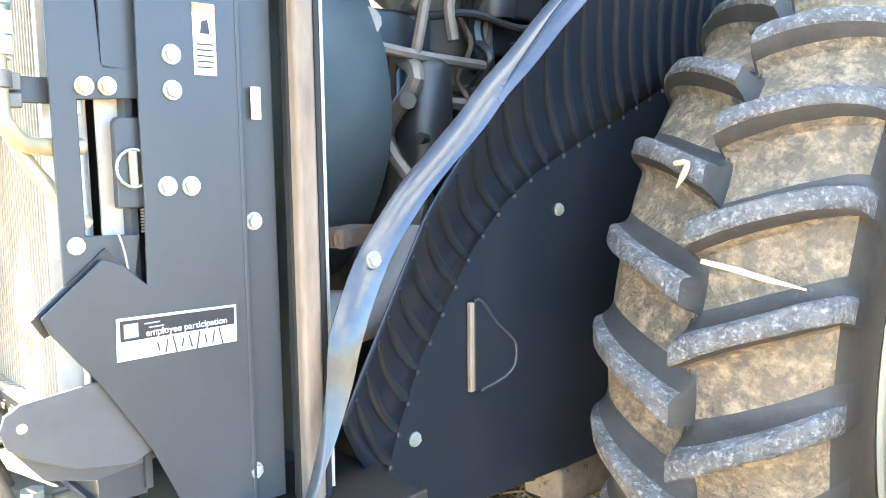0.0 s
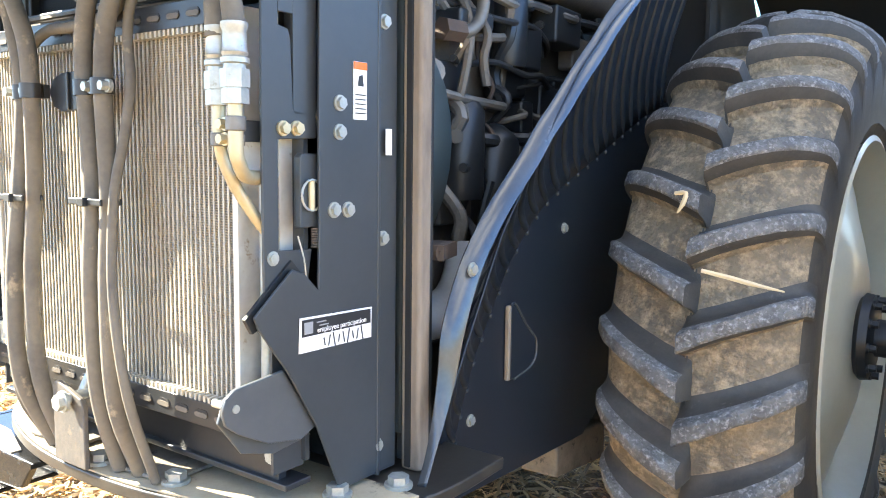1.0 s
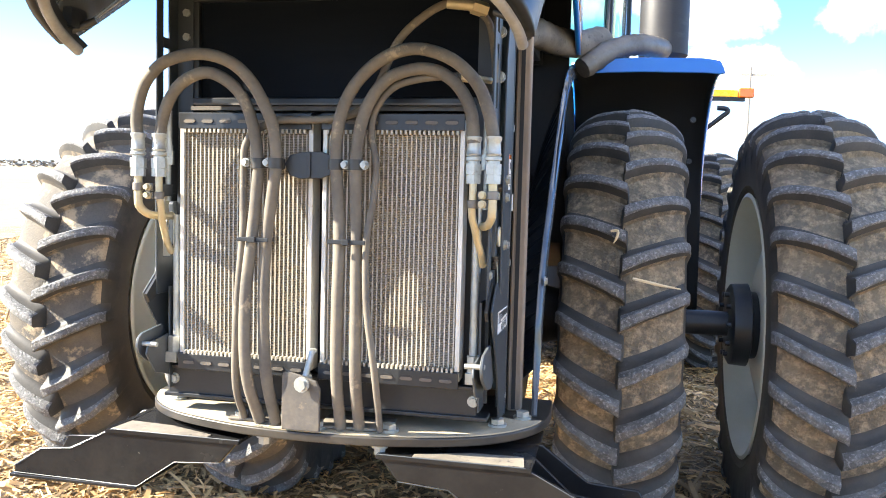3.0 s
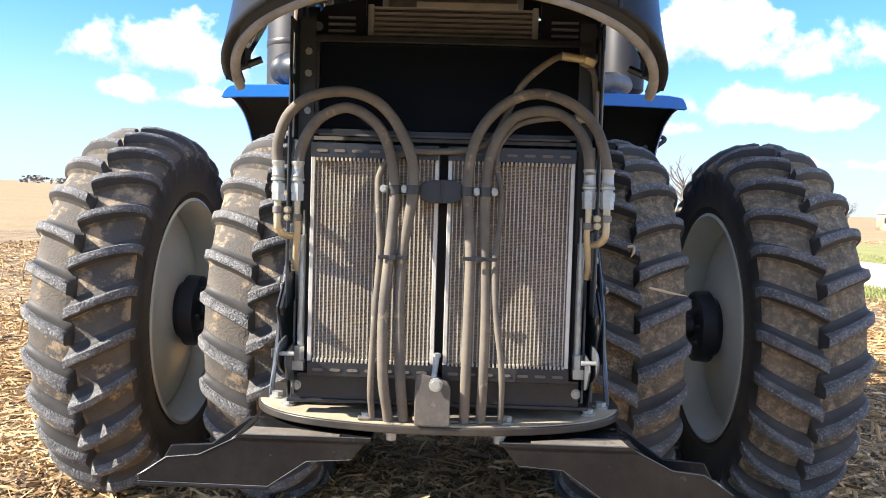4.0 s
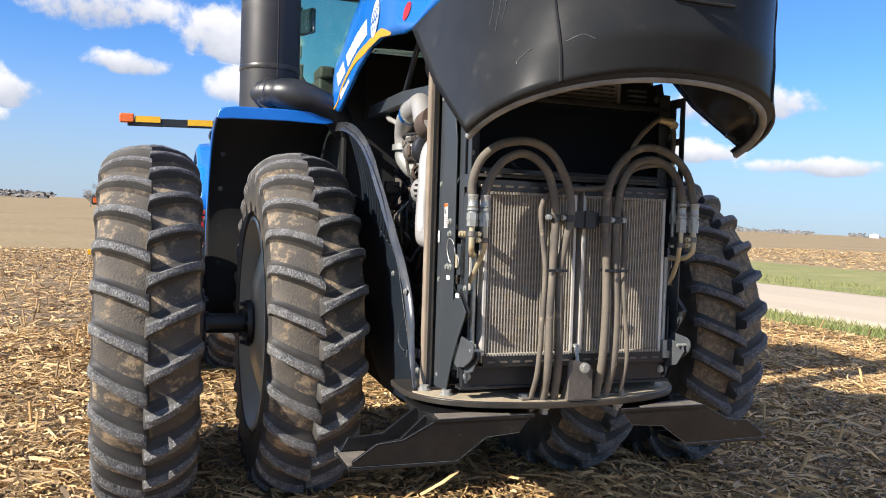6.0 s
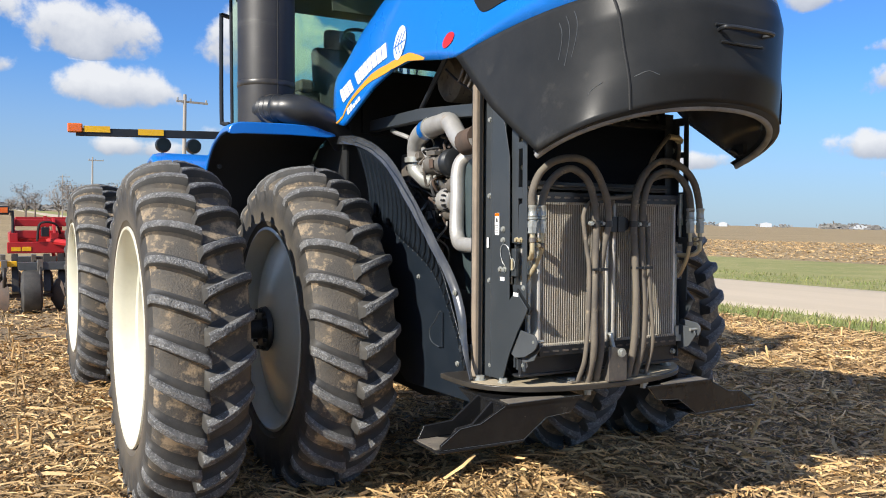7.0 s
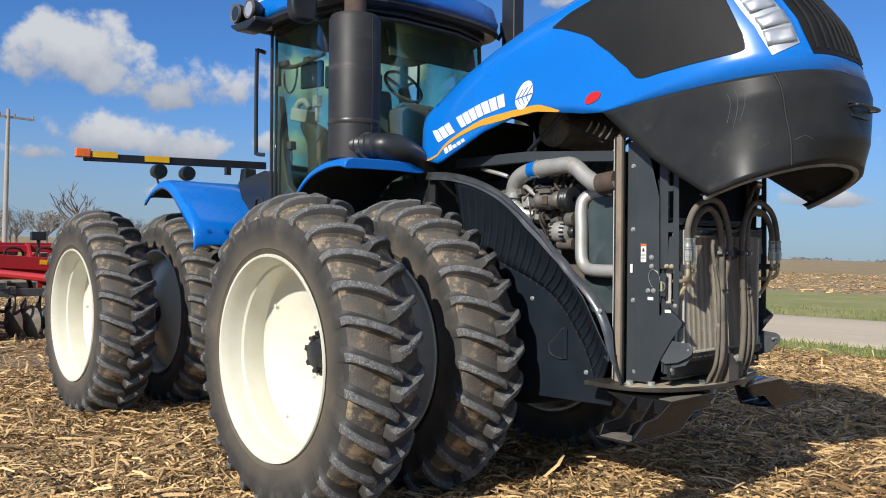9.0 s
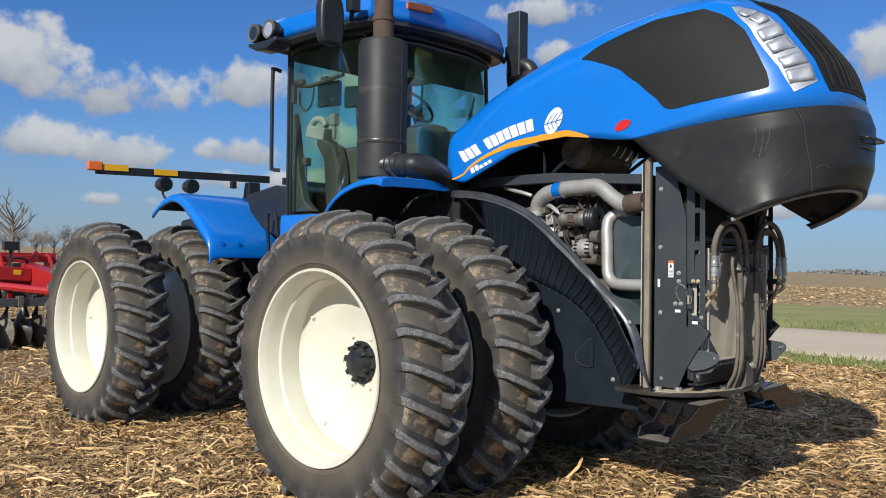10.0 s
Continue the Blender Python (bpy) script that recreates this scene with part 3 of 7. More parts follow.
def tyre_mesh(floor):
    """A moulded tyre: slanting bar lugs rise with fillets out of one carcass, steep on one flank and sloping on the other."""
    b = Builder()
    pitch = 2 * math.pi * 0.97 / LUGS
    for s in (-1, 1):
        grid_rows = []
        for q, ((xb, rb), (xt, rt)) in enumerate(TYRE_ROWS):
            u = min(max((xt + 0.014) / 0.26, 0), 1) if q < 14 else 1.0
            ht = 0.0165 + 0.006 * math.exp(-(u / 0.25) ** 2) + 0.004 * u
            sh = 0.125 * u ** 0.95 - 0.004 * math.sin(math.pi * u)
            cols = [(-0.5 * pitch, 0.0), (-ht - 0.052, 0.015), (-ht - 0.034, 0.08), (-ht - 0.021, 0.26), (-ht - 0.011, 0.55), (-ht - 0.003, 0.90), (-ht + 0.004, 0.995), (-ht * 0.35, 1.0),
                    (ht * 0.35, 1.0), (ht - 0.004, 0.995), (ht + 0.002, 0.90), (ht + 0.007, 0.42), (ht + 0.013, 0.10), (ht + 0.03, 0.01)]
            row = []
            for i in range(LUGS):
                a0 = 2 * math.pi * (i + (0.5 if s > 0 else 0.0)) / LUGS
                for off, hf in cols:
                    wear = noise.noise((i * 3.7 + s * 9, q * 0.9, off * 45))
                    lumps_ = noise.noise((i * 2.3 + s * 5, xb * 38, off * 38 + 7))
                    x, r = xb + (xt - xb) * hf, rb + (rt - rb) * hf
                    r += 0.006 * wear * (hf > 0.8) + 0.005 * max(lumps_, 0) * (hf < 0.3 and 2 < q < 10)
                    ph = a0 - (sh - off) / 0.97 + 0.004 * wear * hf
                    row.append((s * x, -r * math.sin(ph), r * math.cos(ph)))
            grid_rows.append(row)
        k0 = len(b.f)
        b.grid(grid_rows, wrap=True)
        m = len(grid_rows[0])
        for f_ in range(k0, len(b.f)):
            q, c = (f_ - k0) // m, (f_ - k0) % m % 14
            b.m[f_] = 3 if q >= 13 else 2 if 4 <= c <= 9 and 1 < q < 12 else 1 if 1 <= c <= 3 or c == 10 or q < 2 else 0 if q < 10 else 3
    b.lathe([(-0.002, 0.911), (-0.002, 0.920), (0.002, 0.920), (0.002, 0.911)], (0, 0, 0), "x", 72, mat=1, closed=True)  # mould seam
    return b.mesh("tyre", [floor, RUBBER, LUGTOP, SIDEWALL], 40)


def rim_mesh():
    b = Builder()
    b.lathe([(0.238, 0.604), (0.240, 0.618), (0.230, 0.622), (0.222, 0.606), (0.20, 0.592), (0.13, 0.588), (0.10, 0.570), (0.0, 0.560), (-0.10, 0.572), (-0.20, 0.592), (-0.222, 0.606), (-0.232, 0.620), (-0.238, 0.604),
             (-0.205, 0.580), (-0.11, 0.556), (0.0, 0.544), (0.085, 0.546), (0.10, 0.549), (0.112, 0.562), (0.15, 0.572), (0.18, 0.579), (0.208, 0.586)], (0, 0, 0), "x", 72, closed=True)
    return b.mesh("rim", CREAM, 30)


def disc_mesh():
    b = Builder()
    b.lathe([(-0.045, 0.549), (-0.062, 0.535), (-0.075, 0.51), (-0.098, 0.42), (-0.128, 0.33), (-0.150, 0.25), (-0.158, 0.20), (-0.158, 0.07), (-0.176, 0.07), (-0.176, 0.20), (-0.168, 0.255), (-0.146, 0.335), (-0.116, 0.43), (-0.092, 0.52), (-0.078, 0.55)],
            (0, 0, 0), "x", 64, closed=True)
    for i in range(4):
        a = math.pi / 4 + i * math.pi / 2
        b.bolt((-0.078, -0.505 * math.sin(a), 0.505 * math.cos(a)), "x", 0.014, 0.02)
    for i in range(6):
        a = 0.3 + i * math.pi / 3
        b.bolt((-0.157, -0.185 * math.sin(a), 0.185 * math.cos(a)), "x", 0.010, 0.014)
    return b.mesh("wheel_disc", CREAM, 30)


def hub_mesh(drum):
    """Black bolted hub; the drum of an outer wheel is wide and stands in towards the tractor."""
    b = Builder()
    if drum:
        b.lathe([(-0.300, 0.0), (-0.300, 0.17), (-0.288, 0.19), (-0.215, 0.195), (-0.205, 0.16), (-0.176, 0.155), (-0.155, 0.14), (-0.145, 0.105), (-0.115, 0.095), (-0.092, 0.085), (-0.082, 0.06), (-0.080, 0.0)], (0, 0, 0), "x", 36)
    else:
        b.lathe([(-0.225, 0.0), (-0.225, 0.10), (-0.215, 0.132), (-0.190, 0.136), (-0.176, 0.12), (-0.155, 0.14), (-0.145, 0.105), (-0.115, 0.095), (-0.092, 0.085), (-0.082, 0.06), (-0.080, 0.0)], (0, 0, 0), "x", 36)
    for i in range(10):
        a = 2 * math.pi * i / 10
        b.bolt((-0.155, -0.126 * math.sin(a), 0.126 * math.cos(a)), "x", 0.014, 0.035)
        b.bolt((-0.29 if drum else -0.212, -0.145 * math.sin(a) * (1 if drum else 0.8), 0.145 * math.cos(a) * (1 if drum else 0.8)), "-x", 0.012, 0.03)
    for i in range(6):
        a = 2 * math.pi * i / 6
        b.box((-0.115, -0.088 * math.sin(a), 0.088 * math.cos(a)), (0.06, 0.03, 0.03), (math.degrees(a), 0, 0))
    return b.mesh("hub", BLACK, 35)


TYRE_MUDDY, TYRE_DRY = tyre_mesh(TREAD), tyre_mesh(TREADDRY)
RIM, DISC, HUB_OUT, HUB_IN = rim_mesh(), disc_mesh(), hub_mesh(True), hub_mesh(False)
valve_b = Builder().cyl((0.06, -0.55, 0.0), (0.10, -0.525, 0.0), 0.008, 8).cyl((0.055, -0.56, 0), (0.07, -0.545, 0), 0.014, 8)
VALVE = valve_b.mesh("valve", INK)
for ya in (AXLE_F, AXLE_R):
    for side in (-1, 1):
        for inner in (True, False):
            w = empty("wheel", tractor, pose(side * (TRACK_IN if inner else TRACK_OUT), ya, HUB_Z + (0.012 if ya > 3 else 0)))
            w["label"] = "inner dual wheel with dusty lugged tyre" if inner else "outer dual wheel with cream rim and lugged tyre"
            spin = {(AXLE_F, -1, False): 1.3, (AXLE_F, 1, True): 12.8}.get((ya, side, inner), 5.0 * (side + 2) + 3.7 * inner)
            t_ = part("tyre", TYRE_MUDDY if side > 0 else TYRE_DRY, None, w, "black tractor tyre caked with tan mud between worn lugs" if side > 0 else "dusty black tractor tyre with patches of dried mud between worn lugs")
            t_.matrix_basis = pose(0, 0, 0, spin, 0, 0)
            flip = 180 if (side < 0) != inner else 0
            for nm, me in (("rim", RIM), ("wheel_disc", DISC), ("hub", HUB_IN if inner else HUB_OUT)):
                part(nm, me, None, w).matrix_basis = pose(0, 0, 0, 0, 0, flip) @ pose(-0.05 if inner and nm != "rim" else 0, 0, 0, 12 if ya == AXLE_F else 40)
            if not inner:
                part("valve", VALVE, None, w).matrix_basis = pose(0, 0, 0, 0, 0, flip) @ pose(0, 0, 0, 200 if side < 0 else 30)
    ax = Builder().cyl((-1.55, ya, HUB_Z), (1.55, ya, HUB_Z), 0.058, 20)
    ax.lathe([(-0.55, 0.0), (-0.55, 0.13), (-0.35, 0.17), (-0.2, 0.26), (0.2, 0.26), (0.35, 0.17), (0.55, 0.13), (0.55, 0)], (0, ya, HUB_Z), "x", 24)
    part("axle", ax, BLACK, tractor, "black dual-wheel axle shaft")

# chassis
cb = Builder().prism([(0.25, 0.72), (0.25, 0.80), (0.5, 1.0), (3.3, 1.0), (3.3, 0.62), (1.2, 0.55), (0.8, 0.62)], "x", -0.36, 0.36)
cb.box((0, 3.0, 1.0), (0.5, 1.4, 0.6)).box((0, 4.9, 0.95), (0.7, 2.6, 0.65))
part("chassis", cb, DEEP, tractor, bevel=0.01)

# front platform
outline = [(-0.63, 0.50), (-0.635, 0.30), (-0.60, 0.17), (-0.52, 0.07), (-0.40, 0.0), (-0.2, -0.055), (0, -0.07), (0.2, -0.055), (0.40, 0.0), (0.52, 0.07), (0.60, 0.17), (0.635, 0.30), (0.63, 0.50)]
smooth_out = [(p.x, p.y) for p in spline([(x, y, 0) for x, y in outline], 4)]
plat = part("platform", Builder().prism(smooth_out, "z", 0.794, 0.82), DIRTY, tractor, "half-round steel front platform", bevel=0.005)
part("platform_skin", Builder().prism([(x * 0.99, (y - 0.3) * 0.983 + 0.3) for x, y in smooth_out if y < 0.235], "z", 0.8205, 0.824), DUSTPLATE, plat, "dry dust lying on the platform")
bolts(plat, [(x, y, 0.823) for x, y in ((-0.5, 0.14), (-0.56, 0.24), (-0.22, 0.0), (0.02, -0.03), (0.22, 0.0), (0.5, 0.14), (0.56, 0.24))], "z", 0.02, 0.022, ZINC)
bolts(plat, [(x, -0.02, 0.794) for x in (-0.14, 0.2)], "-z", 0.017, 0.03, ZINC)
for x, w_ in ((-0.17, 0.16), (0.12, 0.2)):
    part("cover_plate", Builder().box((x, 0.03, 0.83), (w_, 0.12, 0.008), (0, 0, 4)), DUSTDIM, plat, bevel=0.003)

# stepped weight brackets beneath the platform
for s in (-1, 1):
    br = empty("weight_bracket", tractor)
    br["label"] = "folded black steel bracket, scratched and dusty"
    fr = [(s * x, z) for x, z in ((0.93, 0.615), (0.93, 0.635), (0.84, 0.695), (0.74, 0.705), (0.60, 0.775), (0.20, 0.775), (0.26, 0.705), (0.40, 0.695), (0.52, 0.612))]
    part("front_web", Builder().prism(fr, "y", -0.055, -0.037), BRKT, br, bevel=0.004)
    part("worn_edge", Builder().tube([(x, -0.056, z) for x, z in fr[1:6]], 0.0014, 6, smooth=False), EARMAT, br, "bright worn edge")
    part("worn_edge", Builder().tube([(x, -0.056, z) for x, z in fr[6:]] + [(fr[0][0], -0.056, fr[0][1])], 0.0012, 6, smooth=False), EARMAT, br)
    part("rear_web", Builder().prism([(s * x, z) for x, z in ((0.93, 0.615), (0.90, 0.67), (0.76, 0.68), (0.63, 0.775), (0.40, 0.775), (0.5, 0.615))], "y", 0.15, 0.165), BRKT, br, bevel=0.004)
    part("mid_web", Builder().prism([(s * x, z) for x, z in ((0.84, 0.62), (0.80, 0.67), (0.72, 0.68), (0.62, 0.77), (0.5, 0.77), (0.55, 0.62))], "y", 0.045, 0.06), BRKT, br, bevel=0.004)
    part("foot_plate", Builder().prism([(s * x, y) for x, y in ((0.945, -0.06), (0.945, 0.17), (0.52, 0.17), (0.52, -0.06))], "z", 0.600, 0.612), BRKT, br, bevel=0.004)
    part("dust_patch", Builder().prism([(s * x, y) for x, y in ((0.94, -0.03), (0.94, 0.145), (0.84, 0.145), (0.79, 0.09), (0.83, 0.03), (0.80, -0.03))], "z", 0.6125, 0.616), DUSTDIM, br)
    part("top_flange", Builder().prism([(s * x, y) for x, y in ((0.62, -0.06), (0.62, 0.3), (0.2, 0.3), (0.2, -0.06))], "z", 0.764, 0.774), BRKT, br)
    part("dust_patch", Builder().prism([(s * x, y) for x, y in ((0.60, -0.054), (0.59, 0.03), (0.45, 0.02), (0.30, -0.03), (0.30, -0.054))], "z", 0.7745, 0.777), DUSTDIM, br)
    part("side_web", Builder().prism([(-0.05, 0.70), (0.16, 0.70), (0.35, 0.775), (-0.05, 0.775)], "x", s * 0.60, s * 0.615), BRKT, br)

# radiator package
rad = empty("radiator", tractor)
rad["label"] = "twin aluminium cooler cores with dusty fins"
for s in (-1, 1):
    x0, x1 = (-0.405, -0.022) if s < 0 else (0.022, 0.405)
    part("core", Builder().box(((x0 + x1) / 2, 0.027, 1.32), (x1 - x0, 0.045, 0.65)), FINS, rad, "corrugated cooling fins full of dust")
    n_t = 29
    for i in range(n_t):
        x = x0 + 0.012 + (x1 - x0 - 0.024) * i / (n_t - 1)
        part("cooling_tube", Builder().box((x, 0.0122, 1.322), (0.0038, 0.02, 0.655)), TUBEMAT, rad)
    for x in (x0 - 0.006 * (1 if s < 0 else 0), x1):
        part("side_rail", Builder().box((x + (0.003 if s < 0 else 0), 0.026, 1.325), (0.013, 0.06, 0.70)), ALU, rad, bevel=0.002)
    for z in (1.668, 0.980):
        wd = x1 - x0 + 0.014
        xc = (x0 + x1) / 2
        strip = part("header_strip", Builder().box((xc, -0.014, z), (wd, 0.006, 0.044)).box((xc, 0.006, z + 0.0215), (wd, 0.036, 0.004)), BLACK, rad, "slotted mounting strip", bevel=0.0015)
        for i in range(7):
            cx = x0 + (x1 - x0) * (i + 0.5) / 7
            oval = [(cx + 0.009 * (1 if math.cos(a) > 0 else -1) + 0.0085 * math.cos(a), z + 0.0085 * math.sin(a)) for a in np.linspace(0.05, 2 * math.pi + 0.05, 16, endpoint=False)]
            part("slot", Builder().prism(oval, "y", -0.0182, -0.016), INK, strip)
            part("tube_end", Builder().prism([(p, z - 0.0015 + (q - z) * 0.55) for p, q in oval], "y", -0.0196, -0.0178), IRON, strip)
        for i in range(29):
            part("weld_bead", Builder().box((x0 + 0.012 + (x1 - x0 - 0.024) * i / 28, -0.003, z + (-0.027 if z > 1.2 else 0.027)), (0.006, 0.026, 0.011)), TUBEMAT, rad)
part("backing", Builder().box((0, 0.10, 1.32), (0.86, 0.06, 0.74)), DEEP, rad)
part("condenser", Builder().box((0.02, 0.13, 1.885), (0.86, 0.04, 0.285)), CONDFINS, rad, "black condenser core with fine fins")
cf = Builder()
for z, h in ((1.735, 0.02), (2.035, 0.024)):
    cf.box((0.02, 0.115, z), (0.90, 0.06, h))
for x in (-0.425, 0.465):
    cf.box((x, 0.12, 1.885), (0.03, 0.06, 0.32))
part("condenser_frame", cf, BLACK, rad, bevel=0.004)
part("lower_shelf", Builder().box((0.0, 0.08, 1.712), (0.84, 0.03, 0.012)).box((0, 0.05, 1.722), (0.80, 0.012, 0.006)), IRON, rad)
oc = Builder().box((0.014, 0.24, 2.12), (0.57, 0.03, 0.10))
part("oil_cooler_core", oc, FINS, rad)
for i in range(6):
    part("oil_cooler_bar", Builder().box((0.014, 0.217, 2.078 + 0.0175 * i), (0.565, 0.02, 0.0055)), ALU, rad)
part("oil_cooler_tank", Builder().box((0.06, 0.23, 2.178), (0.34, 0.05, 0.022)).box((-0.262, 0.222, 2.12), (0.02, 0.04, 0.11)).box((0.29, 0.222, 2.12), (0.02, 0.04, 0.11)), ALU, rad, bevel=0.004)
part("cooler_surround", Builder().prism([(-0.47, 2.04), (-0.47, 2.11), (-0.42, 2.17), (-0.28, 2.20), (-0.28, 2.04)], "y", 0.22, 0.235), BLACK, rad, bevel=0.004)
part("cooler_surround", Builder().prism([(0.31, 2.04), (0.31, 2.20), (0.45, 2.18), (0.53, 2.11), (0.53, 2.04)], "y", 0.22, 0.235), BLACK, rad, bevel=0.004)
for x in (-0.36, 0.39):
    for i in range(3):
        part("louvre", Builder().box((x, 0.212, 2.085 + 0.022 * i), (0.09, 0.014, 0.007)), GREYPL, rad)
part("lower_panel", Builder().box((-0.01, 0.05, 0.905), (0.93, 0.02, 0.085)), BLACK, rad, bevel=0.003)
part("lower_flange", Builder().box((0, 0.06, 0.868), (0.97, 0.06, 0.012)), BLACK, rad, bevel=0.003)
part("upper_flange", Builder().box((0, 0.03, 0.955), (0.9, 0.03, 0.012)), BLACK, rad, bevel=0.003)
bolts(rad, [(x, 0.040, 0.915) for x in (-0.455, 0.445)] + [(x, 0.09, z) for x in (-0.445, 0.485) for z in (1.80, 1.92, 1.99)] + [(x, 0.22, 2.10) for x in (-0.44, 0.50)], "-y", 0.012, 0.012, ZINC)

# side panels, seal posts, brackets and fittings on both sides of the coolers
for s in (-1, 1):
    X = s * 0.505
    sp_ = empty("side_panel", tractor)
    sp_["label"] = "slate-grey steel side panel with zinc bolts and stickers"
    main = [(0.245, 0.835), (0.245, 2.17), (0.19, 2.17), (0.15, 2.05), (0.097, 1.85), (0.095, 1.675), (0.092, 1.431), (0.093, 1.317), (0.09, 1.206), (0.058, 1.237), (0.031, 1.247), (-0.051, 1.178), (-0.042, 1.157), (0.019, 1.076), (0.085, 0.967), (0.142, 0.835)]
    part("panel_sheet", Builder().prism(main, "x", X - s * 0.006, X), SLATE, sp_, bevel=0.002)
    part("panel_channel", Builder().box((X - s * 0.012, 0.275, 1.50), (0.008, 0.062, 1.34)).box((X - s * 0.004, 0.245, 1.50), (0.012, 0.008, 1.34)), SLATE, sp_, bevel=0.002)
    part("folded_flange", Builder().prism([(0.09, 1.206), (0.04, 1.26), (-0.06, 1.175), (-0.045, 1.15)], "x", X - s * 0.02, X - s * 0.012), BLACK, sp_)
    # seal post
    post = empty("seal_post", tractor)
    post["label"] = "upright post with a dusty rubber hood seal"
    pb = Builder().box((s * 0.524, 0.335, 1.51), (0.046, 0.038, 1.38))
    part("seal", pb, SEAL, post, bevel=0.009)
    part("seal_lip", Builder().box((s * 0.53, 0.363, 1.51), (0.018, 0.012, 1.38)), DEEP, post, bevel=0.004)
    part("post", Builder().box((s * 0.49, 0.365, 1.51), (0.06, 0.02, 1.38)), SLATE, post, bevel=0.003)
    part("seal_strip", Builder().box((s * 0.522, 0.315, 1.51), (0.012, 0.008, 1.36)), DEEP, post)
    part("metal_strip", Builder().box((s * 0.512, 0.379, 1.51), (0.03, 0.006, 1.36)), ALU, post, "bright metal clip strip")
    part("seal_head", Builder().tube([(s * 0.528, 0.335, 2.19), (s * 0.50, 0.335, 2.215), (s * 0.43, 0.335, 2.23)], 0.022, 8), SEAL, post)
    # stickers and bolts
    o = X + s * 0.0012
    wl_ = empty("warning_label", tractor)
    wl_["label"] = "white and orange safety label"
    part("label_sheet", Builder().box((o, 0.192, 1.547), (0.002, 0.034, 0.10)), WHITE, wl_)
    part("label_head", Builder().box((o + s * 0.001, 0.192, 1.590), (0.002, 0.034, 0.013)), AMBER, wl_)
    lb_ = Builder()
    for k in range(5):
        lb_.box((o + s * 0.001, 0.192, 1.540 - 0.008 * k), (0.002, 0.026, 0.002))
    lb_.prism([(0.185, 1.555), (0.20, 1.555), (0.197, 1.575), (0.188, 1.572)], "x", o, o + s * 0.002)
    part("label_lines", lb_, INK, wl_)
    part("small_label", Builder().box((o, 0.271, 1.46), (0.002, 0.016, 0.048)), WHITE, tractor, "small white label")
    ax_ = "x" if s > 0 else "-x"
    bolts(sp_, [(X, y, z) for y, z in ((0.141, 1.523), (0.14, 1.474), (0.126, 1.341), (0.161, 1.34))] + [(X - s * 0.008, y, z) for y, z in ((0.267, 1.677), (0.264, 1.282), (0.249, 0.887), (0.267, 2.03))], ax_, 0.0105, 0.010, ZINC)
    # frame plate with cut-outs ahead of the panel
    XF = s * 0.487
    fp = empty("cooler_frame", tractor)
    fp["label"] = "slate-grey cooler frame plate with long slots"
    plate_ = [(-0.014, 1.17), (0.075, 1.17), (0.092, 1.275), (0.018, 1.278), (0.018, 1.458), (0.105, 1.462), (0.105, 1.50), (0.052, 1.507), (0.047, 1.62), (0.042, 1.635), (0.02, 1.64), (0.02, 2.08), (-0.01, 2.08), (-0.016, 1.51), (-0.016, 1.46)]
    part("frame_plate", Builder().prism(plate_, "x", XF - s * 0.006, XF), SLATE, fp, bevel=0.002)
    for y0, y1, z0, z1 in ((0.052, 0.105, 1.50, 2.08), (0.02, 0.052, 1.66, 1.71), (0.02, 0.052, 1.88, 1.91), (0.02, 0.052, 2.04, 2.08)):
        part("frame_bar", Builder().box((XF - s * 0.003, (y0 + y1) / 2, (z0 + z1) / 2), (0.006, y1 - y0, z1 - z0)), SLATE, fp, bevel=0.001)
    part("frame_web", Builder().box((s * 0.450, 0.09, 1.50), (0.05, 0.01, 1.2)), SLATE, fp)
    part("pale_strip", Builder().box((s * 0.445, 0.07, 1.36), (0.006, 0.03, 0.24)), ALU, fp, "dusty bright strip behind the cut-out")
    part("lower_web", Builder().box((s * 0.462, 0.055, 1.04), (0.006, 0.07, 0.30)), SLATE, fp)
    bolts(fp, [(XF, 0.027, 1.476), (XF, 0.057, 1.477)], ax_, 0.0095, 0.012, YZINC)
    bolts(fp, [(XF, 0.004, 1.266)], ax_, 0.009, 0.006, ZINC)
    lp = Builder().prism([(0.062, 1.312), (0.108, 1.312), (0.114, 1.318), (0.114, 1.43), (0.108, 1.437), (0.068, 1.437), (0.062, 1.43)], "x", XF - s * 0.012, XF + s * 0.004)
    part("latch_plate", lp, SLATE, fp, bevel=0.003)
    ring = Builder().tube([(s * 0.497, 0.084 + 0.024 * math.cos(a), 1.367 + 0.026 * math.sin(a)) for a in np.linspace(0, 2 * math.pi, 17)], 0.0022, 6, step=1)
    part("pull_ring", ring, ZINC, fp, "zinc pull ring")
    part("latch_pin", Builder().cyl((s * 0.495, 0.084, 1.342), (s * 0.495, 0.084, 1.390), 0.006, 10), YZINC, fp)
    part("lanyard", Builder().tube([(s * 0.50, 0.088, 1.39), (s * 0.505, 0.10, 1.44), (s * 0.512, 0.135, 1.455), (s * 0.512, 0.155, 1.42), (s * 0.507, 0.14, 1.37), (s * 0.497, 0.11, 1.345)] if s < 0 else [(0.497, 0.05, 1.30), (0.499, 0.062, 1.26), (0.497, 0.07, 1.21)], 0.0016, 5), ZINC, fp, "thin wire lanyard")
    sprg = [(s * 0.487 + 0.008 * math.cos(a), 0.103 + 0.008 * math.sin(a), 1.275 + 0.035 * a / 50) for a in np.linspace(0, 50, 90)]
    part("spring", Builder().tube(sprg, 0.0018, 5, step=1), IRON, fp)
    part("spacer_pin", Builder().cyl((s * 0.48, 0.112, 1.50), (s * 0.50, 0.112, 1.50), 0.011, 12), IRON, fp)
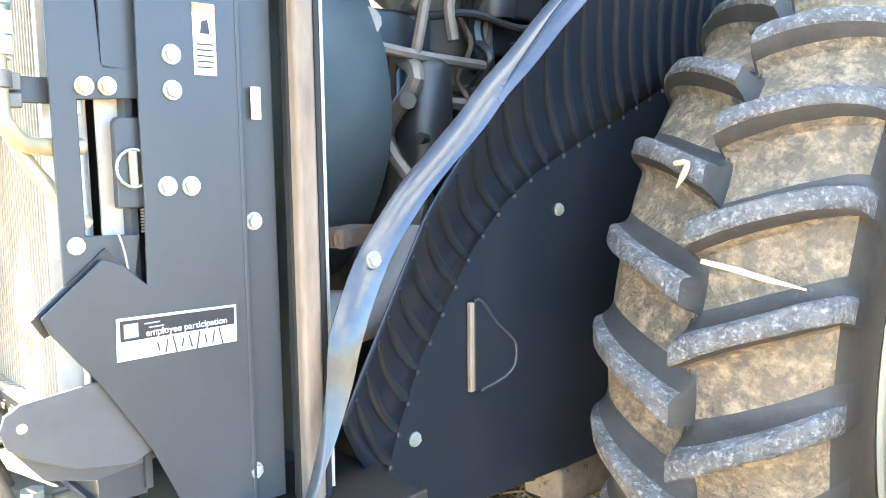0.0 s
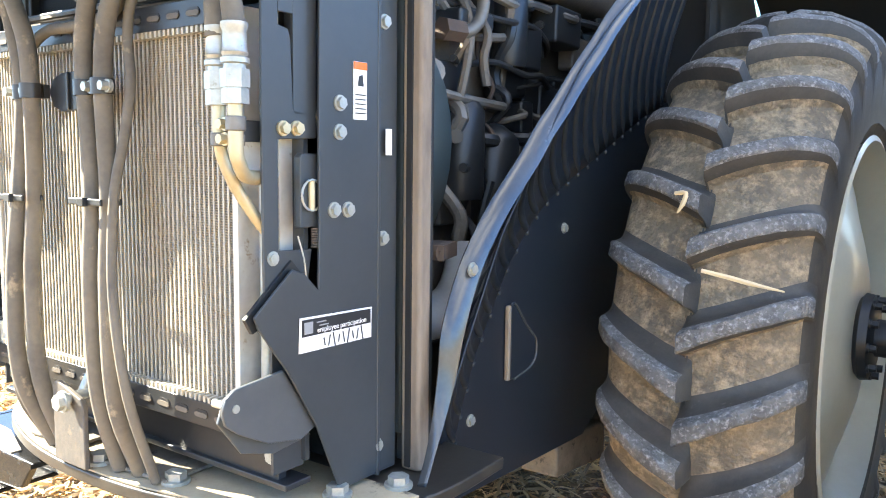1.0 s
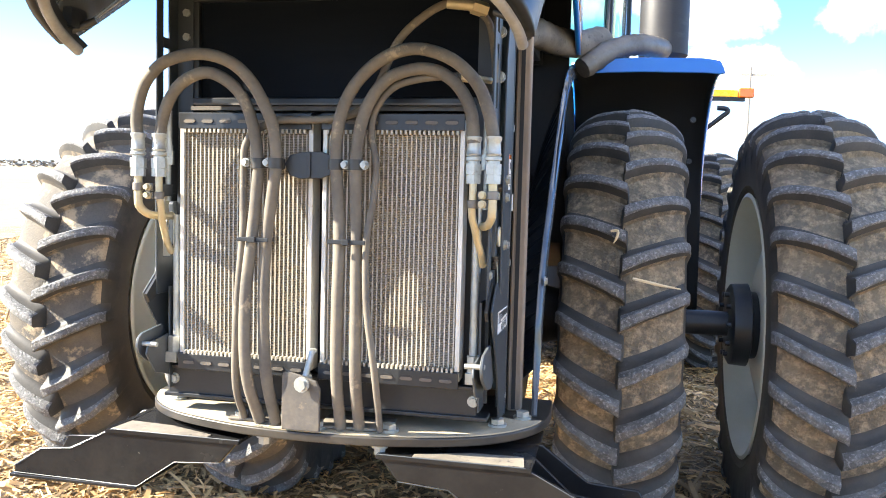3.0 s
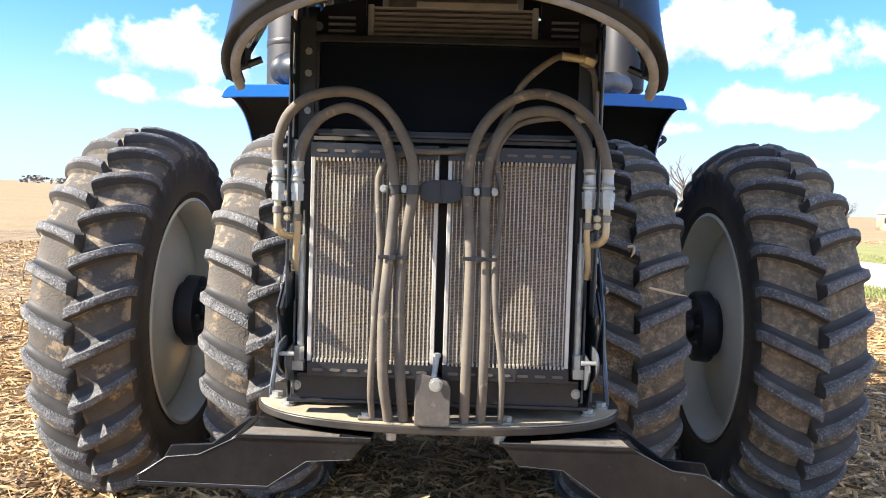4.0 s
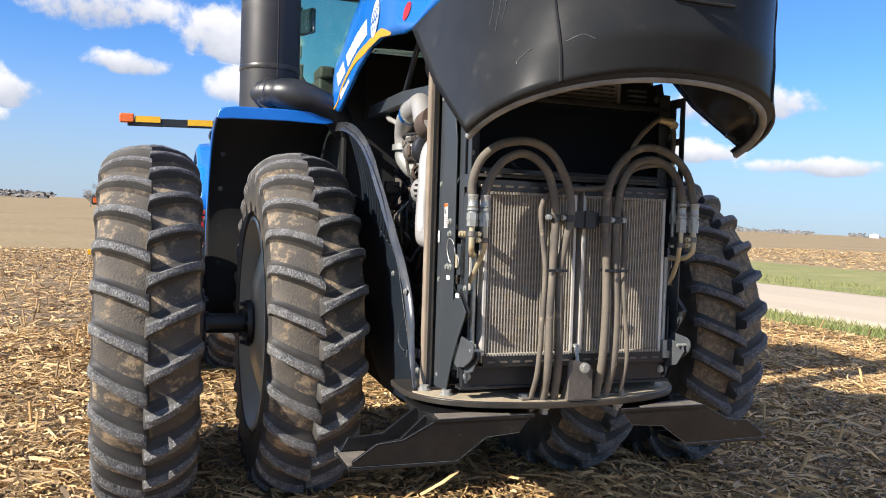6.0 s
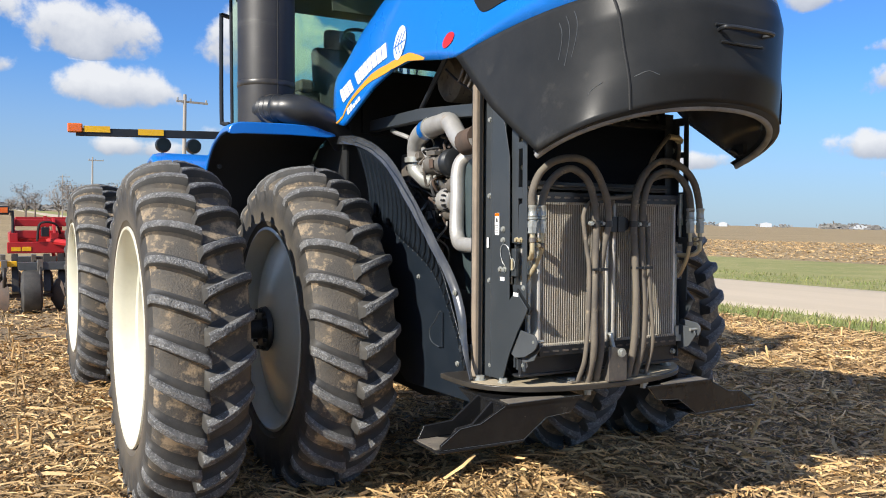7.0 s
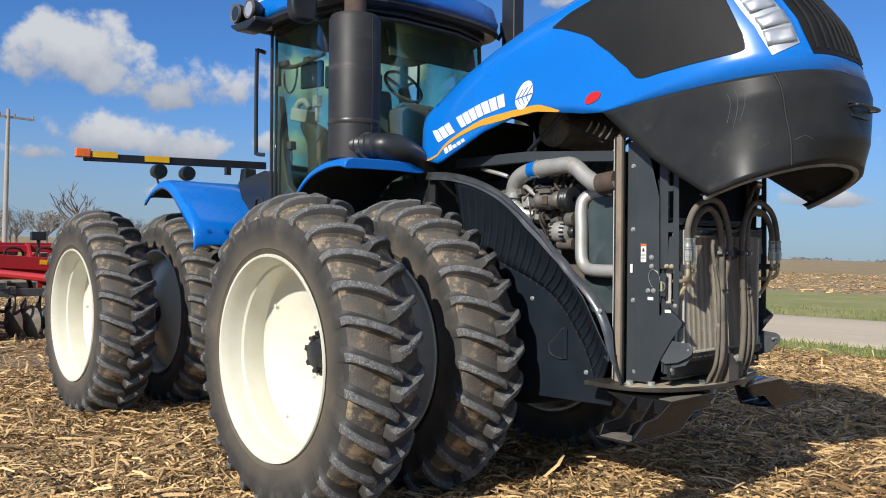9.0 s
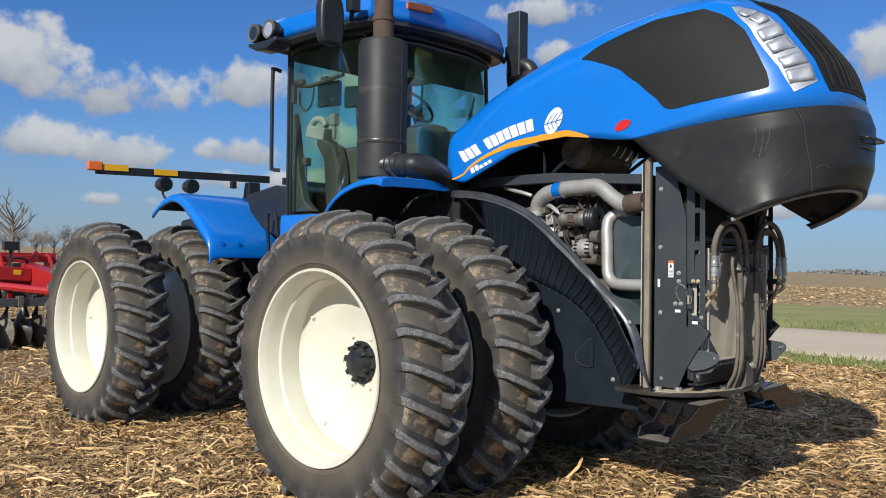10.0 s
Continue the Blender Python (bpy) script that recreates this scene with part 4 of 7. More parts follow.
    # lower ear
    ear = [(-0.106, 1.036), (-0.099, 1.056), (-0.079, 1.068), (0.021, 1.078), (0.096, 0.965), (0.061, 0.949), (-0.013, 0.962), (-0.072, 0.992), (-0.098, 1.012)]
    part("hinge_ear", Builder().prism(ear, "x", s * 0.484, s * 0.492), EARMAT, fp, "worn grey hinge ear", bevel=0.002)
    part("hinge_ear", Builder().prism([(y + 0.01, z - 0.025) for y, z in ear[:5]] + [(0.02, 0.93), (-0.05, 0.95)], "x", s * 0.462, s * 0.468), EARMAT, fp, bevel=0.002)
    part("ear_pin", Builder().cyl((s * 0.44, -0.08, 1.037), (s * 0.494, -0.08, 1.037), 0.007, 10), ZINC, fp)
    # hydraulic stand-pipes beside the core, with fittings to the two big hoses
    pipe = empty("cooler_pipe", tractor)
    pipe["label"] = "plated steel cooler pipes with hexagon fittings"
    xi, xo = (0.447, 0.500) if s > 0 else (0.443, 0.500)
    YI, YO = -0.066, -0.078
    part("stand_pipe", Builder().tube([(s * xi, YI, 1.52), (s * xi, YI, 1.46), (s * (xi - 0.002), YI + 0.006, 1.43), (s * (xi + 0.004), -0.045, 1.39), (s * (xi + 0.010), -0.02, 1.35), (s * (xi + 0.016), 0.006, 1.315), (s * (xi + 0.016), 0.03, 1.29)], 0.0100, 10), YZINC, pipe, "yellow-plated bent pipe")
    part("riser_pipe", Builder().cyl((s * 0.443, 0.03, 1.03), (s * 0.443, 0.03, 1.40), 0.0115, 12), ZINC, pipe, "plated upright pipe")
    part("return_pipe", Builder().tube([(s * xo, YO, 1.52), (s * xo, YO, 1.44), (s * (xo - 0.003), YO + 0.008, 1.42), (s * (xo - 0.014), YO + 0.026, 1.403), (s * (xo - 0.030), -0.022, 1.397), (s * (xo - 0.040), 0.03, 1.397)], 0.0115, 10), YZINC, pipe, "yellow-plated elbow pipe")
    part("fitting", Builder().cyl((s * 0.445, 0.02, 1.0), (s * 0.445, 0.02, 1.045), 0.018, 6).box((s * 0.445, 0.02, 0.985), (0.035, 0.04, 0.03)), ZINC, pipe)
    part("rear_fitting", Builder().cyl((s * 0.468, 0.022, 1.44), (s * 0.468, 0.022, 1.545), 0.009, 12).cyl((s * 0.468, 0.022, 1.545), (s * 0.468, 0.022, 1.585), 0.0175, 6).cyl((s * 0.468, 0.022, 1.585), (s * 0.468, 0.022, 1.60), 0.0145, 12).cyl((s * 0.468, 0.022, 1.60), (s * 0.468, 0.022, 1.70), 0.012, 12), ZINC, pipe)
    for x, y in ((xi, YI), (xo, YO)):
        fit_ = Builder()
        for z, h, r, n_ in ((1.508, 0.022, 0.0205, 6), (1.529, 0.004, 0.0175, 14), (1.532, 0.027, 0.0222, 6), (1.558, 0.012, 0.0165, 14)):
            fit_.cyl((s * x, y, z), (s * x, y, z + h), r, n_)
        fit_.lathe([(1.566, 0.016), (1.568, 0.0215), (1.575, 0.0215), (1.577, 0.0175), (1.583, 0.0205), (1.586, 0.0185), (1.614, 0.0175), (1.620, 0.0205), (1.627, 0.0205), (1.628, 0.0165)], (s * x, y, 0), "z", 16)
        part("hose_fitting", fit_, ZINC, pipe)
    part("pipe_clamp", Builder().box((s * (xi + xo) / 2, -0.060, 1.478), (0.026, 0.024, 0.022)).box((s * (xi + xo) / 2, -0.060, 1.455), (0.026, 0.024, 0.018)).cyl((s * xo, YO, 1.468), (s * xo, YO, 1.49), 0.0155, 12).cyl((s * xi, YI, 1.445), (s * xi, YI, 1.466), 0.0145, 12), DULLSTEEL, pipe, "steel double pipe clamp", bevel=0.002)
    bolts(pipe, [(s * (xi + xo) / 2, -0.072, 1.479), (s * (xi + xo) / 2, -0.072, 1.456)], "-y", 0.008, 0.018, YZINC)
    part("clamp_arm", Builder().box((s * (xi + 0.012), -0.02, 1.47), (0.008, 0.085, 0.034)), SLATE, pipe, bevel=0.002)

part("frame_tab", Builder().prism([(0.33, 0.94), (0.33, 0.975), (0.40, 0.975), (0.415, 0.957), (0.40, 0.94)], "x", -0.56, -0.552), SLATE, tractor, bevel=0.003)
fs = Builder()
fs.box((-0.565, 0.35, 0.957), (0.09, 0.01, 0.035))
part("side_tab", fs, SLATE, tractor, bevel=0.004)

# worker's sticker on the left panel; the handwriting is left as strokes
st = empty("sticker", tractor)
st["label"] = "white sticker with black printed band and handwriting"
o = 0.5062
part("sticker_sheet", Builder().prism([(0.041, 1.104), (0.222, 1.103), (0.223, 1.159), (0.043, 1.164)], "x", o, o + 0.0015), WHITE, st)
part("sticker_band", Builder().prism([(0.047, 1.131), (0.219, 1.130), (0.219, 1.156), (0.047, 1.160)], "x", o + 0.0015, o + 0.0025), INK, st)
lg = Builder().prism([(0.052, 1.135), (0.072, 1.135), (0.072, 1.155), (0.052, 1.155)], "x", o + 0.0025, o + 0.003)
for k in range(3):
    lg.box((o + 0.003, 0.092 + 0.006 * k, 1.152 - 0.006 * k), (0.001, 0.022, 0.002))
part("sticker_emblem", lg, GREYPL, st)
tx = bpy.data.curves.new("lettering", "FONT")
tx.body, tx.size, tx.extrude = "employee participation", 0.0135, 0.0004
tx.materials.append(WHITE)
to = new("lettering", tx)
to.parent = st
to.matrix_basis = Matrix.Translation((o + 0.0028, 0.082, 1.134)) @ Matrix(((0, 0, 1, 0), (1, 0, 0, 0), (0, 1, 0, 0), (0, 0, 0, 1)))
hw = Builder()
for k in range(9):
    hw.box((o + 0.002, 0.10 + 0.012 * k, 1.116), (0.001, 0.0022, 0.014 + 0.006 * (k % 3)), (12 * (-1) ** k, 0, 0))
part("pen_strokes", hw, SLATE, st)


# hoses in front of the coolers
def hose(pts, r, label="dusty black rubber hydraulic hose"):
    part("hose", Builder().tube(pts, r, 12), HOSE, tractor, label)


R1 = 0.0165
hose([(-0.500, -0.078, 1.61), (-0.505, -0.078, 1.665), (-0.490, -0.083, 1.729), (-0.459, -0.09, 1.78), (-0.397, -0.10, 1.822), (-0.298, -0.105, 1.838), (-0.215, -0.10, 1.817), (-0.158, -0.094, 1.769), (-0.115, -0.09, 1.698), (-0.092, -0.086, 1.635), (-0.086, -0.084, 1.55), (-0.102, -0.075, 1.45), (-0.118, -0.070, 1.338), (-0.120, -0.08, 1.178), (-0.113, -0.075, 0.98), (-0.102, -0.03, 0.83)], R1)
hose([(-0.443, -0.062, 1.61), (-0.436, -0.063, 1.66), (-0.412, -0.068, 1.718), (-0.368, -0.073, 1.767), (-0.301, -0.075, 1.793), (-0.240, -0.076, 1.774), (-0.189, -0.075, 1.727), (-0.159, -0.072, 1.651), (-0.144, -0.07, 1.55), (-0.148, -0.074, 1.45), (-0.156, -0.08, 1.346), (-0.168, -0.092, 1.174), (-0.165, -0.088, 0.98), (-0.150, -0.03, 0.83)], R1)
hose([(-0.03, -0.035, 1.670), (-0.10, -0.04, 1.668), (-0.165, -0.042, 1.64), (-0.193, -0.045, 1.60), (-0.197, -0.048, 1.55), (-0.190, -0.062, 1.44), (-0.185, -0.075, 1.348), (-0.194, -0.085, 1.172), (-0.203, -0.075, 0.95), (-0.201, -0.02, 0.83)], 0.0105)
hose([(0.500, -0.076, 1.61), (0.487, -0.076, 1.676), (0.461, -0.076, 1.746), (0.413, -0.074, 1.802), (0.350, -0.068, 1.838), (0.275, -0.060, 1.852), (0.200, -0.062, 1.828), (0.137, -0.066, 1.774), (0.098, -0.070, 1.707), (0.081, -0.072, 1.633), (0.078, -0.070, 1.55), (0.086, -0.070, 1.45), (0.092, -0.072, 1.346), (0.091, -0.08, 1.18), (0.089, -0.07, 0.98), (0.089, -0.03, 0.83)], R1)
hose([(0.447, -0.070, 1.61), (0.436, -0.066, 1.693), (0.399, -0.060, 1.757), (0.346, -0.053, 1.794), (0.285, -0.048, 1.802), (0.214, -0.054, 1.778), (0.166, -0.060, 1.719), (0.141, -0.066, 1.644), (0.132, -0.068, 1.55), (0.133, -0.066, 1.45), (0.136, -0.066, 1.346), (0.142, -0.078, 1.18), (0.142, -0.07, 0.98), (0.140, -0.02, 0.83)], R1)
hose([(0.427, 0.0, 1.971), (0.357, -0.01, 1.977), (0.290, -0.03, 1.935), (0.230, -0.038, 1.872), (0.185, -0.034, 1.775), (0.150, -0.030, 1.715), (0.106, -0.028, 1.687), (0.04, -0.03, 1.674), (-0.03, -0.035, 1.670)], 0.0105)
hose([(0.412, -0.02, 1.785), (0.37, -0.03, 1.786), (0.28, -0.034, 1.776), (0.215, -0.034, 1.752), (0.170, -0.034, 1.69), (0.165, -0.038, 1.63), (0.181, -0.045, 1.553), (0.180, -0.06, 1.46), (0.168, -0.076, 1.351), (0.175, -0.088, 1.18), (0.198, -0.08, 1.0), (0.202, -0.03, 0.83)], 0.0095)
part("line_nut", Builder().cyl((0.40, -0.022, 1.785), (0.425, -0.016, 1.784), 0.013, 6).cyl((0.425, -0.016, 1.784), (0.47, 0.03, 1.782), 0.009, 8), YZINC, tractor, "brass-coloured hose nut")
hose([(0.43, 0.01, 1.965), (0.462, 0.03, 1.93), (0.475, 0.05, 1.85), (0.478, 0.055, 1.78)], 0.0095)
fe = Builder().cyl((0.43, 0.0, 1.970), (0.355, -0.01, 1.977), 0.014, 10).cyl((0.455, 0.02, 1.962), (0.42, 0.0, 1.971), 0.02, 6)
part("hose_end", fe, YZINC, tractor, "brass-coloured crimped hose end")
for x, z, w_ in ((-0.115, 1.55, 0.085), (0.105, 1.55, 0.085)):
    cl = Builder().box((x, -0.06, z), (w_, 0.012, 0.026))
    for dx in (-0.028, 0.028):
        cl.lathe([(z - 0.014, 0.0175), (z - 0.014, 0.0205), (z + 0.014, 0.0205), (z + 0.014, 0.0175)], (x + dx, -0.070 if x > 0 or dx < 0 else -0.084, 0), "z", 14, closed=True)
    part("hose_clamp", cl, DIRTY, tractor, "steel double hose clamp")
for xa, xb, z in ((-0.165, -0.120, 1.345), (0.09, 0.150, 1.347)):
    part("hose_band", Builder().box(((xa + xb) / 2, -0.102, z), (xb - xa + 0.045, 0.006, 0.012)).box(((xa + xb) / 2, -0.065, z), (xb - xa + 0.045, 0.006, 0.012)).box(((xa + xb) / 2, -0.107, z), (0.02, 0.012, 0.016)), BLACK, tractor, "black hose band", bevel=0.002)
bolts(tractor, [(x, -0.07, z) for x, z in ((-0.115, 1.552), (0.158, 1.55), (-0.178, 1.552), (0.105, 1.55))], "-y", 0.009, 0.02, ZINC, "clamp_bolt")
pd = [(-0.075, 1.55), (-0.06, 1.573), (-0.03, 1.583), (0.03, 1.585), (0.058, 1.575), (0.07, 1.55), (0.058, 1.523), (0.03, 1.513), (-0.03, 1.511), (-0.06, 1.52)]
part("centre_paddle", Builder().prism(pd, "y", -0.055, -0.047).box((-0.002, -0.055, 1.549), (0.008, 0.012, 0.07)), BLACK, tractor, "black hose support paddle", bevel=0.002)
# tow plate with its pin
tp = empty("tow_plate", tractor)
tp["label"] = "grey upright plate with a bolt and pin handle"
part("plate", Builder().prism([(-0.066, 0.826), (0.044, 0.826), (0.044, 0.945), (0.034, 0.965), (0.01, 0.972), (-0.045, 0.988), (-0.062, 0.985), (-0.066, 0.97)], "y", -0.077, -0.066), IRON, tp, bevel=0.003)
part("gusset", Builder().prism([(-0.068, 0.826), (-0.01, 0.826), (-0.068, 0.93)], "x", -0.064, -0.054), IRON, tp)
part("pin_handle", Builder().cyl((-0.002, -0.105, 0.958), (-0.006, -0.03, 0.965), 0.011, 10).cyl((-0.010, -0.05, 0.962), (-0.002, -0.015, 1.035), 0.009, 10).lathe([(1.03, 0.0), (1.03, 0.012), (1.04, 0.012), (1.044, 0.0)], (-0.002, -0.012, 0), "z", 10), ZINC, tp)
part("plate_bolt", Builder().bolt((-0.002, -0.088, 0.958), "-y", 0.016, 0.018), ZINC, tp)


# wheel-arch panels with ribs and a bright flange
ARC = [(1.95, 2.085), (1.70, 2.062), (1.45, 2.005), (1.22, 1.91), (1.06, 1.80), (0.955, 1.71), (0.865, 1.638), (0.78, 1.562), (0.70, 1.497), (0.64, 1.438), (0.53, 1.346), (0.470, 1.285), (0.413, 1.212), (0.362, 1.105), (0.345, 1.020), (0.322, 0.94), (0.290, 0.86), (0.270, 0.82)]
RIB_END = [(0.53, 0.76), (0.549, 0.815), (0.57, 0.875), (0.596, 0.929), (0.623, 0.989), (0.658, 1.037), (0.69, 1.085), (0.724, 1.13), (0.751, 1.17), (0.788, 1.209), (0.866, 1.279), (0.96, 1.335), (1.08, 1.388), (1.25, 1.452), (1.396, 1.512), (1.55, 1.57), (1.72, 1.62)]
RIB_TOP = [(0.53, 0.35, 0.965), (0.549, 0.38, 1.019), (0.596, 0.428, 1.101), (0.658, 0.477, 1.186), (0.724, 0.534, 1.282), (0.83, 0.634, 1.396), (0.965, 0.734, 1.508), (1.08, 0.875, 1.653), (1.25, 1.05, 1.79), (1.40, 1.23, 1.905), (1.55, 1.42, 1.985), (1.72, 1.66, 2.045)]
PANEL_X = 0.468


def arch_pt(f_, g, lift=0.0):
    """Point of the rolled arch sheet: f_ along the arch from bottom to top, g from the flange (0) in to the flat panel (1)."""
    step_ = np.cumsum([0] + [math.dist(a, b_) for a, b_ in zip(RIB_END, RIB_END[1:])])
    y2, z2 = (float(np.interp(f_ * step_[-1], step_, [p[i] for p in RIB_END])) for i in (0, 1))
    y1, z1 = (float(np.interp(y2, [p[0] for p in RIB_TOP], [p[i] for p in RIB_TOP])) for i in (1, 2))
    x = 0.592 - (0.592 - PANEL_X) * math.sin(g * math.pi / 2) + lift
    return Vector((x, y1 + (y2 - y1) * g, z1 + (z2 - z1) * g))


for s in (-1, 1):
    fn = empty("arch_panel", tractor)
    fn["label"] = "ribbed black inner wheel-arch panel with glossy flange"
    arc = [(p.x, p.y) for p in spline([(y, z, 0) for y, z in ARC], 4)]
    wc = Vector((AXLE_F, HUB_Z))
    side = Matrix.Diagonal((s, 1, 1))
    part("arch_sheet", Builder().grid([[side @ arch_pt(f_, g) for g in (0, 0.12, 0.25, 0.4, 0.55, 0.7, 0.85, 1)] for f_ in np.linspace(0, 1, 50)]), ARCH, fn, solid=0.004)
    flat = [arch_pt(f_, 1) for f_ in np.linspace(0, 1, 30)]
    part("flat_panel", Builder().prism([(p.y, p.z) for p in flat] + [(1.95, 1.68), (1.95, 1.05), (1.20, 0.640), (0.85, 0.65), (0.43, 0.664), (0.41, 0.74), (0.50, 0.77)], "x", s * (PANEL_X - 0.006), s * (PANEL_X - 0.001)), ARCH, fn, bevel=0.002)
    flange = []
    for y, z in arc:
        d_ = (wc - Vector((y, z))).normalized()
        w_ = min(max((z - 0.84) / 0.26, 0.12), 1.0)  # narrows to an edge at its foot
        flange.append([(s * 0.582, y - d_.x * 0.020 * w_, z - d_.y * 0.020 * w_), (s * 0.599, y + d_.x * 0.034 * w_, z + d_.y * 0.034 * w_), (s * 0.594, y + d_.x * 0.038 * w_, z + d_.y * 0.038 * w_)])
    part("flange", Builder().grid(flange), STEEL, fn, "glossy scratched black flange reflecting the sky", solid=0.004, angle=12)
    # paler studs stand for the highlights on the rib-end dimples
    glint_ = Builder().lathe([(0.0, 0.0065), (0.004, 0.0045), (0.006, 0.0)], (0, 0, 0), "x", 8).mesh("dimple_glint", SLATE)
    for k in range(25):  # pressed ribs, from the flange in and down to a line of dimples
        f_ = 0.03 + 0.95 * k / 24
        part("rib", Builder().tube([side @ arch_pt(f_, g, 0.004) for g in (0.10, 0.25, 0.4, 0.6, 0.8, 0.93, 0.99)], [0.004, 0.008, 0.0105, 0.0115, 0.0115, 0.0105, 0.004], 10, step=3), RIBMAT, fn)
        p = side @ arch_pt(f_, 1.0)
        part("dimple_glint", glint_, None, fn).matrix_basis = Matrix.Translation((p.x, p.y + 0.004, p.z - 0.008)) @ pose(0, 0, 0, 0, 0, 0 if s > 0 else 180)
    bolts(fn, [(s * x, y, z) for y, z, x in ((0.417, 1.216, 0.597), (0.611, 0.835, PANEL_X), (1.045, 1.252, PANEL_X))], "x" if s > 0 else "-x", 0.011, 0.009, ZINC)
    lobe = [(0.765, 1.085), (0.787, 1.082), (0.836, 1.027), (0.885, 0.985), (0.892, 0.955), (0.885, 0.928), (0.853, 0.909), (0.785, 0.896), (0.765, 0.897)]
    part("access_lobe", Builder().prism(lobe, "x", s * PANEL_X, s * (PANEL_X + 0.012)), ARCH, fn, "raised lobed access cover", bevel=0.005)
    # paler tube draws the lit outline of the dark cover
    part("lobe_lit_edge", Builder().tube([(s * (PANEL_X + 0.012), y, z) for y, z in lobe[:-1]], 0.0035, 6, step=3), SLATE, fn)
    part("lobe_hole", Builder().cyl((s * (PANEL_X + 0.008), 0.845, 0.965), (s * (PANEL_X + 0.011), 0.845, 0.965), 0.013, 14), INK, fn)
    part("slot_edge", Builder().box((s * (PANEL_X + 0.006), 0.760, 0.990), (0.012, 0.012, 0.185)), SEAL if s > 0 else ARCH, fn, bevel=0.003)

# dusty bracket seen under the left arch, extra labels on the right panel
part("axle_bracket", Builder().prism([(1.10, 0.53), (1.10, 0.62), (1.24, 0.64), (1.42, 0.62), (1.42, 0.50)], "x", 0.32, 0.44), DUSTDIM, tractor, "dust-covered axle bracket", bevel=0.01)
for y, z in ((0.145, 1.298), (0.035, 1.235)):
    part("small_label", Builder().box((-0.5066, y, z), (0.002, 0.036, 0.017)), WHITE, tractor, "small white label")


# hood, raised: sections sweep from the rear edge over the nose to the front lip
HK = [  # station, side edge (y, z), crown (y, z), squareness
    (0.0, 1.97, 2.19, 1.97, 2.60, 5.0), (0.08, 1.80, 2.15, 1.86, 2.68, 5.0), (0.2, 1.56, 2.245, 1.66, 2.80, 5.0), (0.32, 1.36, 2.325, 1.40, 2.92, 4.6),
    (0.45, 1.10, 2.388, 1.0, 3.06, 4.5), (0.58, 0.90, 2.40, 0.60, 3.16, 4.2), (0.70, 0.75, 2.378, 0.2, 3.21, 4.0), (0.80, 0.63, 2.36, -0.10, 3.20, 3.6),
    (0.88, 0.54, 2.345, -0.40, 3.03, 3.3), (0.95, 0.46, 2.34, -0.61, 2.74, 3.0), (1.0, 0.40, 2.335, -0.715, 2.46, 2.9), (1.25, 0.25, 2.20, -0.745, 2.38, 2.7),
    (1.5, 0.09, 2.06, -0.75, 2.27, 2.4), (1.75, -0.08, 1.95, -0.745, 2.14, 2.2), (2.0, -0.255, 1.84, -0.70, 2.02, 2.1)]
HKT = np.array(HK).T


def hood_pt(t, u):
    """Point of the hood's skin at station t; u runs from -1 (right edge) over 0 (crown) to 1 (left edge)."""
    by, bz, cy_, cz, n = (float(np.interp(t, HKT[0], HKT[i])) for i in range(1, 6))
    s, k = max(1 - abs(u), 0), n / 2
    a = math.pi / 2 * s ** k / (s ** k + (1 - s) ** k)
    x = 0.612 * max(math.cos(a), 0) ** (2 / n) * (1 if u > 0 else -1)
    w = max(math.sin(a), 0) ** (2 / n)
    return Vector((x, by + (cy_ - by) * w, bz + (cz - bz) * w))


def hood_out(t, u, lift):
    e = 0.004
    a = hood_pt(min(t + e, 2), u) - hood_pt(max(t - e, 0), u)
    b_ = hood_pt(t, min(u + e, 1)) - hood_pt(t, max(u - e, -1))
    n = a.cross(b_).normalized()
    p = hood_pt(t, u)
    if n.dot(p - Vector((0, 0.6, 2.2))) < 0:
        n = -n
    return p + n * lift


US = [-1 + 2 * i / 48 for i in range(49)]
hood = empty("hood", tractor)
hood["label"] = "raised one-piece hood, blue above and matt black round the nose"
part("hood_shell", Builder().grid([[hood_pt(t, u) for u in US] for t in np.linspace(0, 1.0, 41)]), [BLUE, DEEP], hood, "glossy blue painted hood skin", solid=0.02)
NTS = [1.003 + 0.997 * i / 24 for i in range(25)]
nose_b = Builder().grid([[hood_pt(t, u) for u in US] for t in NTS])
part("nose_shell", nose_b, [NOSE, INNERGLOSS], hood, "dusty matt black plastic nose", solid=0.025)


def decal(name, pairs, mat, lift=0.003, label="", n=10, thick=0.002):
    """A thin sheet on the hood between two edges, given as (station, u) pairs along their length."""
    sub = 1 if n < 4 else 5
    path = spline([Vector((*p, *q)) for p, q in pairs], sub) if sub > 1 else [Vector((*p, *q)) for p, q in pairs]
    rows_ = [[hood_out(a[0] + (a[2] - a[0]) * j / n, a[1] + (a[3] - a[1]) * j / n, lift) for j in range(n + 1)] for a in path]
    return part(name, Builder().grid(rows_), mat, hood, label, solid=thick, split=True)


def mirrored(pairs, s):
    return pairs if s < 0 else [((t0, -u0), (t1, -u1)) for (t0, u0), (t1, u1) in pairs]


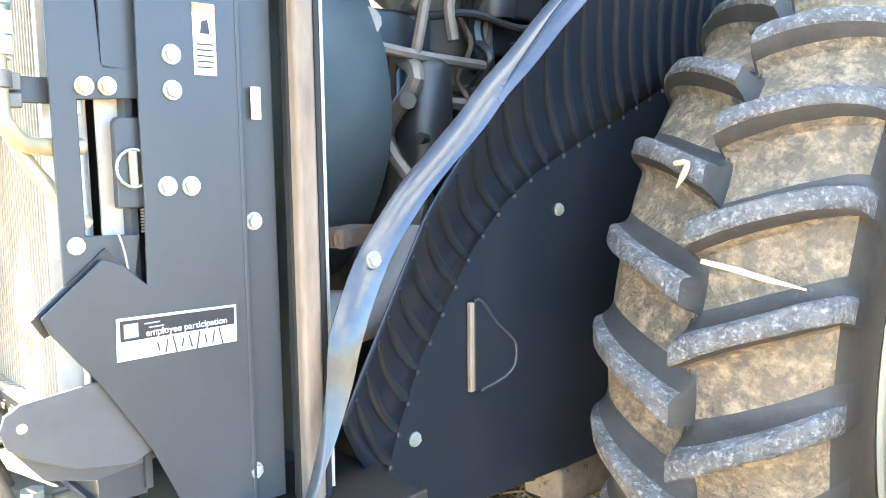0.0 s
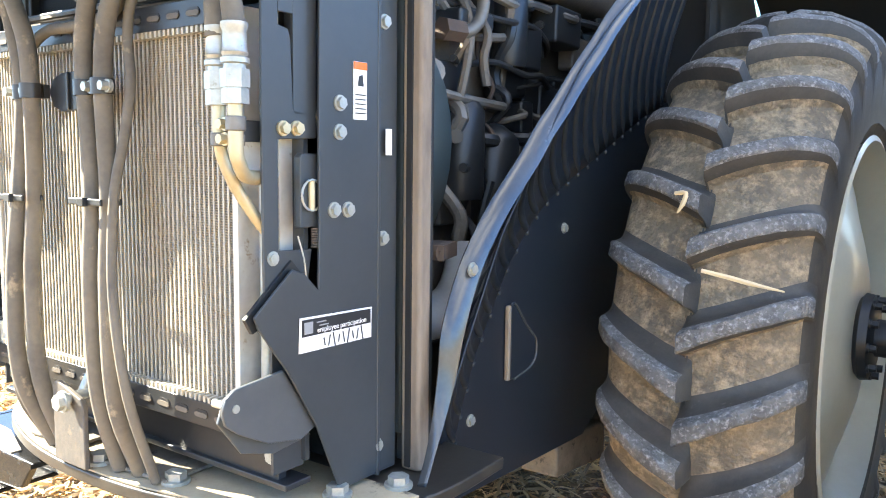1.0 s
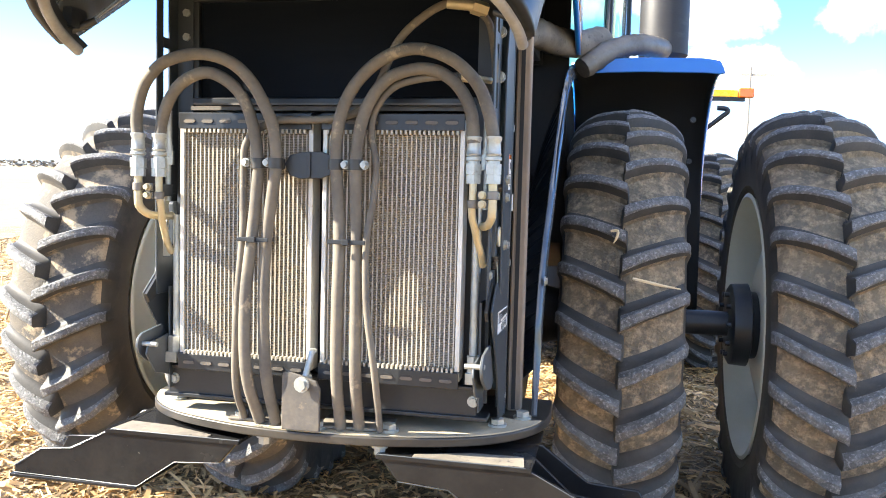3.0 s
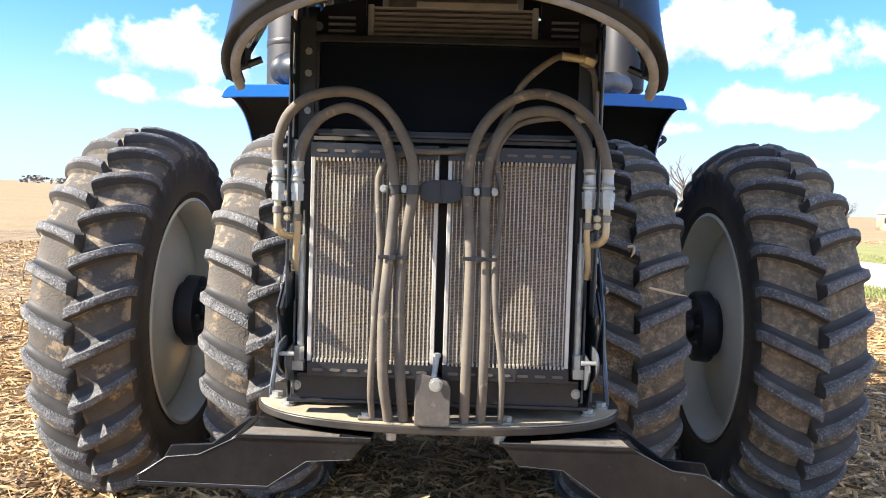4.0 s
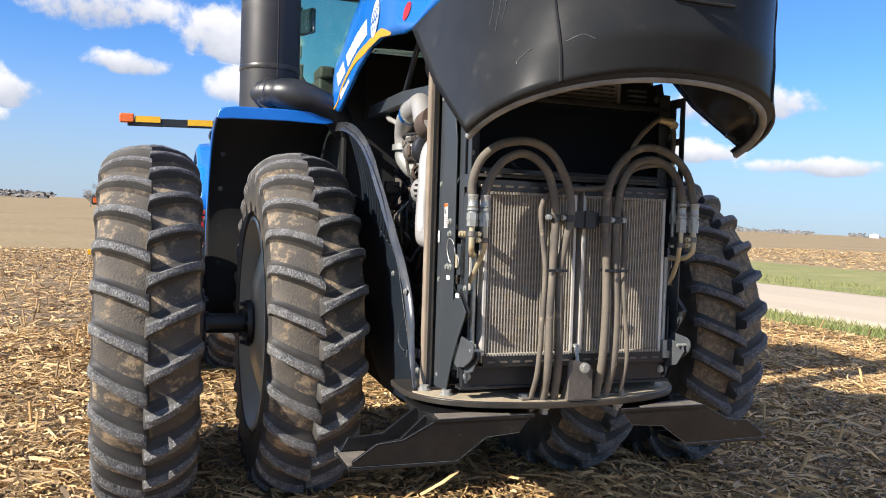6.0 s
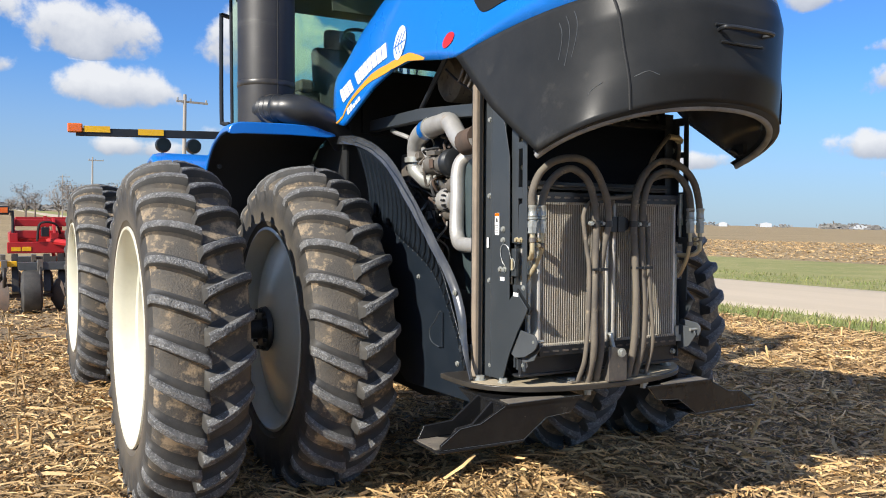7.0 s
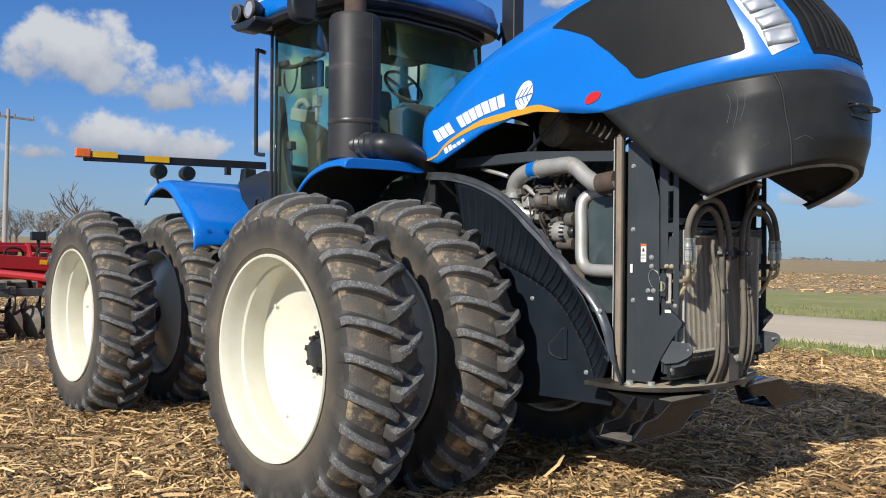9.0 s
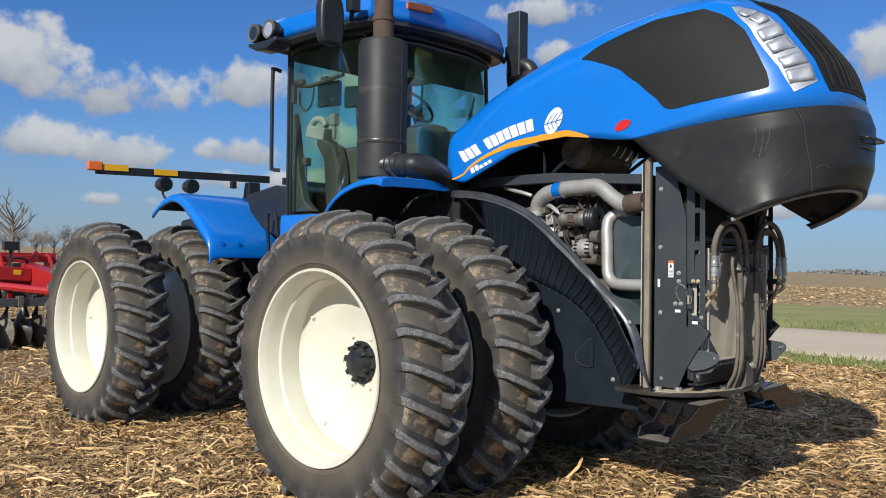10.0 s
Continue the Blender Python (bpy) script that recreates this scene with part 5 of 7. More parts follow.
for s in (-1, 1):
    decal("side_grille", mirrored([((0.542, -0.604), (0.545, -0.610)), ((0.575, -0.576), (0.605, -0.652)), ((0.62, -0.548), (0.685, -0.700)), ((0.66, -0.530), (0.745, -0.738)), ((0.70, -0.515), (0.81, -0.770)), ((0.74, -0.500), (0.88, -0.795)),
                                   ((0.775, -0.487), (0.93, -0.800)), ((0.80, -0.477), (0.950, -0.745)), ((0.818, -0.471), (0.962, -0.66)), ((0.832, -0.468), (0.968, -0.58)), ((0.842, -0.470), (0.969, -0.530)), ((0.852, -0.478), (0.962, -0.518))], s), MESH, 0.004, "matt black mesh side grille", thick=0.003)
    lamp = [((0.828, -0.415), (0.833, -0.392)), ((0.86, -0.455), (0.87, -0.375)), ((0.90, -0.474), (0.915, -0.36)), ((0.95, -0.472), (0.955, -0.35)), ((0.982, -0.456), (0.974, -0.345))]
    hl = empty("headlight", hood)
    hl["label"] = "clear headlight with three chrome reflectors"
    pan = decal("lamp_bowl", mirrored(lamp, s), CHROME, 0.004)
    pan.parent = hl
    for k, (ta, tb, ua, ub) in enumerate(((0.845, 0.885, -0.44, -0.385), (0.892, 0.93, -0.462, -0.368), (0.938, 0.972, -0.46, -0.356))):
        for h, (da, db) in enumerate(((0.0, 0.45), (0.55, 1.0))):  # each bowl folds in two facets
            uu = [ua + (ub - ua) * q / 6 for q in range(7)]
            g_ = [[hood_out(ta + (tb - ta) * (da + (db - da) * w_ / 3), u_ if s < 0 else -u_, 0.006 + 0.013 * abs(math.sin(1.2 * k + 1.7 * h + q * 0.5 + w_ * 0.5))) for q, u_ in enumerate(uu)] for w_ in range(4)]
            part("reflector", Builder().grid(g_), CHROME, hl, solid=0.002)
    ln = decal("lens", mirrored(lamp, s), LENS, 0.024, thick=0.003)
    ln.parent = hl
    ln.visible_shadow = False
    decal("hood_stripe", mirrored([((0.02, -0.993), (0.03, -0.999)), ((0.08, -0.905), (0.085, -0.921)), ((0.14, -0.868), (0.145, -0.892)), ((0.25, -0.880), (0.26, -0.918)), ((0.36, -0.912), (0.36, -0.966)), ((0.45, -0.949), (0.45, -0.998)), ((0.57, -0.957), (0.57, -0.999)), ((0.66, -0.975), (0.66, -0.999)), ((0.73, -0.992), (0.72, -0.999))], s), ORANGE, 0.003, "orange swoosh stripe")
    leaf = []
    for k in range(9):
        a = math.pi * k / 8
        tt, hw = 0.50 - 0.040 * math.cos(a), 0.078 * math.sin(a) ** 1.2 + 0.001
        leaf.append(((tt, -0.885 + hw), (tt, -0.885 - hw)))
    decal("leaf_emblem", mirrored(leaf, s), WHITE, 0.006, "white leaf-shaped emblem")
    decal("emblem_vein", mirrored([((0.462, -0.885), (0.463, -0.890)), ((0.538, -0.881), (0.538, -0.886))], s), BLUE, 0.009, n=2)
    for k in range(3):
        tt = 0.470 + 0.020 * k
        for du, dt in ((0.045, 0.020), (-0.045, 0.020)):
            decal("emblem_vein", mirrored([((tt, -0.886), (tt + 0.003, -0.886)), ((tt + dt, -0.886 + du), (tt + dt + 0.003, -0.886 + du))], s), BLUE, 0.009, n=2)
    oval = []
    for k in range(9):
        a = math.pi * k / 8
        tt, hw = 0.86 - 0.028 * math.cos(a), 0.028 * math.sin(a) + 0.001
        oval.append(((tt, -0.925 + hw), (tt, -0.925 - hw)))
    decal("red_badge", mirrored(oval, s), REDDECAL, 0.004, "small red oval badge")
    for k in range(11):  # maker's name as plain white blocks
        if k == 3:
            continue
        q0, q1 = (k + 0.05) / 11, (k + 0.90) / 11
        row_ = []
        for q in (q0, q1):
            tt = 0.06 + 0.35 * q
            u_top, u_bot = -0.722 - 0.090 * q, -0.822 - 0.074 * q
            row_.append(((tt, u_top), (tt + 0.03 - 0.02 * q, u_bot)))
        decal("name_block", mirrored(row_, s), WHITE, 0.004, n=3)
    for k in range(5):
        q = k / 5
        tt = 0.115 + 0.105 * q
        small = 0.022 if k > 1 else 0.0
        decal("model_block", mirrored([((tt, -0.903 - 0.012 * q - small), (tt + 0.007, -0.962 - 0.010 * q)), ((tt + 0.016, -0.904 - 0.012 * q - small), (tt + 0.023, -0.963 - 0.010 * q))], s), WHITE, 0.004, n=3)
decal("top_grille", [((t_, -u_), (t_, u_)) for t_, u_ in ((0.80, 0.16), (0.83, 0.27), (0.86, 0.31), (0.90, 0.315), (0.94, 0.315), (0.965, 0.31), (0.985, 0.30))], MESH, 0.004, "black ribbed grille on the nose", n=24)
for k in range(9):
    u_ = -0.27 + 0.54 * k / 8
    rib = Builder().tube([hood_out(t_, u_, 0.008) for t_ in (0.83, 0.87, 0.91, 0.95, 0.98)], 0.006, 6)
    part("grille_rib", rib, NOSE, hood)

# rubber seal along the lip, vertical seams and the grab handle of the nose
lip = [hood_pt(2.0, u) + Vector((0, 0.035, -0.012)) for u in np.linspace(-1, 1, 33)]
lip = [Vector((p.x * 0.95, p.y, p.z)) for p in lip]
part("lip_seal", Builder().tube(lip, 0.014, 10, step=2), LIPSEAL, hood, "grey rubber seal along the open lip")
edge_ = [hood_pt(1.985, u) for u in np.linspace(-1, 1, 33)]
part("lip_edge", Builder().grid([[Vector((p.x * 0.985, p.y + 0.004, p.z - 0.002)) for p in edge_], lip, [p + Vector((0, 0.03, 0.02)) for p in lip]]), DEEP, hood, solid=0.006)
for s in (-1, 1):
    part("nose_seam", Builder().tube([hood_out(t_, s * 0.47, 0.001) for t_ in (1.01, 1.25, 1.5, 1.75, 1.99)], 0.006, 6), DEEP, hood)
hb = Builder().tube([hood_out(1.46, -0.13, 0.0), hood_out(1.46, -0.125, 0.045), hood_out(1.47, 0.0, 0.05), hood_out(1.46, 0.125, 0.045), hood_out(1.46, 0.13, 0.0)], 0.009, 8)
hb.tube([hood_out(1.42, -0.15, 0.004), hood_out(1.42, 0.0, 0.006), hood_out(1.42, 0.15, 0.004)], 0.006, 6).tube([hood_out(1.55, -0.12, 0.004), hood_out(1.56, 0.0, 0.006), hood_out(1.55, 0.12, 0.004)], 0.006, 6)
part("grab_handle", hb, BLACK, hood, "black grab handle on the nose")
for s in (-1, 1):
    c = hood_pt(1.97, s * 0.93)
    part("latch_striker", Builder().box((c.x * 0.93, c.y + 0.03, c.z + 0.03), (0.03, 0.06, 0.05)).cyl((c.x * 0.95, c.y + 0.03, c.z), (c.x * 0.85, c.y + 0.05, c.z + 0.03), 0.01), BLACK, hood)
for s in (-1, 1):
    st_ = Builder().cyl((s * 0.40, 1.15, 2.20), (s * 0.45, 0.62, 2.55), 0.014).cyl((s * 0.45, 0.62, 2.55), (s * 0.47, 0.4, 2.70), 0.008)
    part("gas_strut", st_, BLACK, hood)

# scratches in the nose plastic
for s, t0, t1, u0, u1 in ((-1, 1.12, 1.50, -0.60, -0.66), (-1, 1.10, 1.46, -0.575, -0.63), (-1, 1.16, 1.44, -0.625, -0.67), (-1, 1.78, 1.72, -0.62, -0.56), (1, 1.3, 1.5, 0.55, 0.60)):
    part("scratch", Builder().tube([hood_out(t0 + (t1 - t0) * q / 4, u0 + (u1 - u0) * (q / 4) ** 2, 0.0005) for q in range(5)], 0.0014, 5), EARMAT, hood, "thin pale scratch")
part("scratch", Builder().tube([hood_out(1.74, -0.45, 0.0005), hood_out(1.72, -0.40, 0.0005), hood_out(1.76, -0.36, 0.0005)], 0.0014, 5), EARMAT, hood, "thin pale scratch")

# engine bay
eng = empty("engine", tractor)
eng["label"] = "dusty diesel engine with pipes and hoses"
part("block", Builder().box((0, 1.35, 1.45), (0.44, 1.15, 0.75)).box((0, 1.35, 1.90), (0.36, 1.05, 0.2)).box((0.0, 1.3, 1.05), (0.5, 1.2, 0.25)), IRON, eng, bevel=0.02)
part("valve_cover", Builder().box((0, 1.35, 2.03), (0.30, 0.95, 0.10)), BLACK, eng, bevel=0.03)
part("fan_shroud", Builder().lathe([(0.30, 0.46), (0.36, 0.47), (0.44, 0.44), (0.62, 0.40), (0.66, 0.36), (0.64, 0.34), (0.42, 0.40), (0.30, 0.42)], (0, 0, 1.47), "y", 40, closed=True), SHROUD, eng, "round plastic fan shroud speckled with dust")
part("shroud_plate", Builder().box((0, 0.36, 1.50), (0.96, 0.03, 1.25)), SHROUD, eng, bevel=0.01)
for k in range(7):
    a = 2 * math.pi * k / 7
    part("fan_blade", Builder().box((0.21 * math.cos(a), 0.5, 1.47 + 0.21 * math.sin(a)), (0.30, 0.02, 0.10), (35, -math.degrees(a), 0)), BLACK, eng)
# right side: charge pipes, compressor, alternator
part("charge_pipe", Builder().tube([(-0.50, 0.37, 1.957), (-0.495, 0.46, 1.945), (-0.485, 0.54, 1.952), (-0.47, 0.63, 2.0), (-0.455, 0.70, 2.05), (-0.44, 0.775, 2.08), (-0.42, 0.90, 2.08), (-0.40, 1.02, 2.08), (-0.38, 1.13, 2.075), (-0.365, 1.24, 2.05), (-0.35, 1.31, 2.0), (-0.34, 1.333, 1.938)], [0.056, 0.054, 0.05, 0.05, 0.052, 0.055, 0.055, 0.055, 0.055], 16), PIPE, eng, "cast aluminium charge-air pipe, rusty at the joint")
part("pipe_sleeve", Builder().tube([(-0.395, 1.06, 2.079), (-0.381, 1.135, 2.074)], 0.058, 16, smooth=False), BLUE, eng, "blue silicone sleeve")
part("pipe_joint", Builder().tube([(-0.50, 0.37, 1.957), (-0.494, 0.50, 1.944)], 0.063, 16, smooth=False), RUST, eng)
part("pipe_clamp", Builder().cyl((-0.34, 1.335, 1.905), (-0.34, 1.335, 1.935), 0.068, 16).tube([(-0.34, 1.335, 1.91), (-0.34, 1.33, 1.86), (-0.32, 1.25, 1.80), (-0.28, 1.15, 1.78)], 0.05, 14), ZINC, eng)
part("sleeve_clamp", Builder().cyl((-0.395, 1.045, 2.079), (-0.393, 1.058, 2.079), 0.062, 16), ZINC, eng)
part("lower_pipe", Builder().tube([(-0.36, 0.60, 1.90), (-0.38, 0.655, 1.895), (-0.41, 0.69, 1.86), (-0.425, 0.695, 1.79), (-0.43, 0.687, 1.69), (-0.44, 0.678, 1.54), (-0.445, 0.662, 1.485), (-0.455, 0.62, 1.450), (-0.47, 0.55, 1.441), (-0.49, 0.37, 1.441)], 0.038, 14), PIPE, eng, "bent aluminium coolant pipe")
part("compressor", Builder().lathe([(0.89, 0.0), (0.89, 0.050), (0.90, 0.057), (0.93, 0.057), (0.935, 0.052), (0.97, 0.052), (0.975, 0.058), (1.01, 0.058), (1.015, 0.053), (1.05, 0.052), (1.06, 0.058), (1.085, 0.055), (1.09, 0.03), (1.11, 0.028), (1.11, 0.0)], (-0.37, 0.0, 1.875), "y", 24).box((-0.41, 0.99, 1.93), (0.04, 0.10, 0.02)).box((-0.37, 1.02, 1.945), (0.05, 0.16, 0.015)), DULLSTEEL, eng, "dusty cast compressor body")
part("compressor_label", Builder().box((-0.4275, 0.985, 1.875), (0.002, 0.045, 0.05)), RUST, eng)
part("pulley", Builder().lathe([(0.79, 0.02), (0.79, 0.060), (0.80, 0.078), (0.805, 0.072), (0.815, 0.078), (0.825, 0.072), (0.835, 0.078), (0.845, 0.072), (0.855, 0.078), (0.87, 0.078), (0.875, 0.05), (0.89, 0.05), (0.89, 0.02)], (-0.37, 0.0, 1.872), "y", 28, closed=True), BLACK, eng, "black grooved compressor pulley")
part("alternator", Builder().lathe([(0.83, 0.0), (0.83, 0.040), (0.845, 0.062), (0.87, 0.068), (0.93, 0.068), (0.955, 0.060), (0.97, 0.040), (0.97, 0.0)], (-0.36, 0.0, 1.672), "y", 28), PIPE, eng, "cast alternator with dark cooling slots")
for k in range(16):
    a = 2 * math.pi * k / 16
    for y_, r_ in ((0.855, 0.0655), (0.945, 0.0640)):
        part("alternator_slot", Builder().box((-0.36 + r_ * math.cos(a), y_, 1.672 + r_ * math.sin(a)), (0.012, 0.030, 0.009), (0, -math.degrees(a), 0)), INK, eng)
part("alternator_pulley", Builder().lathe([(0.79, 0.0), (0.79, 0.03), (0.80, 0.036), (0.825, 0.036), (0.83, 0.0)], (-0.36, 0.0, 1.672), "y", 20), BLACK, eng)
part("tensioner", Builder().cyl((-0.35, 0.80, 1.60), (-0.35, 0.92, 1.60), 0.04, 16), IRON, eng)
part("idler", Builder().cyl((-0.37, 0.78, 1.75), (-0.37, 0.84, 1.75), 0.045, 16), IRON, eng)
part("belt", Builder().tube([(-0.37, 0.76, 1.985), (-0.30, 0.76, 1.93), (-0.35, 0.78, 1.72), (-0.31, 0.80, 1.60), (-0.20, 0.78, 1.45)], 0.012, 6), DEEP, eng)
rng = random.Random(7)
for k in range(26):  # wiring, fuel lines and small hoses, right side
    y0, z0 = rng.uniform(0.8, 1.5), rng.uniform(1.35, 2.05)
    pts = [(-0.27 - rng.uniform(0, 0.12), y0, z0)]
    for _ in range(4):
        pts.append((-0.27 - rng.uniform(0, 0.12), pts[-1][1] + rng.uniform(-0.10, 0.13), pts[-1][2] + rng.uniform(-0.14, 0.08)))
    part("engine_line", Builder().tube(pts, rng.choice((0.006, 0.008, 0.011)), 6, step=4), rng.choice((DEEP, IRON, ZINC, BLACK, RUST, PIPE)), eng)
for k in range(20):
    part("engine_fitting", Builder().box((-0.25 - rng.uniform(0, 0.10), rng.uniform(0.85, 1.6), rng.uniform(1.35, 2.0)), (rng.uniform(0.04, 0.1), rng.uniform(0.04, 0.12), rng.uniform(0.03, 0.09)), (rng.uniform(-20, 20), 0, 0)), rng.choice((IRON, IRON, BLACK, PIPE)), eng, bevel=0.006)
# left side: exhaust manifold, turbocharger, steel lines
part("manifold", Builder().tube([(0.28, 0.85, 1.93), (0.30, 1.1, 1.94), (0.30, 1.4, 1.94), (0.28, 1.7, 1.92)], 0.055, 14), IRON, eng, "dusty exhaust manifold")
part("turbo", Builder().lathe([(1.02, 0.0), (1.02, 0.09), (1.06, 0.12), (1.12, 0.12), (1.15, 0.07), (1.22, 0.07), (1.25, 0.11), (1.32, 0.10), (1.34, 0.0)], (0.33, 0, 2.10), "y", 24), IRON, eng)
part("intake_hose", Builder().tube([(0.36, 1.3, 2.15), (0.42, 1.5, 2.2), (0.5, 1.7, 2.2), (0.6, 1.9, 2.22), (0.7, 2.1, 2.28)], [0.060 + 0.008 * (i % 2) for i in range(25)], 14), DUSTDIM, eng, "dusty corrugated intake hose")
part("steel_line", Builder().tube([(0.30, 0.60, 2.0), (0.33, 0.70, 2.02), (0.36, 0.78, 1.96), (0.36, 0.80, 1.80), (0.35, 0.76, 1.74), (0.33, 0.70, 1.735)], 0.016, 12), DULLSTEEL, eng, "bent dusty steel line")
part("line_nut", Builder().cyl((0.34, 0.735, 1.735), (0.33, 0.67, 1.735), 0.028, 6), RUST, eng)
part("filler", Builder().cyl((0.33, 0.62, 1.62), (0.36, 0.60, 1.63), 0.03, 12).tube([(0.30, 0.62, 1.60), (0.33, 0.75, 1.58), (0.33, 0.95, 1.57)], 0.012, 8), DULLSTEEL, eng)
for k in range(30):  # wiring looms and lines that run along or down the block
    y0, z0 = rng.uniform(0.68, 1.2), rng.uniform(1.25, 2.1)
    along = k % 2 == 0
    pts = [(0.25 + rng.uniform(0, 0.1), y0, z0)]
    for _ in range(5):
        pts.append((0.25 + rng.uniform(0, 0.1), pts[-1][1] + (rng.uniform(0.06, 0.15) if along else rng.uniform(-0.03, 0.03)), pts[-1][2] + (rng.uniform(-0.03, 0.03) if along else -rng.uniform(0.05, 0.12))))
    part("engine_line", Builder().tube(pts, rng.choice((0.006, 0.009, 0.012, 0.018)), 8, step=5), rng.choice((DEEP, DEEP, IRON, BLACK, BLACK, RUST, DULLSTEEL)), eng)
for k in range(24):
    part("engine_fitting", Builder().box((0.23 + rng.uniform(0, 0.07), rng.uniform(0.7, 1.6), rng.uniform(1.3, 2.1)), (rng.uniform(0.04, 0.1), rng.uniform(0.05, 0.22), rng.uniform(0.04, 0.16)), (rng.uniform(-4, 4), 0, 0)), rng.choice((IRON, BLACK, BLACK, DEEP)), eng, bevel=0.010)
for y, z, r_ in ((0.80, 1.45, 0.06), (0.95, 1.38, 0.07), (1.02, 1.80, 0.05)):  # filters and pumps
    part("filter_can", Builder().lathe([(z - 0.12, 0.0), (z - 0.12, r_ * 0.9), (z - 0.1, r_), (z + 0.1, r_), (z + 0.12, r_ * 0.8), (z + 0.14, 0.03), (z + 0.15, 0.0)], (0.30, y, 0), "z", 18), BLACK, eng)
part("bracket_arm", Builder().box((0.50, 0.44, 1.245), (0.05, 0.10, 0.03), (0, 0, 20)).bolt((0.525, 0.41, 1.245), "x", 0.014, 0.01), RUST, eng)
part("coolant_elbow", Builder().tube([(0.42, 0.38, 1.10), (0.44, 0.5, 1.09), (0.42, 0.62, 1.12), (0.38, 0.72, 1.20)], 0.05, 14), GREYPL, eng)
# cross beam over the engine and the air-cleaner canister under the hood
part("engine_beam", Builder().prism([(0.45, 2.078), (0.45, 2.142), (1.15, 2.196), (1.82, 2.20), (1.84, 2.13), (1.15, 2.128)], "x", -0.42, -0.36), SLATE, eng, bevel=0.005)
part("engine_beam", Builder().prism([(0.45, 2.078), (0.45, 2.142), (1.15, 2.196), (1.82, 2.20), (1.84, 2.13), (1.15, 2.128)], "x", 0.36, 0.42), SLATE, eng, bevel=0.005)
part("canister", Builder().lathe([(-0.30, 0.0), (-0.30, 0.10), (-0.27, 0.13), (0.27, 0.13), (0.30, 0.10), (0.30, 0.0)], (0, 1.05, 2.36), "x", 24), DUSTDIM, eng)
part("rear_wall", Builder().box((0, 1.99, 1.9), (1.10, 0.04, 1.3)).box((0, 1.95, 2.33), (0.84, 0.03, 0.40)), DEEP, eng)
part("shroud_side", Builder().prism([(0.38, 1.19), (0.38, 1.885), (0.62, 1.875), (0.655, 1.84), (0.675, 1.70), (0.69, 1.50), (0.685, 1.38), (0.64, 1.19)], "x", -0.402, -0.388), SHROUD, eng, "flat grey side of the fan shroud", bevel=0.005)
# pale bars added where slat edges under the hood catch the sun
for y, z in ((0.593, 2.324), (0.541, 2.307), (0.496, 2.284), (0.450, 2.267)):
    part("sunlit_edge", Builder().tube([(-0.455, y, z), (-0.46, y + 0.012, z - 0.03), (-0.46, y + 0.040, z - 0.058)], 0.007, 8, step=3), DULLSTEEL, eng, "pale bar standing for a sunlit slat edge")
for pts, r_ in (([(-0.36, 1.62, 2.12), (-0.38, 1.50, 2.09), (-0.38, 1.42, 2.07), (-0.37, 1.36, 2.05)], 0.014), ([(-0.30, 1.30, 1.98), (-0.36, 1.20, 1.97), (-0.37, 1.12, 1.92), (-0.36, 1.06, 1.90)], 0.016),
                ([(-0.39, 0.96, 1.96), (-0.43, 0.99, 1.955), (-0.43, 1.07, 1.95), (-0.39, 1.10, 1.93)], 0.007), ([(-0.40, 0.55, 2.20), (-0.42, 0.70, 2.28), (-0.43, 0.82, 2.36)], 0.006), ([(-0.36, 1.08, 1.80), (-0.38, 1.06, 1.74), (-0.37, 1.02, 1.66), (-0.36, 1.04, 1.58)], 0.010)):
    part("engine_line", Builder().tube(pts, r_, 8, step=4), PIPE if r_ > 0.013 else DEEP, eng)

# cab
cab = empty("cab", tractor)
cab["label"] = "tinted glass tractor cab with blue roof"
CX, CY0, CY1, CZ0, CZ1 = 0.80, 2.62, 3.86, 1.97, 3.41
ring_b = [(-0.72, CY0 + 0.10), (-0.30, CY0 - 0.02), (0.30, CY0 - 0.02), (0.72, CY0 + 0.10), (CX, CY0 + 0.42), (CX, CY1 - 0.1), (0.70, CY1), (-0.70, CY1), (-CX, CY1 - 0.1), (-CX, CY0 + 0.42)]


def cab_pt(i, z):
    x, y = ring_b[i % 10]
    k = (z - CZ0) / (CZ1 - CZ0)
    return Vector((x * (1.0 + 0.02 * k), y + (0.08 * k if y < 3 else -0.02 * k), z))


for a, b_ in ((0, 1), (1, 2), (2, 3), (3, 4), (4, 5), (6, 7), (8, 9), (9, 0)):
    pane = part("window_pane", Builder().grid([[cab_pt(a, z), cab_pt(b_, z)] for z in (CZ0 + 0.02, (CZ0 + CZ1) / 2, CZ1)]), GLASS, cab, solid=0.006)
    pane.visible_shadow = False
for i, r in ((3, 0.018), (0, 0.018), (5, 0.014), (6, 0.042), (7, 0.014), (8, 0.014)):
    part("pillar", Builder().tube([cab_pt(i, CZ0), cab_pt(i, (CZ0 + CZ1) / 2), cab_pt(i, CZ1)], r, 8), BLACK, cab)
part("cab_floor", Builder().prism([(x * 0.99, y) for x, y in ring_b], "z", 1.88, CZ0), BLACK, cab, bevel=0.01)
part("cab_sill", Builder().prism([(x * 1.01, y) for x, y in ring_b], "z", CZ1 - 0.01, CZ1 + 0.06), BLACK, cab, bevel=0.02)


def roof_ring(k, grow, z):
    pts = spline([(x * (1.12 + grow), (y - 3.22) * (1.14 + grow) + 3.22, 0) for x, y in ring_b + [ring_b[0]]], 4)[:-1]
    return [Vector((p.x, p.y, z)) for p in pts]


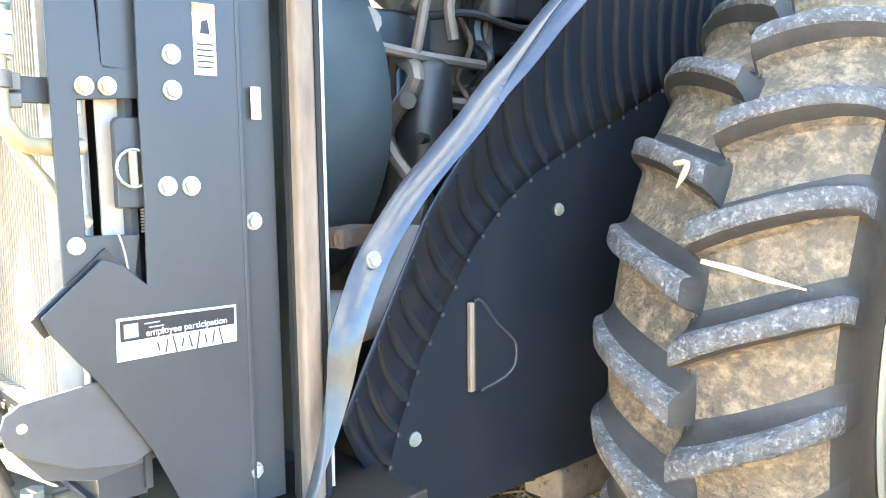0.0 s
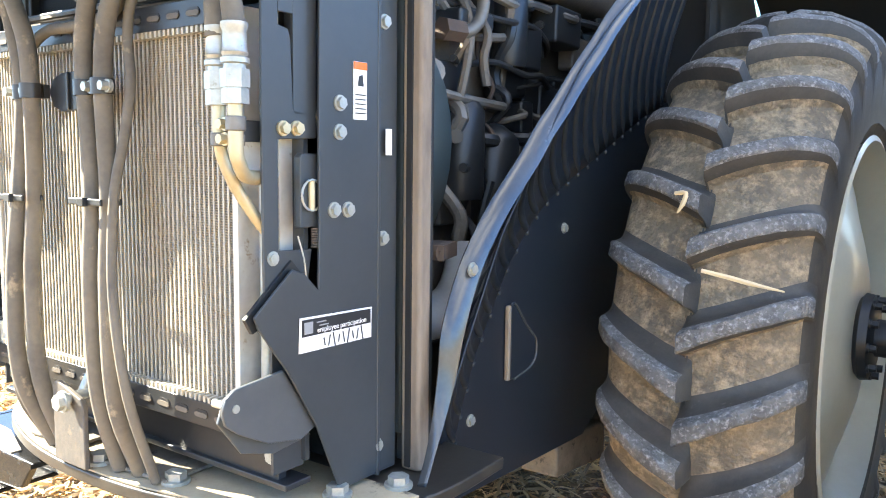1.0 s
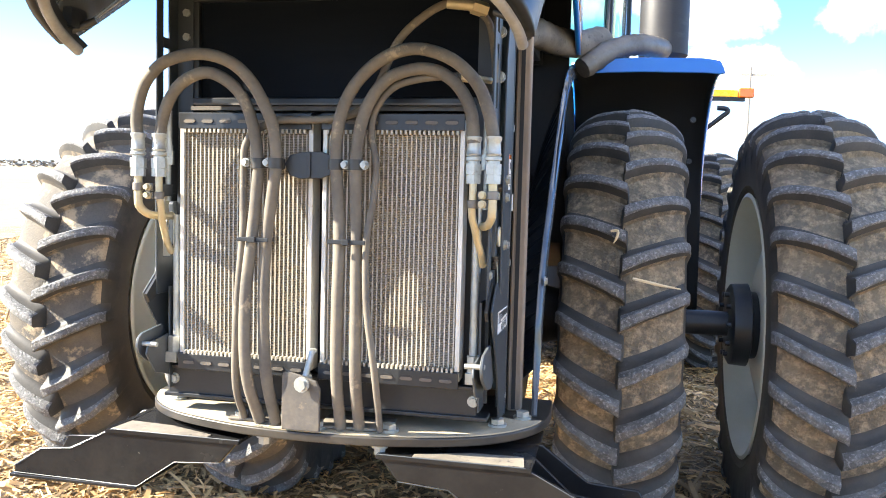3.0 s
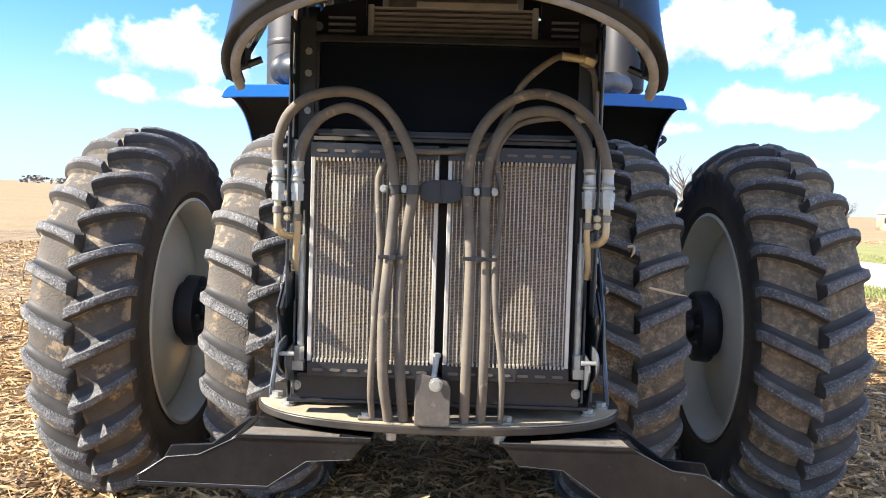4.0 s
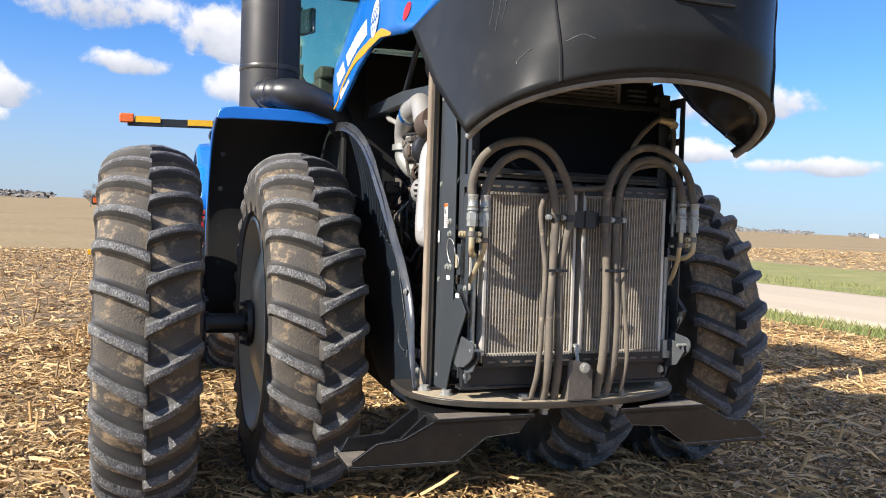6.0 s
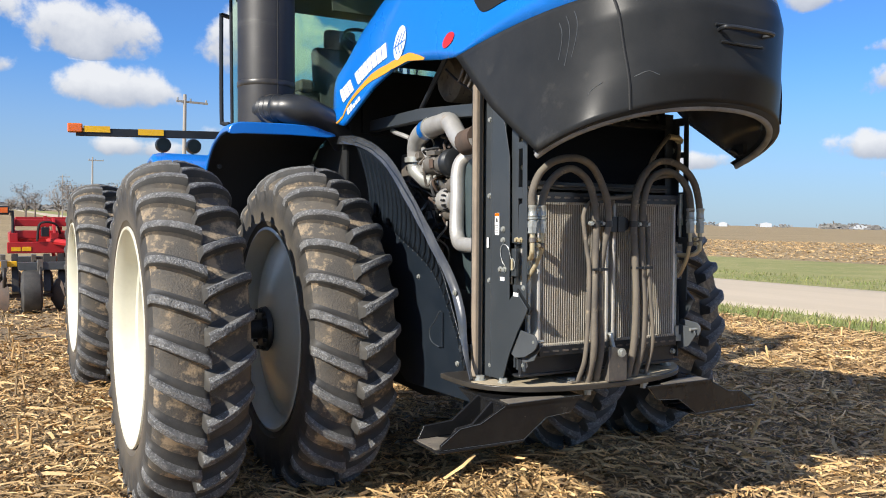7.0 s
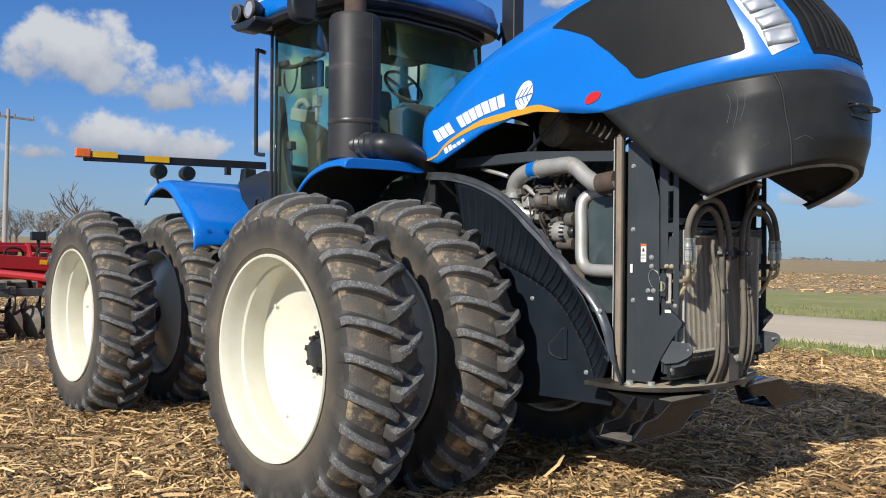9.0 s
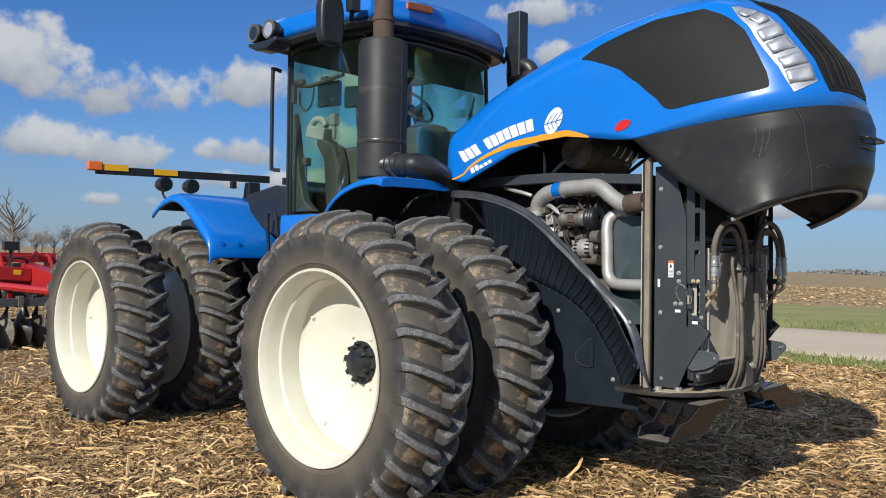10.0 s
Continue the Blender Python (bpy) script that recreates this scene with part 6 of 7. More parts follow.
part("roof_under", Builder().grid([roof_ring(0, -0.25, CZ1 + 0.03), roof_ring(0, -0.02, CZ1 + 0.02), roof_ring(0, 0.02, CZ1 + 0.05), roof_ring(0, 0.0, CZ1 + 0.09)], wrap=True), BLACK, cab, solid=0.01)
part("roof", Builder().grid([roof_ring(0, 0.0, CZ1 + 0.085), roof_ring(0, 0.015, CZ1 + 0.14), roof_ring(0, -0.03, CZ1 + 0.26), roof_ring(0, -0.15, CZ1 + 0.32), roof_ring(0, -0.6, CZ1 + 0.36), roof_ring(0, -1.1, CZ1 + 0.37)], wrap=True), BLUE, cab, "glossy blue cab roof", solid=0.01)
part("roof_lamp", Builder().box((-0.39, 2.535, CZ1 + 0.225), (0.24, 0.07, 0.06), (0, 0, -12)), AMBER, cab, "amber marker lamp", bevel=0.012)
part("antenna_dome", Builder().lathe([(3.66, 0.12), (3.70, 0.12), (3.74, 0.10), (3.76, 0.0)], (0.1, 2.75, 0), "z", 20), GREYPL, cab)
wlb = empty("work_light_bracket", tractor)
wlb["label"] = "black roof bracket with two round work lights"
part("bracket", Builder().prism([(3.60, 3.475), (3.70, 3.465), (3.98, 3.47), (4.03, 3.48), (4.03, 3.45), (3.92, 3.40), (3.74, 3.385), (3.60, 3.43)], "x", -1.06, -0.88), BLACK, wlb, bevel=0.02)
for y, xl in ((3.745, -1.0), (3.95, -1.02)):
    part("work_light", Builder().lathe([(0.0, 0.0), (0.0, 0.078), (0.03, 0.084), (0.08, 0.072), (0.12, 0.04), (0.13, 0)], (xl - 0.03, y, 3.56), "x", 24), BLACK, wlb)
    part("light_rim", Builder().lathe([(-0.006, 0.060), (-0.012, 0.080), (0.006, 0.084)], (xl - 0.03, y, 3.56), "x", 24, caps=False), DULLSTEEL, wlb)
    part("light_glass", Builder().cyl((xl - 0.032, y, 3.56), (xl - 0.037, y, 3.56), 0.062, 20), SCREEN if y > 3.8 else CHROME, wlb)
for s in (-1, 1):
    mi = empty("mirror", tractor)
    mi["label"] = "black rounded wing mirror on a folding arm"
    egg = [(s * 1.13 + 0.112 * math.copysign(abs(math.cos(a)) ** 0.55, math.cos(a)), 3.42 + (0.185 if math.sin(a) > 0 else 0.20) * math.copysign(abs(math.sin(a)) ** 0.55, math.sin(a))) for a in np.linspace(0, 2 * math.pi, 28, endpoint=False)]
    part("mirror_housing", Builder().prism(egg, "y", 2.70, 2.80), BLACK, mi, bevel=0.03)
    part("mirror_arm", Builder().tube([(s * 0.92, 2.75, 3.46), (s * 0.98, 2.68, 3.60), (s * 1.10, 2.70, 3.66), (s * 1.13, 2.77, 3.58)], 0.018, 8).box((s * 0.96, 2.68, 3.56), (0.08, 0.08, 0.10)), BLACK, mi)
for s in (-1, 1):
    hr = Builder().tube([(s * 0.79, 3.90, 3.26), (s * 0.83, 3.95, 3.28), (s * 0.84, 3.96, 3.22), (s * 0.84, 3.96, 2.45), (s * 0.83, 3.95, 2.38), (s * 0.79, 3.90, 2.37)], 0.018, 8, step=3)
    part("hand_rail", hr, BLACK, cab, "black tubular grab rail")
# interior
part("seat", Builder().box((0.05, 3.25, 2.32), (0.50, 0.46, 0.13)).box((0.05, 3.50, 2.68), (0.48, 0.13, 0.66), (-8, 0, 0)).box((0.05, 3.53, 3.08), (0.28, 0.10, 0.18)), SEATMAT, cab, "dark cloth operator seat", bevel=0.04)
part("seat_base", Builder().box((0.05, 3.25, 2.12), (0.38, 0.36, 0.28)), CABIN, cab, bevel=0.02)
whl = [(0.05 + 0.18 * math.cos(a), 3.02 + 0.18 * math.sin(a) * 0.6, 2.955 + 0.18 * math.sin(a) * 0.8) for a in np.linspace(0, 2 * math.pi, 21)]
sw = Builder().tube(whl, 0.015, 8, step=1)
for a in (0.5, 2.6, 4.7):
    sw.cyl((0.05, 3.03, 2.94), (0.05 + 0.18 * math.cos(a), 3.02 + 0.108 * math.sin(a), 2.955 + 0.144 * math.sin(a)), 0.014, 6)
part("steering_wheel", sw, CABIN, cab, "black three-spoke steering wheel")
part("steering_column", Builder().tube([(0.05, 2.72, 1.98), (0.05, 2.82, 2.4), (0.05, 3.02, 2.93)], [0.10, 0.10, 0.09, 0.085, 0.08, 0.075, 0.07, 0.06, 0.055, 0.05, 0.05, 0.05, 0.05], 10), CABIN, cab)
part("console", Builder().box((-0.42, 3.25, 2.28), (0.18, 0.60, 0.55)).box((-0.45, 3.05, 2.58), (0.12, 0.25, 0.10)), CABIN, cab, bevel=0.03)
part("arm_rest", Builder().box((-0.60, 3.56, 2.69), (0.13, 0.26, 0.11), (12, 0, 0)).tube([(-0.60, 3.70, 2.76), (-0.60, 3.64, 2.815), (-0.60, 3.54, 2.81), (-0.60, 3.47, 2.74)], 0.030, 10), GREYPL, cab, "pale grey moulded arm rest", bevel=0.03)
part("control_lever", Builder().tube([(-0.60, 3.36, 2.62), (-0.60, 3.36, 2.74)], 0.02, 8).box((-0.60, 3.36, 2.79), (0.06, 0.07, 0.10)), GREYPL, cab, bevel=0.015)
part("arm_pedestal", Builder().prism([(3.20, 2.0), (3.24, 2.40), (3.30, 2.56), (3.52, 2.66), (3.56, 2.60), (3.44, 2.44), (3.40, 2.0)], "x", -0.66, -0.52), CABIN, cab, bevel=0.03)
part("gear_knob", Builder().cyl((-0.62, 3.74, 1.97), (-0.62, 3.74, 2.42), 0.014, 8).box((-0.62, 3.74, 2.45), (0.06, 0.08, 0.07)), CABIN, cab, bevel=0.012)
part("monitor", Builder().box((-0.62, 3.41, 3.015), (0.045, 0.25, 0.22), (0, 0, 12)), SCREEN, cab, "dark control monitor", bevel=0.014)
part("monitor", Builder().box((-0.60, 3.06, 2.95), (0.045, 0.22, 0.18), (0, 0, 25)), SCREEN, cab, "dark control monitor", bevel=0.012)
part("monitor_rail", Builder().tube([(-0.71, 3.84, 3.10), (-0.69, 3.80, 3.135), (-0.67, 3.6, 3.11), (-0.66, 3.17, 3.145)], 0.018, 8, step=3), CABIN, cab)
part("rail_clamp", Builder().box((-0.70, 3.74, 3.15), (0.05, 0.13, 0.05)).box((-0.70, 3.83, 3.05), (0.04, 0.05, 0.16)).box((-0.64, 3.45, 3.14), (0.05, 0.08, 0.06)), CABIN, cab, bevel=0.01)
part("coiled_cord", Builder().tube([(-0.66, 3.80, 3.08), (-0.66, 3.78, 2.96), (-0.66, 3.70, 2.90), (-0.66, 3.62, 2.95), (-0.66, 3.58, 3.09)], 0.009, 6), CABIN, cab)
part("rear_trim", Builder().prism([(3.84, 1.99), (3.84, 2.9), (3.80, 2.72), (3.74, 2.35), (3.66, 2.1), (3.5, 1.99)], "x", -0.70, -0.62), CABIN, cab, bevel=0.02)
part("headliner", Builder().prism([(x * 0.96, y) for x, y in ring_b], "z", CZ1 - 0.05, CZ1 - 0.03), CABIN, cab)
part("sun_visor", Builder().box((0.15, CY0 + 0.13, 3.22), (0.95, 0.02, 0.22), (-12, 0, 0)), CABIN, cab)
part("dashboard", Builder().box((0.05, 2.84, 2.36), (0.46, 0.26, 0.74)).box((0.05, 2.90, 2.70), (0.40, 0.26, 0.10), (-20, 0, 0)), CABIN, cab, "dark moulded dashboard", bevel=0.06)
part("wiper", Builder().cyl((0.2, CY0 - 0.03, 2.05), (0.38, CY0 + 0.05, 2.9), 0.008, 6).box((0.36, CY0 + 0.035, 2.8), (0.012, 0.012, 0.5), (5, 10, 0)), BLACK, cab)

# body below the cab, muffler, intake
body = empty("body", tractor)
body["label"] = "blue lower body with black steps"
part("lower_body", Builder().prism([(2.02, 1.3), (2.02, 1.9), (2.6, 1.9), (3.9, 1.88), (3.9, 1.15), (2.9, 1.05)], "x", -0.52, 0.52), DEEP, body, bevel=0.03)
for s in (-1, 1):
    part("body_side", Builder().prism([(2.75, 1.45), (2.72, 1.90), (2.95, 1.97), (3.88, 1.97), (3.92, 1.3), (3.1, 1.2)], "x", s * 0.60, s * 0.80), BLUE, body, "glossy blue body side below the cab", bevel=0.03)
part("rear_deck", Builder().prism([(3.86, 1.2), (3.86, 2.2), (4.2, 2.28), (5.0, 2.12), (6.4, 2.0), (6.4, 1.1)], "x", -0.45, 0.45), BLACK, body, bevel=0.04)
for s in (-1, 1):
    part("deck_shoulder", Builder().prism([(3.95, 1.7), (3.95, 2.2), (4.25, 2.27), (4.75, 2.20), (4.6, 1.9)], "x", s * 0.45, s * 0.62), BLACK, body, bevel=0.03)
muf = empty("muffler", tractor)
muf["label"] = "black perforated exhaust muffler with steel stack"
MX, MY = -0.94, 2.34
part("muffler_can", Builder().lathe([(2.18, 0.15), (2.19, 0.185), (3.18, 0.185), (3.21, 0.17), (3.215, 0.08)], (MX, MY, 0), "z", 40), MUFF, muf)
part("muffler_seam", Builder().cyl((MX + 0.02, MY - 0.186, 2.2), (MX + 0.02, MY - 0.186, 3.18), 0.0035, 6), DEEP, muf)
part("muffler_strap", Builder().lathe([(2.43, 0.186), (2.435, 0.189), (2.462, 0.189), (2.467, 0.186)], (MX, MY, 0), "z", 40), DIRTY, muf)
part("stack_pipe", Builder().lathe([(3.2, 0.078), (3.36, 0.078), (3.365, 0.085), (3.40, 0.085), (3.405, 0.072), (4.1, 0.072)], (MX, MY, 0), "z", 24), RUST, muf, "heat-stained steel exhaust stack")
part("elbow", Builder().tube([(-0.96, 2.42, 2.27), (-0.985, 2.28, 2.272), (-0.975, 2.16, 2.272), (-0.93, 2.06, 2.268), (-0.83, 2.00, 2.255), (-0.70, 1.99, 2.22), (-0.58, 2.02, 2.16), (-0.50, 2.06, 2.08)], [0.080 + 0.011 * (i % 2) if i < 19 else 0.088 + 0.010 * math.sin(min(i - 19, 10) / 10 * math.pi) for i in range(43)], 20), BLACK, muf, "black rubber intake elbow")
part("elbow_clamp", Builder().lathe([(0, 0.086), (0, 0.096), (0.018, 0.096), (0.018, 0.086)], (-0.958, 2.12, 2.270), "y", 24, closed=True), IRON, muf)
itk = empty("air_intake", tractor)
itk["label"] = "grey-black air intake stack with corrugated hose"
part("intake_can", Builder().lathe([(2.22, 0.10), (2.25, 0.13), (3.3, 0.13), (3.35, 0.10), (3.36, 0.0)], (1.02, 2.45, 0), "z", 28), MUFF, itk)
part("intake_snorkel", Builder().box((0.98, 2.62, 3.62), (0.13, 0.16, 0.62)).tube([(1.02, 2.45, 3.3), (1.0, 2.5, 3.4), (0.98, 2.62, 3.45)], 0.07, 10), BLACK, itk, bevel=0.02)
part("corrugated_hose", Builder().tube([(1.02, 2.40, 2.27), (0.98, 2.25, 2.26), (0.88, 2.1, 2.25), (0.75, 1.98, 2.20), (0.62, 1.88, 2.10)], [0.050 + 0.006 * (i % 2) for i in range(25)], 16), DULLSTEEL, itk)

# fenders
FA = [(1.965, 2.150), (2.04, 2.165), (2.22, 2.155), (2.42, 2.095), (2.58, 1.98), (2.71, 1.81), (2.79, 1.6), (2.81, 1.3), (2.79, 0.85)]
for s in (-1, 1):
    fd = empty("front_fender", tractor)
    fd["label"] = "blue front fender, black underneath"
    prof = [(p.x, p.y) for p in spline([(y, z, 0) for y, z in FA], 4)]
    part("fender_top", Builder().grid([[(s * x, y, z + dz) for x, dz in ((0.55, -0.03), (0.60, 0.0), (0.9, 0.006), (1.20, 0.0), (1.262, -0.02), (1.285, -0.06))] for y, z in prof]), [BLUE, DEEP], fd, "glossy blue fender skin", solid=0.02)
    part("fender_lip", Builder().tube([(s * 0.60, 1.965, 2.115), (s * 0.66, 1.96, 2.143), (s * 1.2, 1.96, 2.143), (s * 1.272, 1.965, 2.105)], 0.012, 8, step=3), BLUE, fd)
    part("fender_band", Builder().prism([(s * x, z) for x, z in ((0.60, 2.10), (0.625, 2.13), (0.67, 2.155), (0.9, 2.162), (1.18, 2.157), (1.24, 2.148), (1.272, 2.125), (1.290, 2.085), (1.270, 2.078), (1.20, 2.085), (0.90, 2.092), (0.66, 2.088))], "y", 1.948, 1.962), BLUE, fd, "blue front edge of the fender", bevel=0.006)
    part("fender_inner", Builder().prism([(1.9, 2.10), (2.4, 2.06), (2.75, 1.7), (2.78, 0.95), (2.2, 0.95), (2.0, 1.3), (1.9, 1.8)], "x", s * 0.535, s * 0.55), DEEP, fd)
    bolts(fd, [(s * 1.20, 2.70 - (0.15 if z > 1.8 else 0), z) for z in (1.2, 1.45, 1.7, 1.92)], "-y", 0.012, 0.01, BLACK)
    rf = empty("rear_fender", tractor)
    rf["label"] = "blue rear fender curving down at the front"
    RA = [(5.42, 2.06), (5.28, 2.135), (5.10, 2.185), (4.95, 2.185), (4.78, 2.12), (4.60, 2.00), (4.46, 1.89), (4.36, 1.80), (4.305, 1.71), (4.285, 1.62), (4.285, 1.575)]
    prof = [(p.x, p.y) for p in spline([(y, z, 0) for y, z in RA], 4)]
    part("fender_skin", Builder().grid([[(s * x, y, z + dz) for x, dz in ((0.42, 0.0), (0.6, 0.0), (1.16, 0.0), (1.22, -0.014), (1.245, -0.05), (1.252, -float(np.interp(z, (1.58, 1.70, 1.9, 2.15), (0.052, 0.07, 0.115, 0.085)))))] for y, z in prof]), [BLUE, DEEP], rf, "glossy blue fender skin", solid=0.02)
    # blue bolt heads stand in for two dimples in the fender skin
    bolts(rf, [(s * x, 4.30, 1.70) for x in (0.95, 1.12)], "-y", 0.018, 0.010, BLUE)
    for x in (1.02, 0.72):
        wk = empty("fender_light", tractor)
        wk["label"] = "black round work light on a stalk"
        part("light_body", Builder().lathe([(-0.02, 0.0), (-0.03, 0.070), (0.01, 0.078), (0.05, 0.076), (0.11, 0.060), (0.14, 0.03), (0.14, 0)], (s * x, 5.62, 2.325), "y", 20), BLACK, wk)
        part("light_glass", Builder().cyl((s * x, 5.592, 2.325), (s * x, 5.584, 2.325), 0.062, 20), SCREEN, wk)
        part("light_stalk", Builder().tube([(s * x, 5.66, 2.30), (s * x, 5.66, 2.22), (s * (x - 0.03), 5.55, 2.14), (s * (x - 0.03), 5.30, 2.13)], 0.012, 8), BLACK, wk)
    la = empty("light_arm", tractor)
    la["label"] = "black side-marker arm with amber lamp and yellow reflectors"
    part("arm", Builder().box((s * 0.97, 5.232, 2.397), (1.78, 0.03, 0.075), (0, s * 1.2, s * 6)), BLACK, la, bevel=0.006)
    for x, y, z in ((1.675, 5.30, 2.41), (1.20, 5.25, 2.402)):
        part("reflector_strip", Builder().box((s * x, y, z), (0.23, 0.036, 0.058), (0, s * 1.2, s * 6)), YELLOW, la)
    part("marker_lamp", Builder().box((s * 1.86, 5.325, 2.414), (0.13, 0.07, 0.085), (0, 0, s * 6)), AMBER, la, "amber marker lamp", bevel=0.012)
    part("arm_bracket", Builder().prism([(5.12, 2.05), (5.30, 2.05), (5.24, 2.37), (5.14, 2.37)], "x", s * 0.20, s * 0.32).box((s * 0.5, 5.17, 2.33), (0.05, 0.05, 0.07)), BLACK, la)
    if s > 0:
        part("grab_handle", Builder().tube([(0.68, 3.05, 1.62), (0.95, 3.0, 1.72), (1.2, 3.01, 1.83), (1.32, 3.03, 1.918), (1.41, 3.03, 1.99), (1.438, 3.03, 2.015), (1.425, 3.03, 2.033), (1.375, 3.03, 2.038)], 0.015, 10), BLACK, body, "bent black grab handle")
    part("step_rail", Builder().tube([(s * 0.66, 4.05, 1.55), (s * 0.70, 4.08, 1.95), (s * 0.70, 4.14, 2.0), (s * 0.70, 4.22, 1.95), (s * 0.66, 4.24, 1.55)], 0.016, 8), BLACK, body)


# far things: barn, grain bins, poles, trees, disc harrow
def barn(m):
    th = tagged(empty("barn", None, m), "old tan barn with a white gambrel roof and cupola", "barn")
    end = [(-5, 0), (5, 0), (5, 4), (3.4, 6.6), (0, 8.2), (-3.4, 6.6), (-5, 4)]
    part("wall", Builder().prism(end, "y", -9, 9), BARNWALL, th)
    rf_ = Builder()
    for a, b_ in (((-5.4, 3.7), (-3.5, 6.8)), ((-3.5, 6.8), (0, 8.45)), ((0, 8.45), (3.5, 6.8)), ((3.5, 6.8), (5.4, 3.7))):
        rf_.grid([[(a[0], -9.5, a[1]), (b_[0], -9.5, b_[1])], [(a[0], 9.5, a[1]), (b_[0], 9.5, b_[1])]])
    part("roof", rf_, BARNROOF, th, solid=0.2)
    cu = part("cupola", Builder().box((0, 1, 9.1), (2.2, 2.6, 1.8)), BARNWALL, th)
    part("cupola_roof", Builder().prism([(-1.5, 9.9), (1.5, 9.9), (0, 10.7)], "y", -0.6, 2.6), BARNROOF, cu)
    for y in (-5, 0, 5):
        part("window", Builder().box((-5.05, y, 2.2), (0.1, 1.4, 1.3)), INK, th)
    dr = part("door", Builder().box((2.6, -9.06, 1.8), (3.0, 0.12, 3.6)), BARNWALL, th)
    part("door_rail", Builder().box((2.2, -9.1, 3.75), (5.0, 0.1, 0.18)), POLEWOOD, dr)
    part("loft_door", Builder().box((0, -9.06, 5.6), (1.5, 0.12, 1.7)), BARNWALL, th)
    return th


def grain_bin(m, r, h):
    th = tagged(empty("grain_bin", None, m), "round corrugated steel grain bin with a cone roof", "grain bin")
    prof_ = [(0.0, r)]
    k = 0.0
    while k < h:
        prof_ += [(k + 0.15, r + 0.05), (k + 0.3, r)]
        k += 0.3
    part("wall", Builder().lathe(prof_, (0, 0, 0), "z", 32), GALV, th)
    part("roof", Builder().lathe([(h, r + 0.25), (h + r * 0.5, 0.4), (h + r * 0.5 + 0.3, 0.4), (h + r * 0.5 + 0.4, 0)], (0, 0, 0), "z", 32), BARNROOF, th)
    return th


barn(pose(71.3, 123, lie(71.3, 123), 0, 0, 2) @ Matrix.Scale(0.72, 4))
grain_bin(pose(84.5, 123, lie(84.5, 123)), 2.7, 3.7)


def pole(m):
    th = tagged(empty("utility_pole", None, m), "weathered wooden utility pole with a crossarm", "utility pole", "poles along the road")
    part("post", Builder().tube([(0, 0, 0), (0, 0, 5), (0, 0, 10.2)], [0.17, 0.15, 0.11], 10), POLEWOOD, th)
    part("crossarm", Builder().box((0.5, 0, 9.7), (2.2, 0.12, 0.14)), POLEWOOD, th)
    for x in (-0.5, 0.4, 1.5):
        part("insulator", Builder().cyl((x, 0, 9.77), (x, 0, 9.95), 0.06, 8), GREYPL, th)
    return th


p0 = pole(pose(9.0, 55.4, lie(9, 55.4), 0, 0, 5))
for x, y in ((10.6, 133), (11.5, 210), (8.7, -25)):
    copy_thing(p0, pose(x, y, lie(x, y)))


sign = tagged(empty("road_sign", None, pose(6.6, 48.0, lie(6.6, 48), 0, 0, -12)), "grey back of an eight-sided road sign on a dark post", "road sign")
part("post", Builder().box((0, 0, 1.15), (0.09, 0.09, 2.3)), BARK, sign)
eight = [(0.47 * math.cos(math.pi * (k + 0.5) / 4), 2.2 + 0.47 * math.sin(math.pi * (k + 0.5) / 4)) for k in range(8)]
part("sign_plate", Builder().prism(eight, "y", 0.05, 0.06), GALV, sign, "dull grey eight-sided plate")


def tree(m, h, seed, leafy):
    rg = random.Random(seed)
    th = tagged(empty("tree", None, m), "distant autumn tree, " + ("rusty brown crown" if leafy else "bare branches"), "tree", "far trees")
    tb, lb2 = Builder(), Builder()
    tb.tube([(0, 0, 0), (0.1, 0, h * 0.3), (0, 0.1, h * 0.62)], [h * 0.03, h * 0.022, h * 0.01], 8)
    tips = []
    for k in range(16):
        z0 = h * rg.uniform(0.2, 0.55)
        a, l_ = rg.uniform(0, 6.28), h * rg.uniform(0.22, 0.42)
        e1 = Vector((math.cos(a) * l_ * 0.5, math.sin(a) * l_ * 0.5, z0 + l_ * 0.45))
        e2 = Vector((math.cos(a + 0.3) * l_ * 0.8, math.sin(a + 0.3) * l_ * 0.8, z0 + l_ * rg.uniform(0.8, 1.1)))
        tb.tube([(0, 0, z0), e1, e2], [h * 0.012, h * 0.008, h * 0.003], 5, step=3)
        for _ in range(3):
            e3 = e2 + Vector((rg.uniform(-1, 1), rg.uniform(-1, 1), rg.uniform(0.1, 1))) * h * 0.1
            tb.tube([e1.lerp(e2, 0.6), e3], [h * 0.005, h * 0.002], 4, smooth=False)
            tips += [e2, e3]
    part("trunk", tb, BARK, th)
    if leafy:
        for p in tips:
            for _ in range(9):
                c = p + Vector((rg.gauss(0, 1), rg.gauss(0, 1), rg.gauss(0, 0.8))) * h * 0.075
                d1 = Vector((rg.uniform(-1, 1), rg.uniform(-1, 1), rg.uniform(-1, 1))).normalized() * h * 0.018
                d2 = d1.orthogonal().normalized() * h * 0.012
                k = len(lb2.v)
                lb2.v += [tuple(c - d1), tuple(c + d2), tuple(c + d1), tuple(c - d2)]
                lb2.face((k, k + 1, k + 2, k + 3))
        part("crown", lb2, LEAFMAT, th, fix=False)
    return th


rgt = random.Random(40)
spots_ = [(62, 128, 5, True), (36, 129, 11.5, False), (17, 95, 6, False)]
for k in range(29):  # brown wood edge behind the field
    az_, dd = radians(-3 + 0.85 * k + rgt.uniform(-0.4, 0.4)), rgt.uniform(165, 215)
    spots_.append((math.sin(az_) * dd - 4, math.cos(az_) * dd, (5.5 if k < 9 else 7.5) * rgt.uniform(0.8, 1.15), k % 4 != 3))
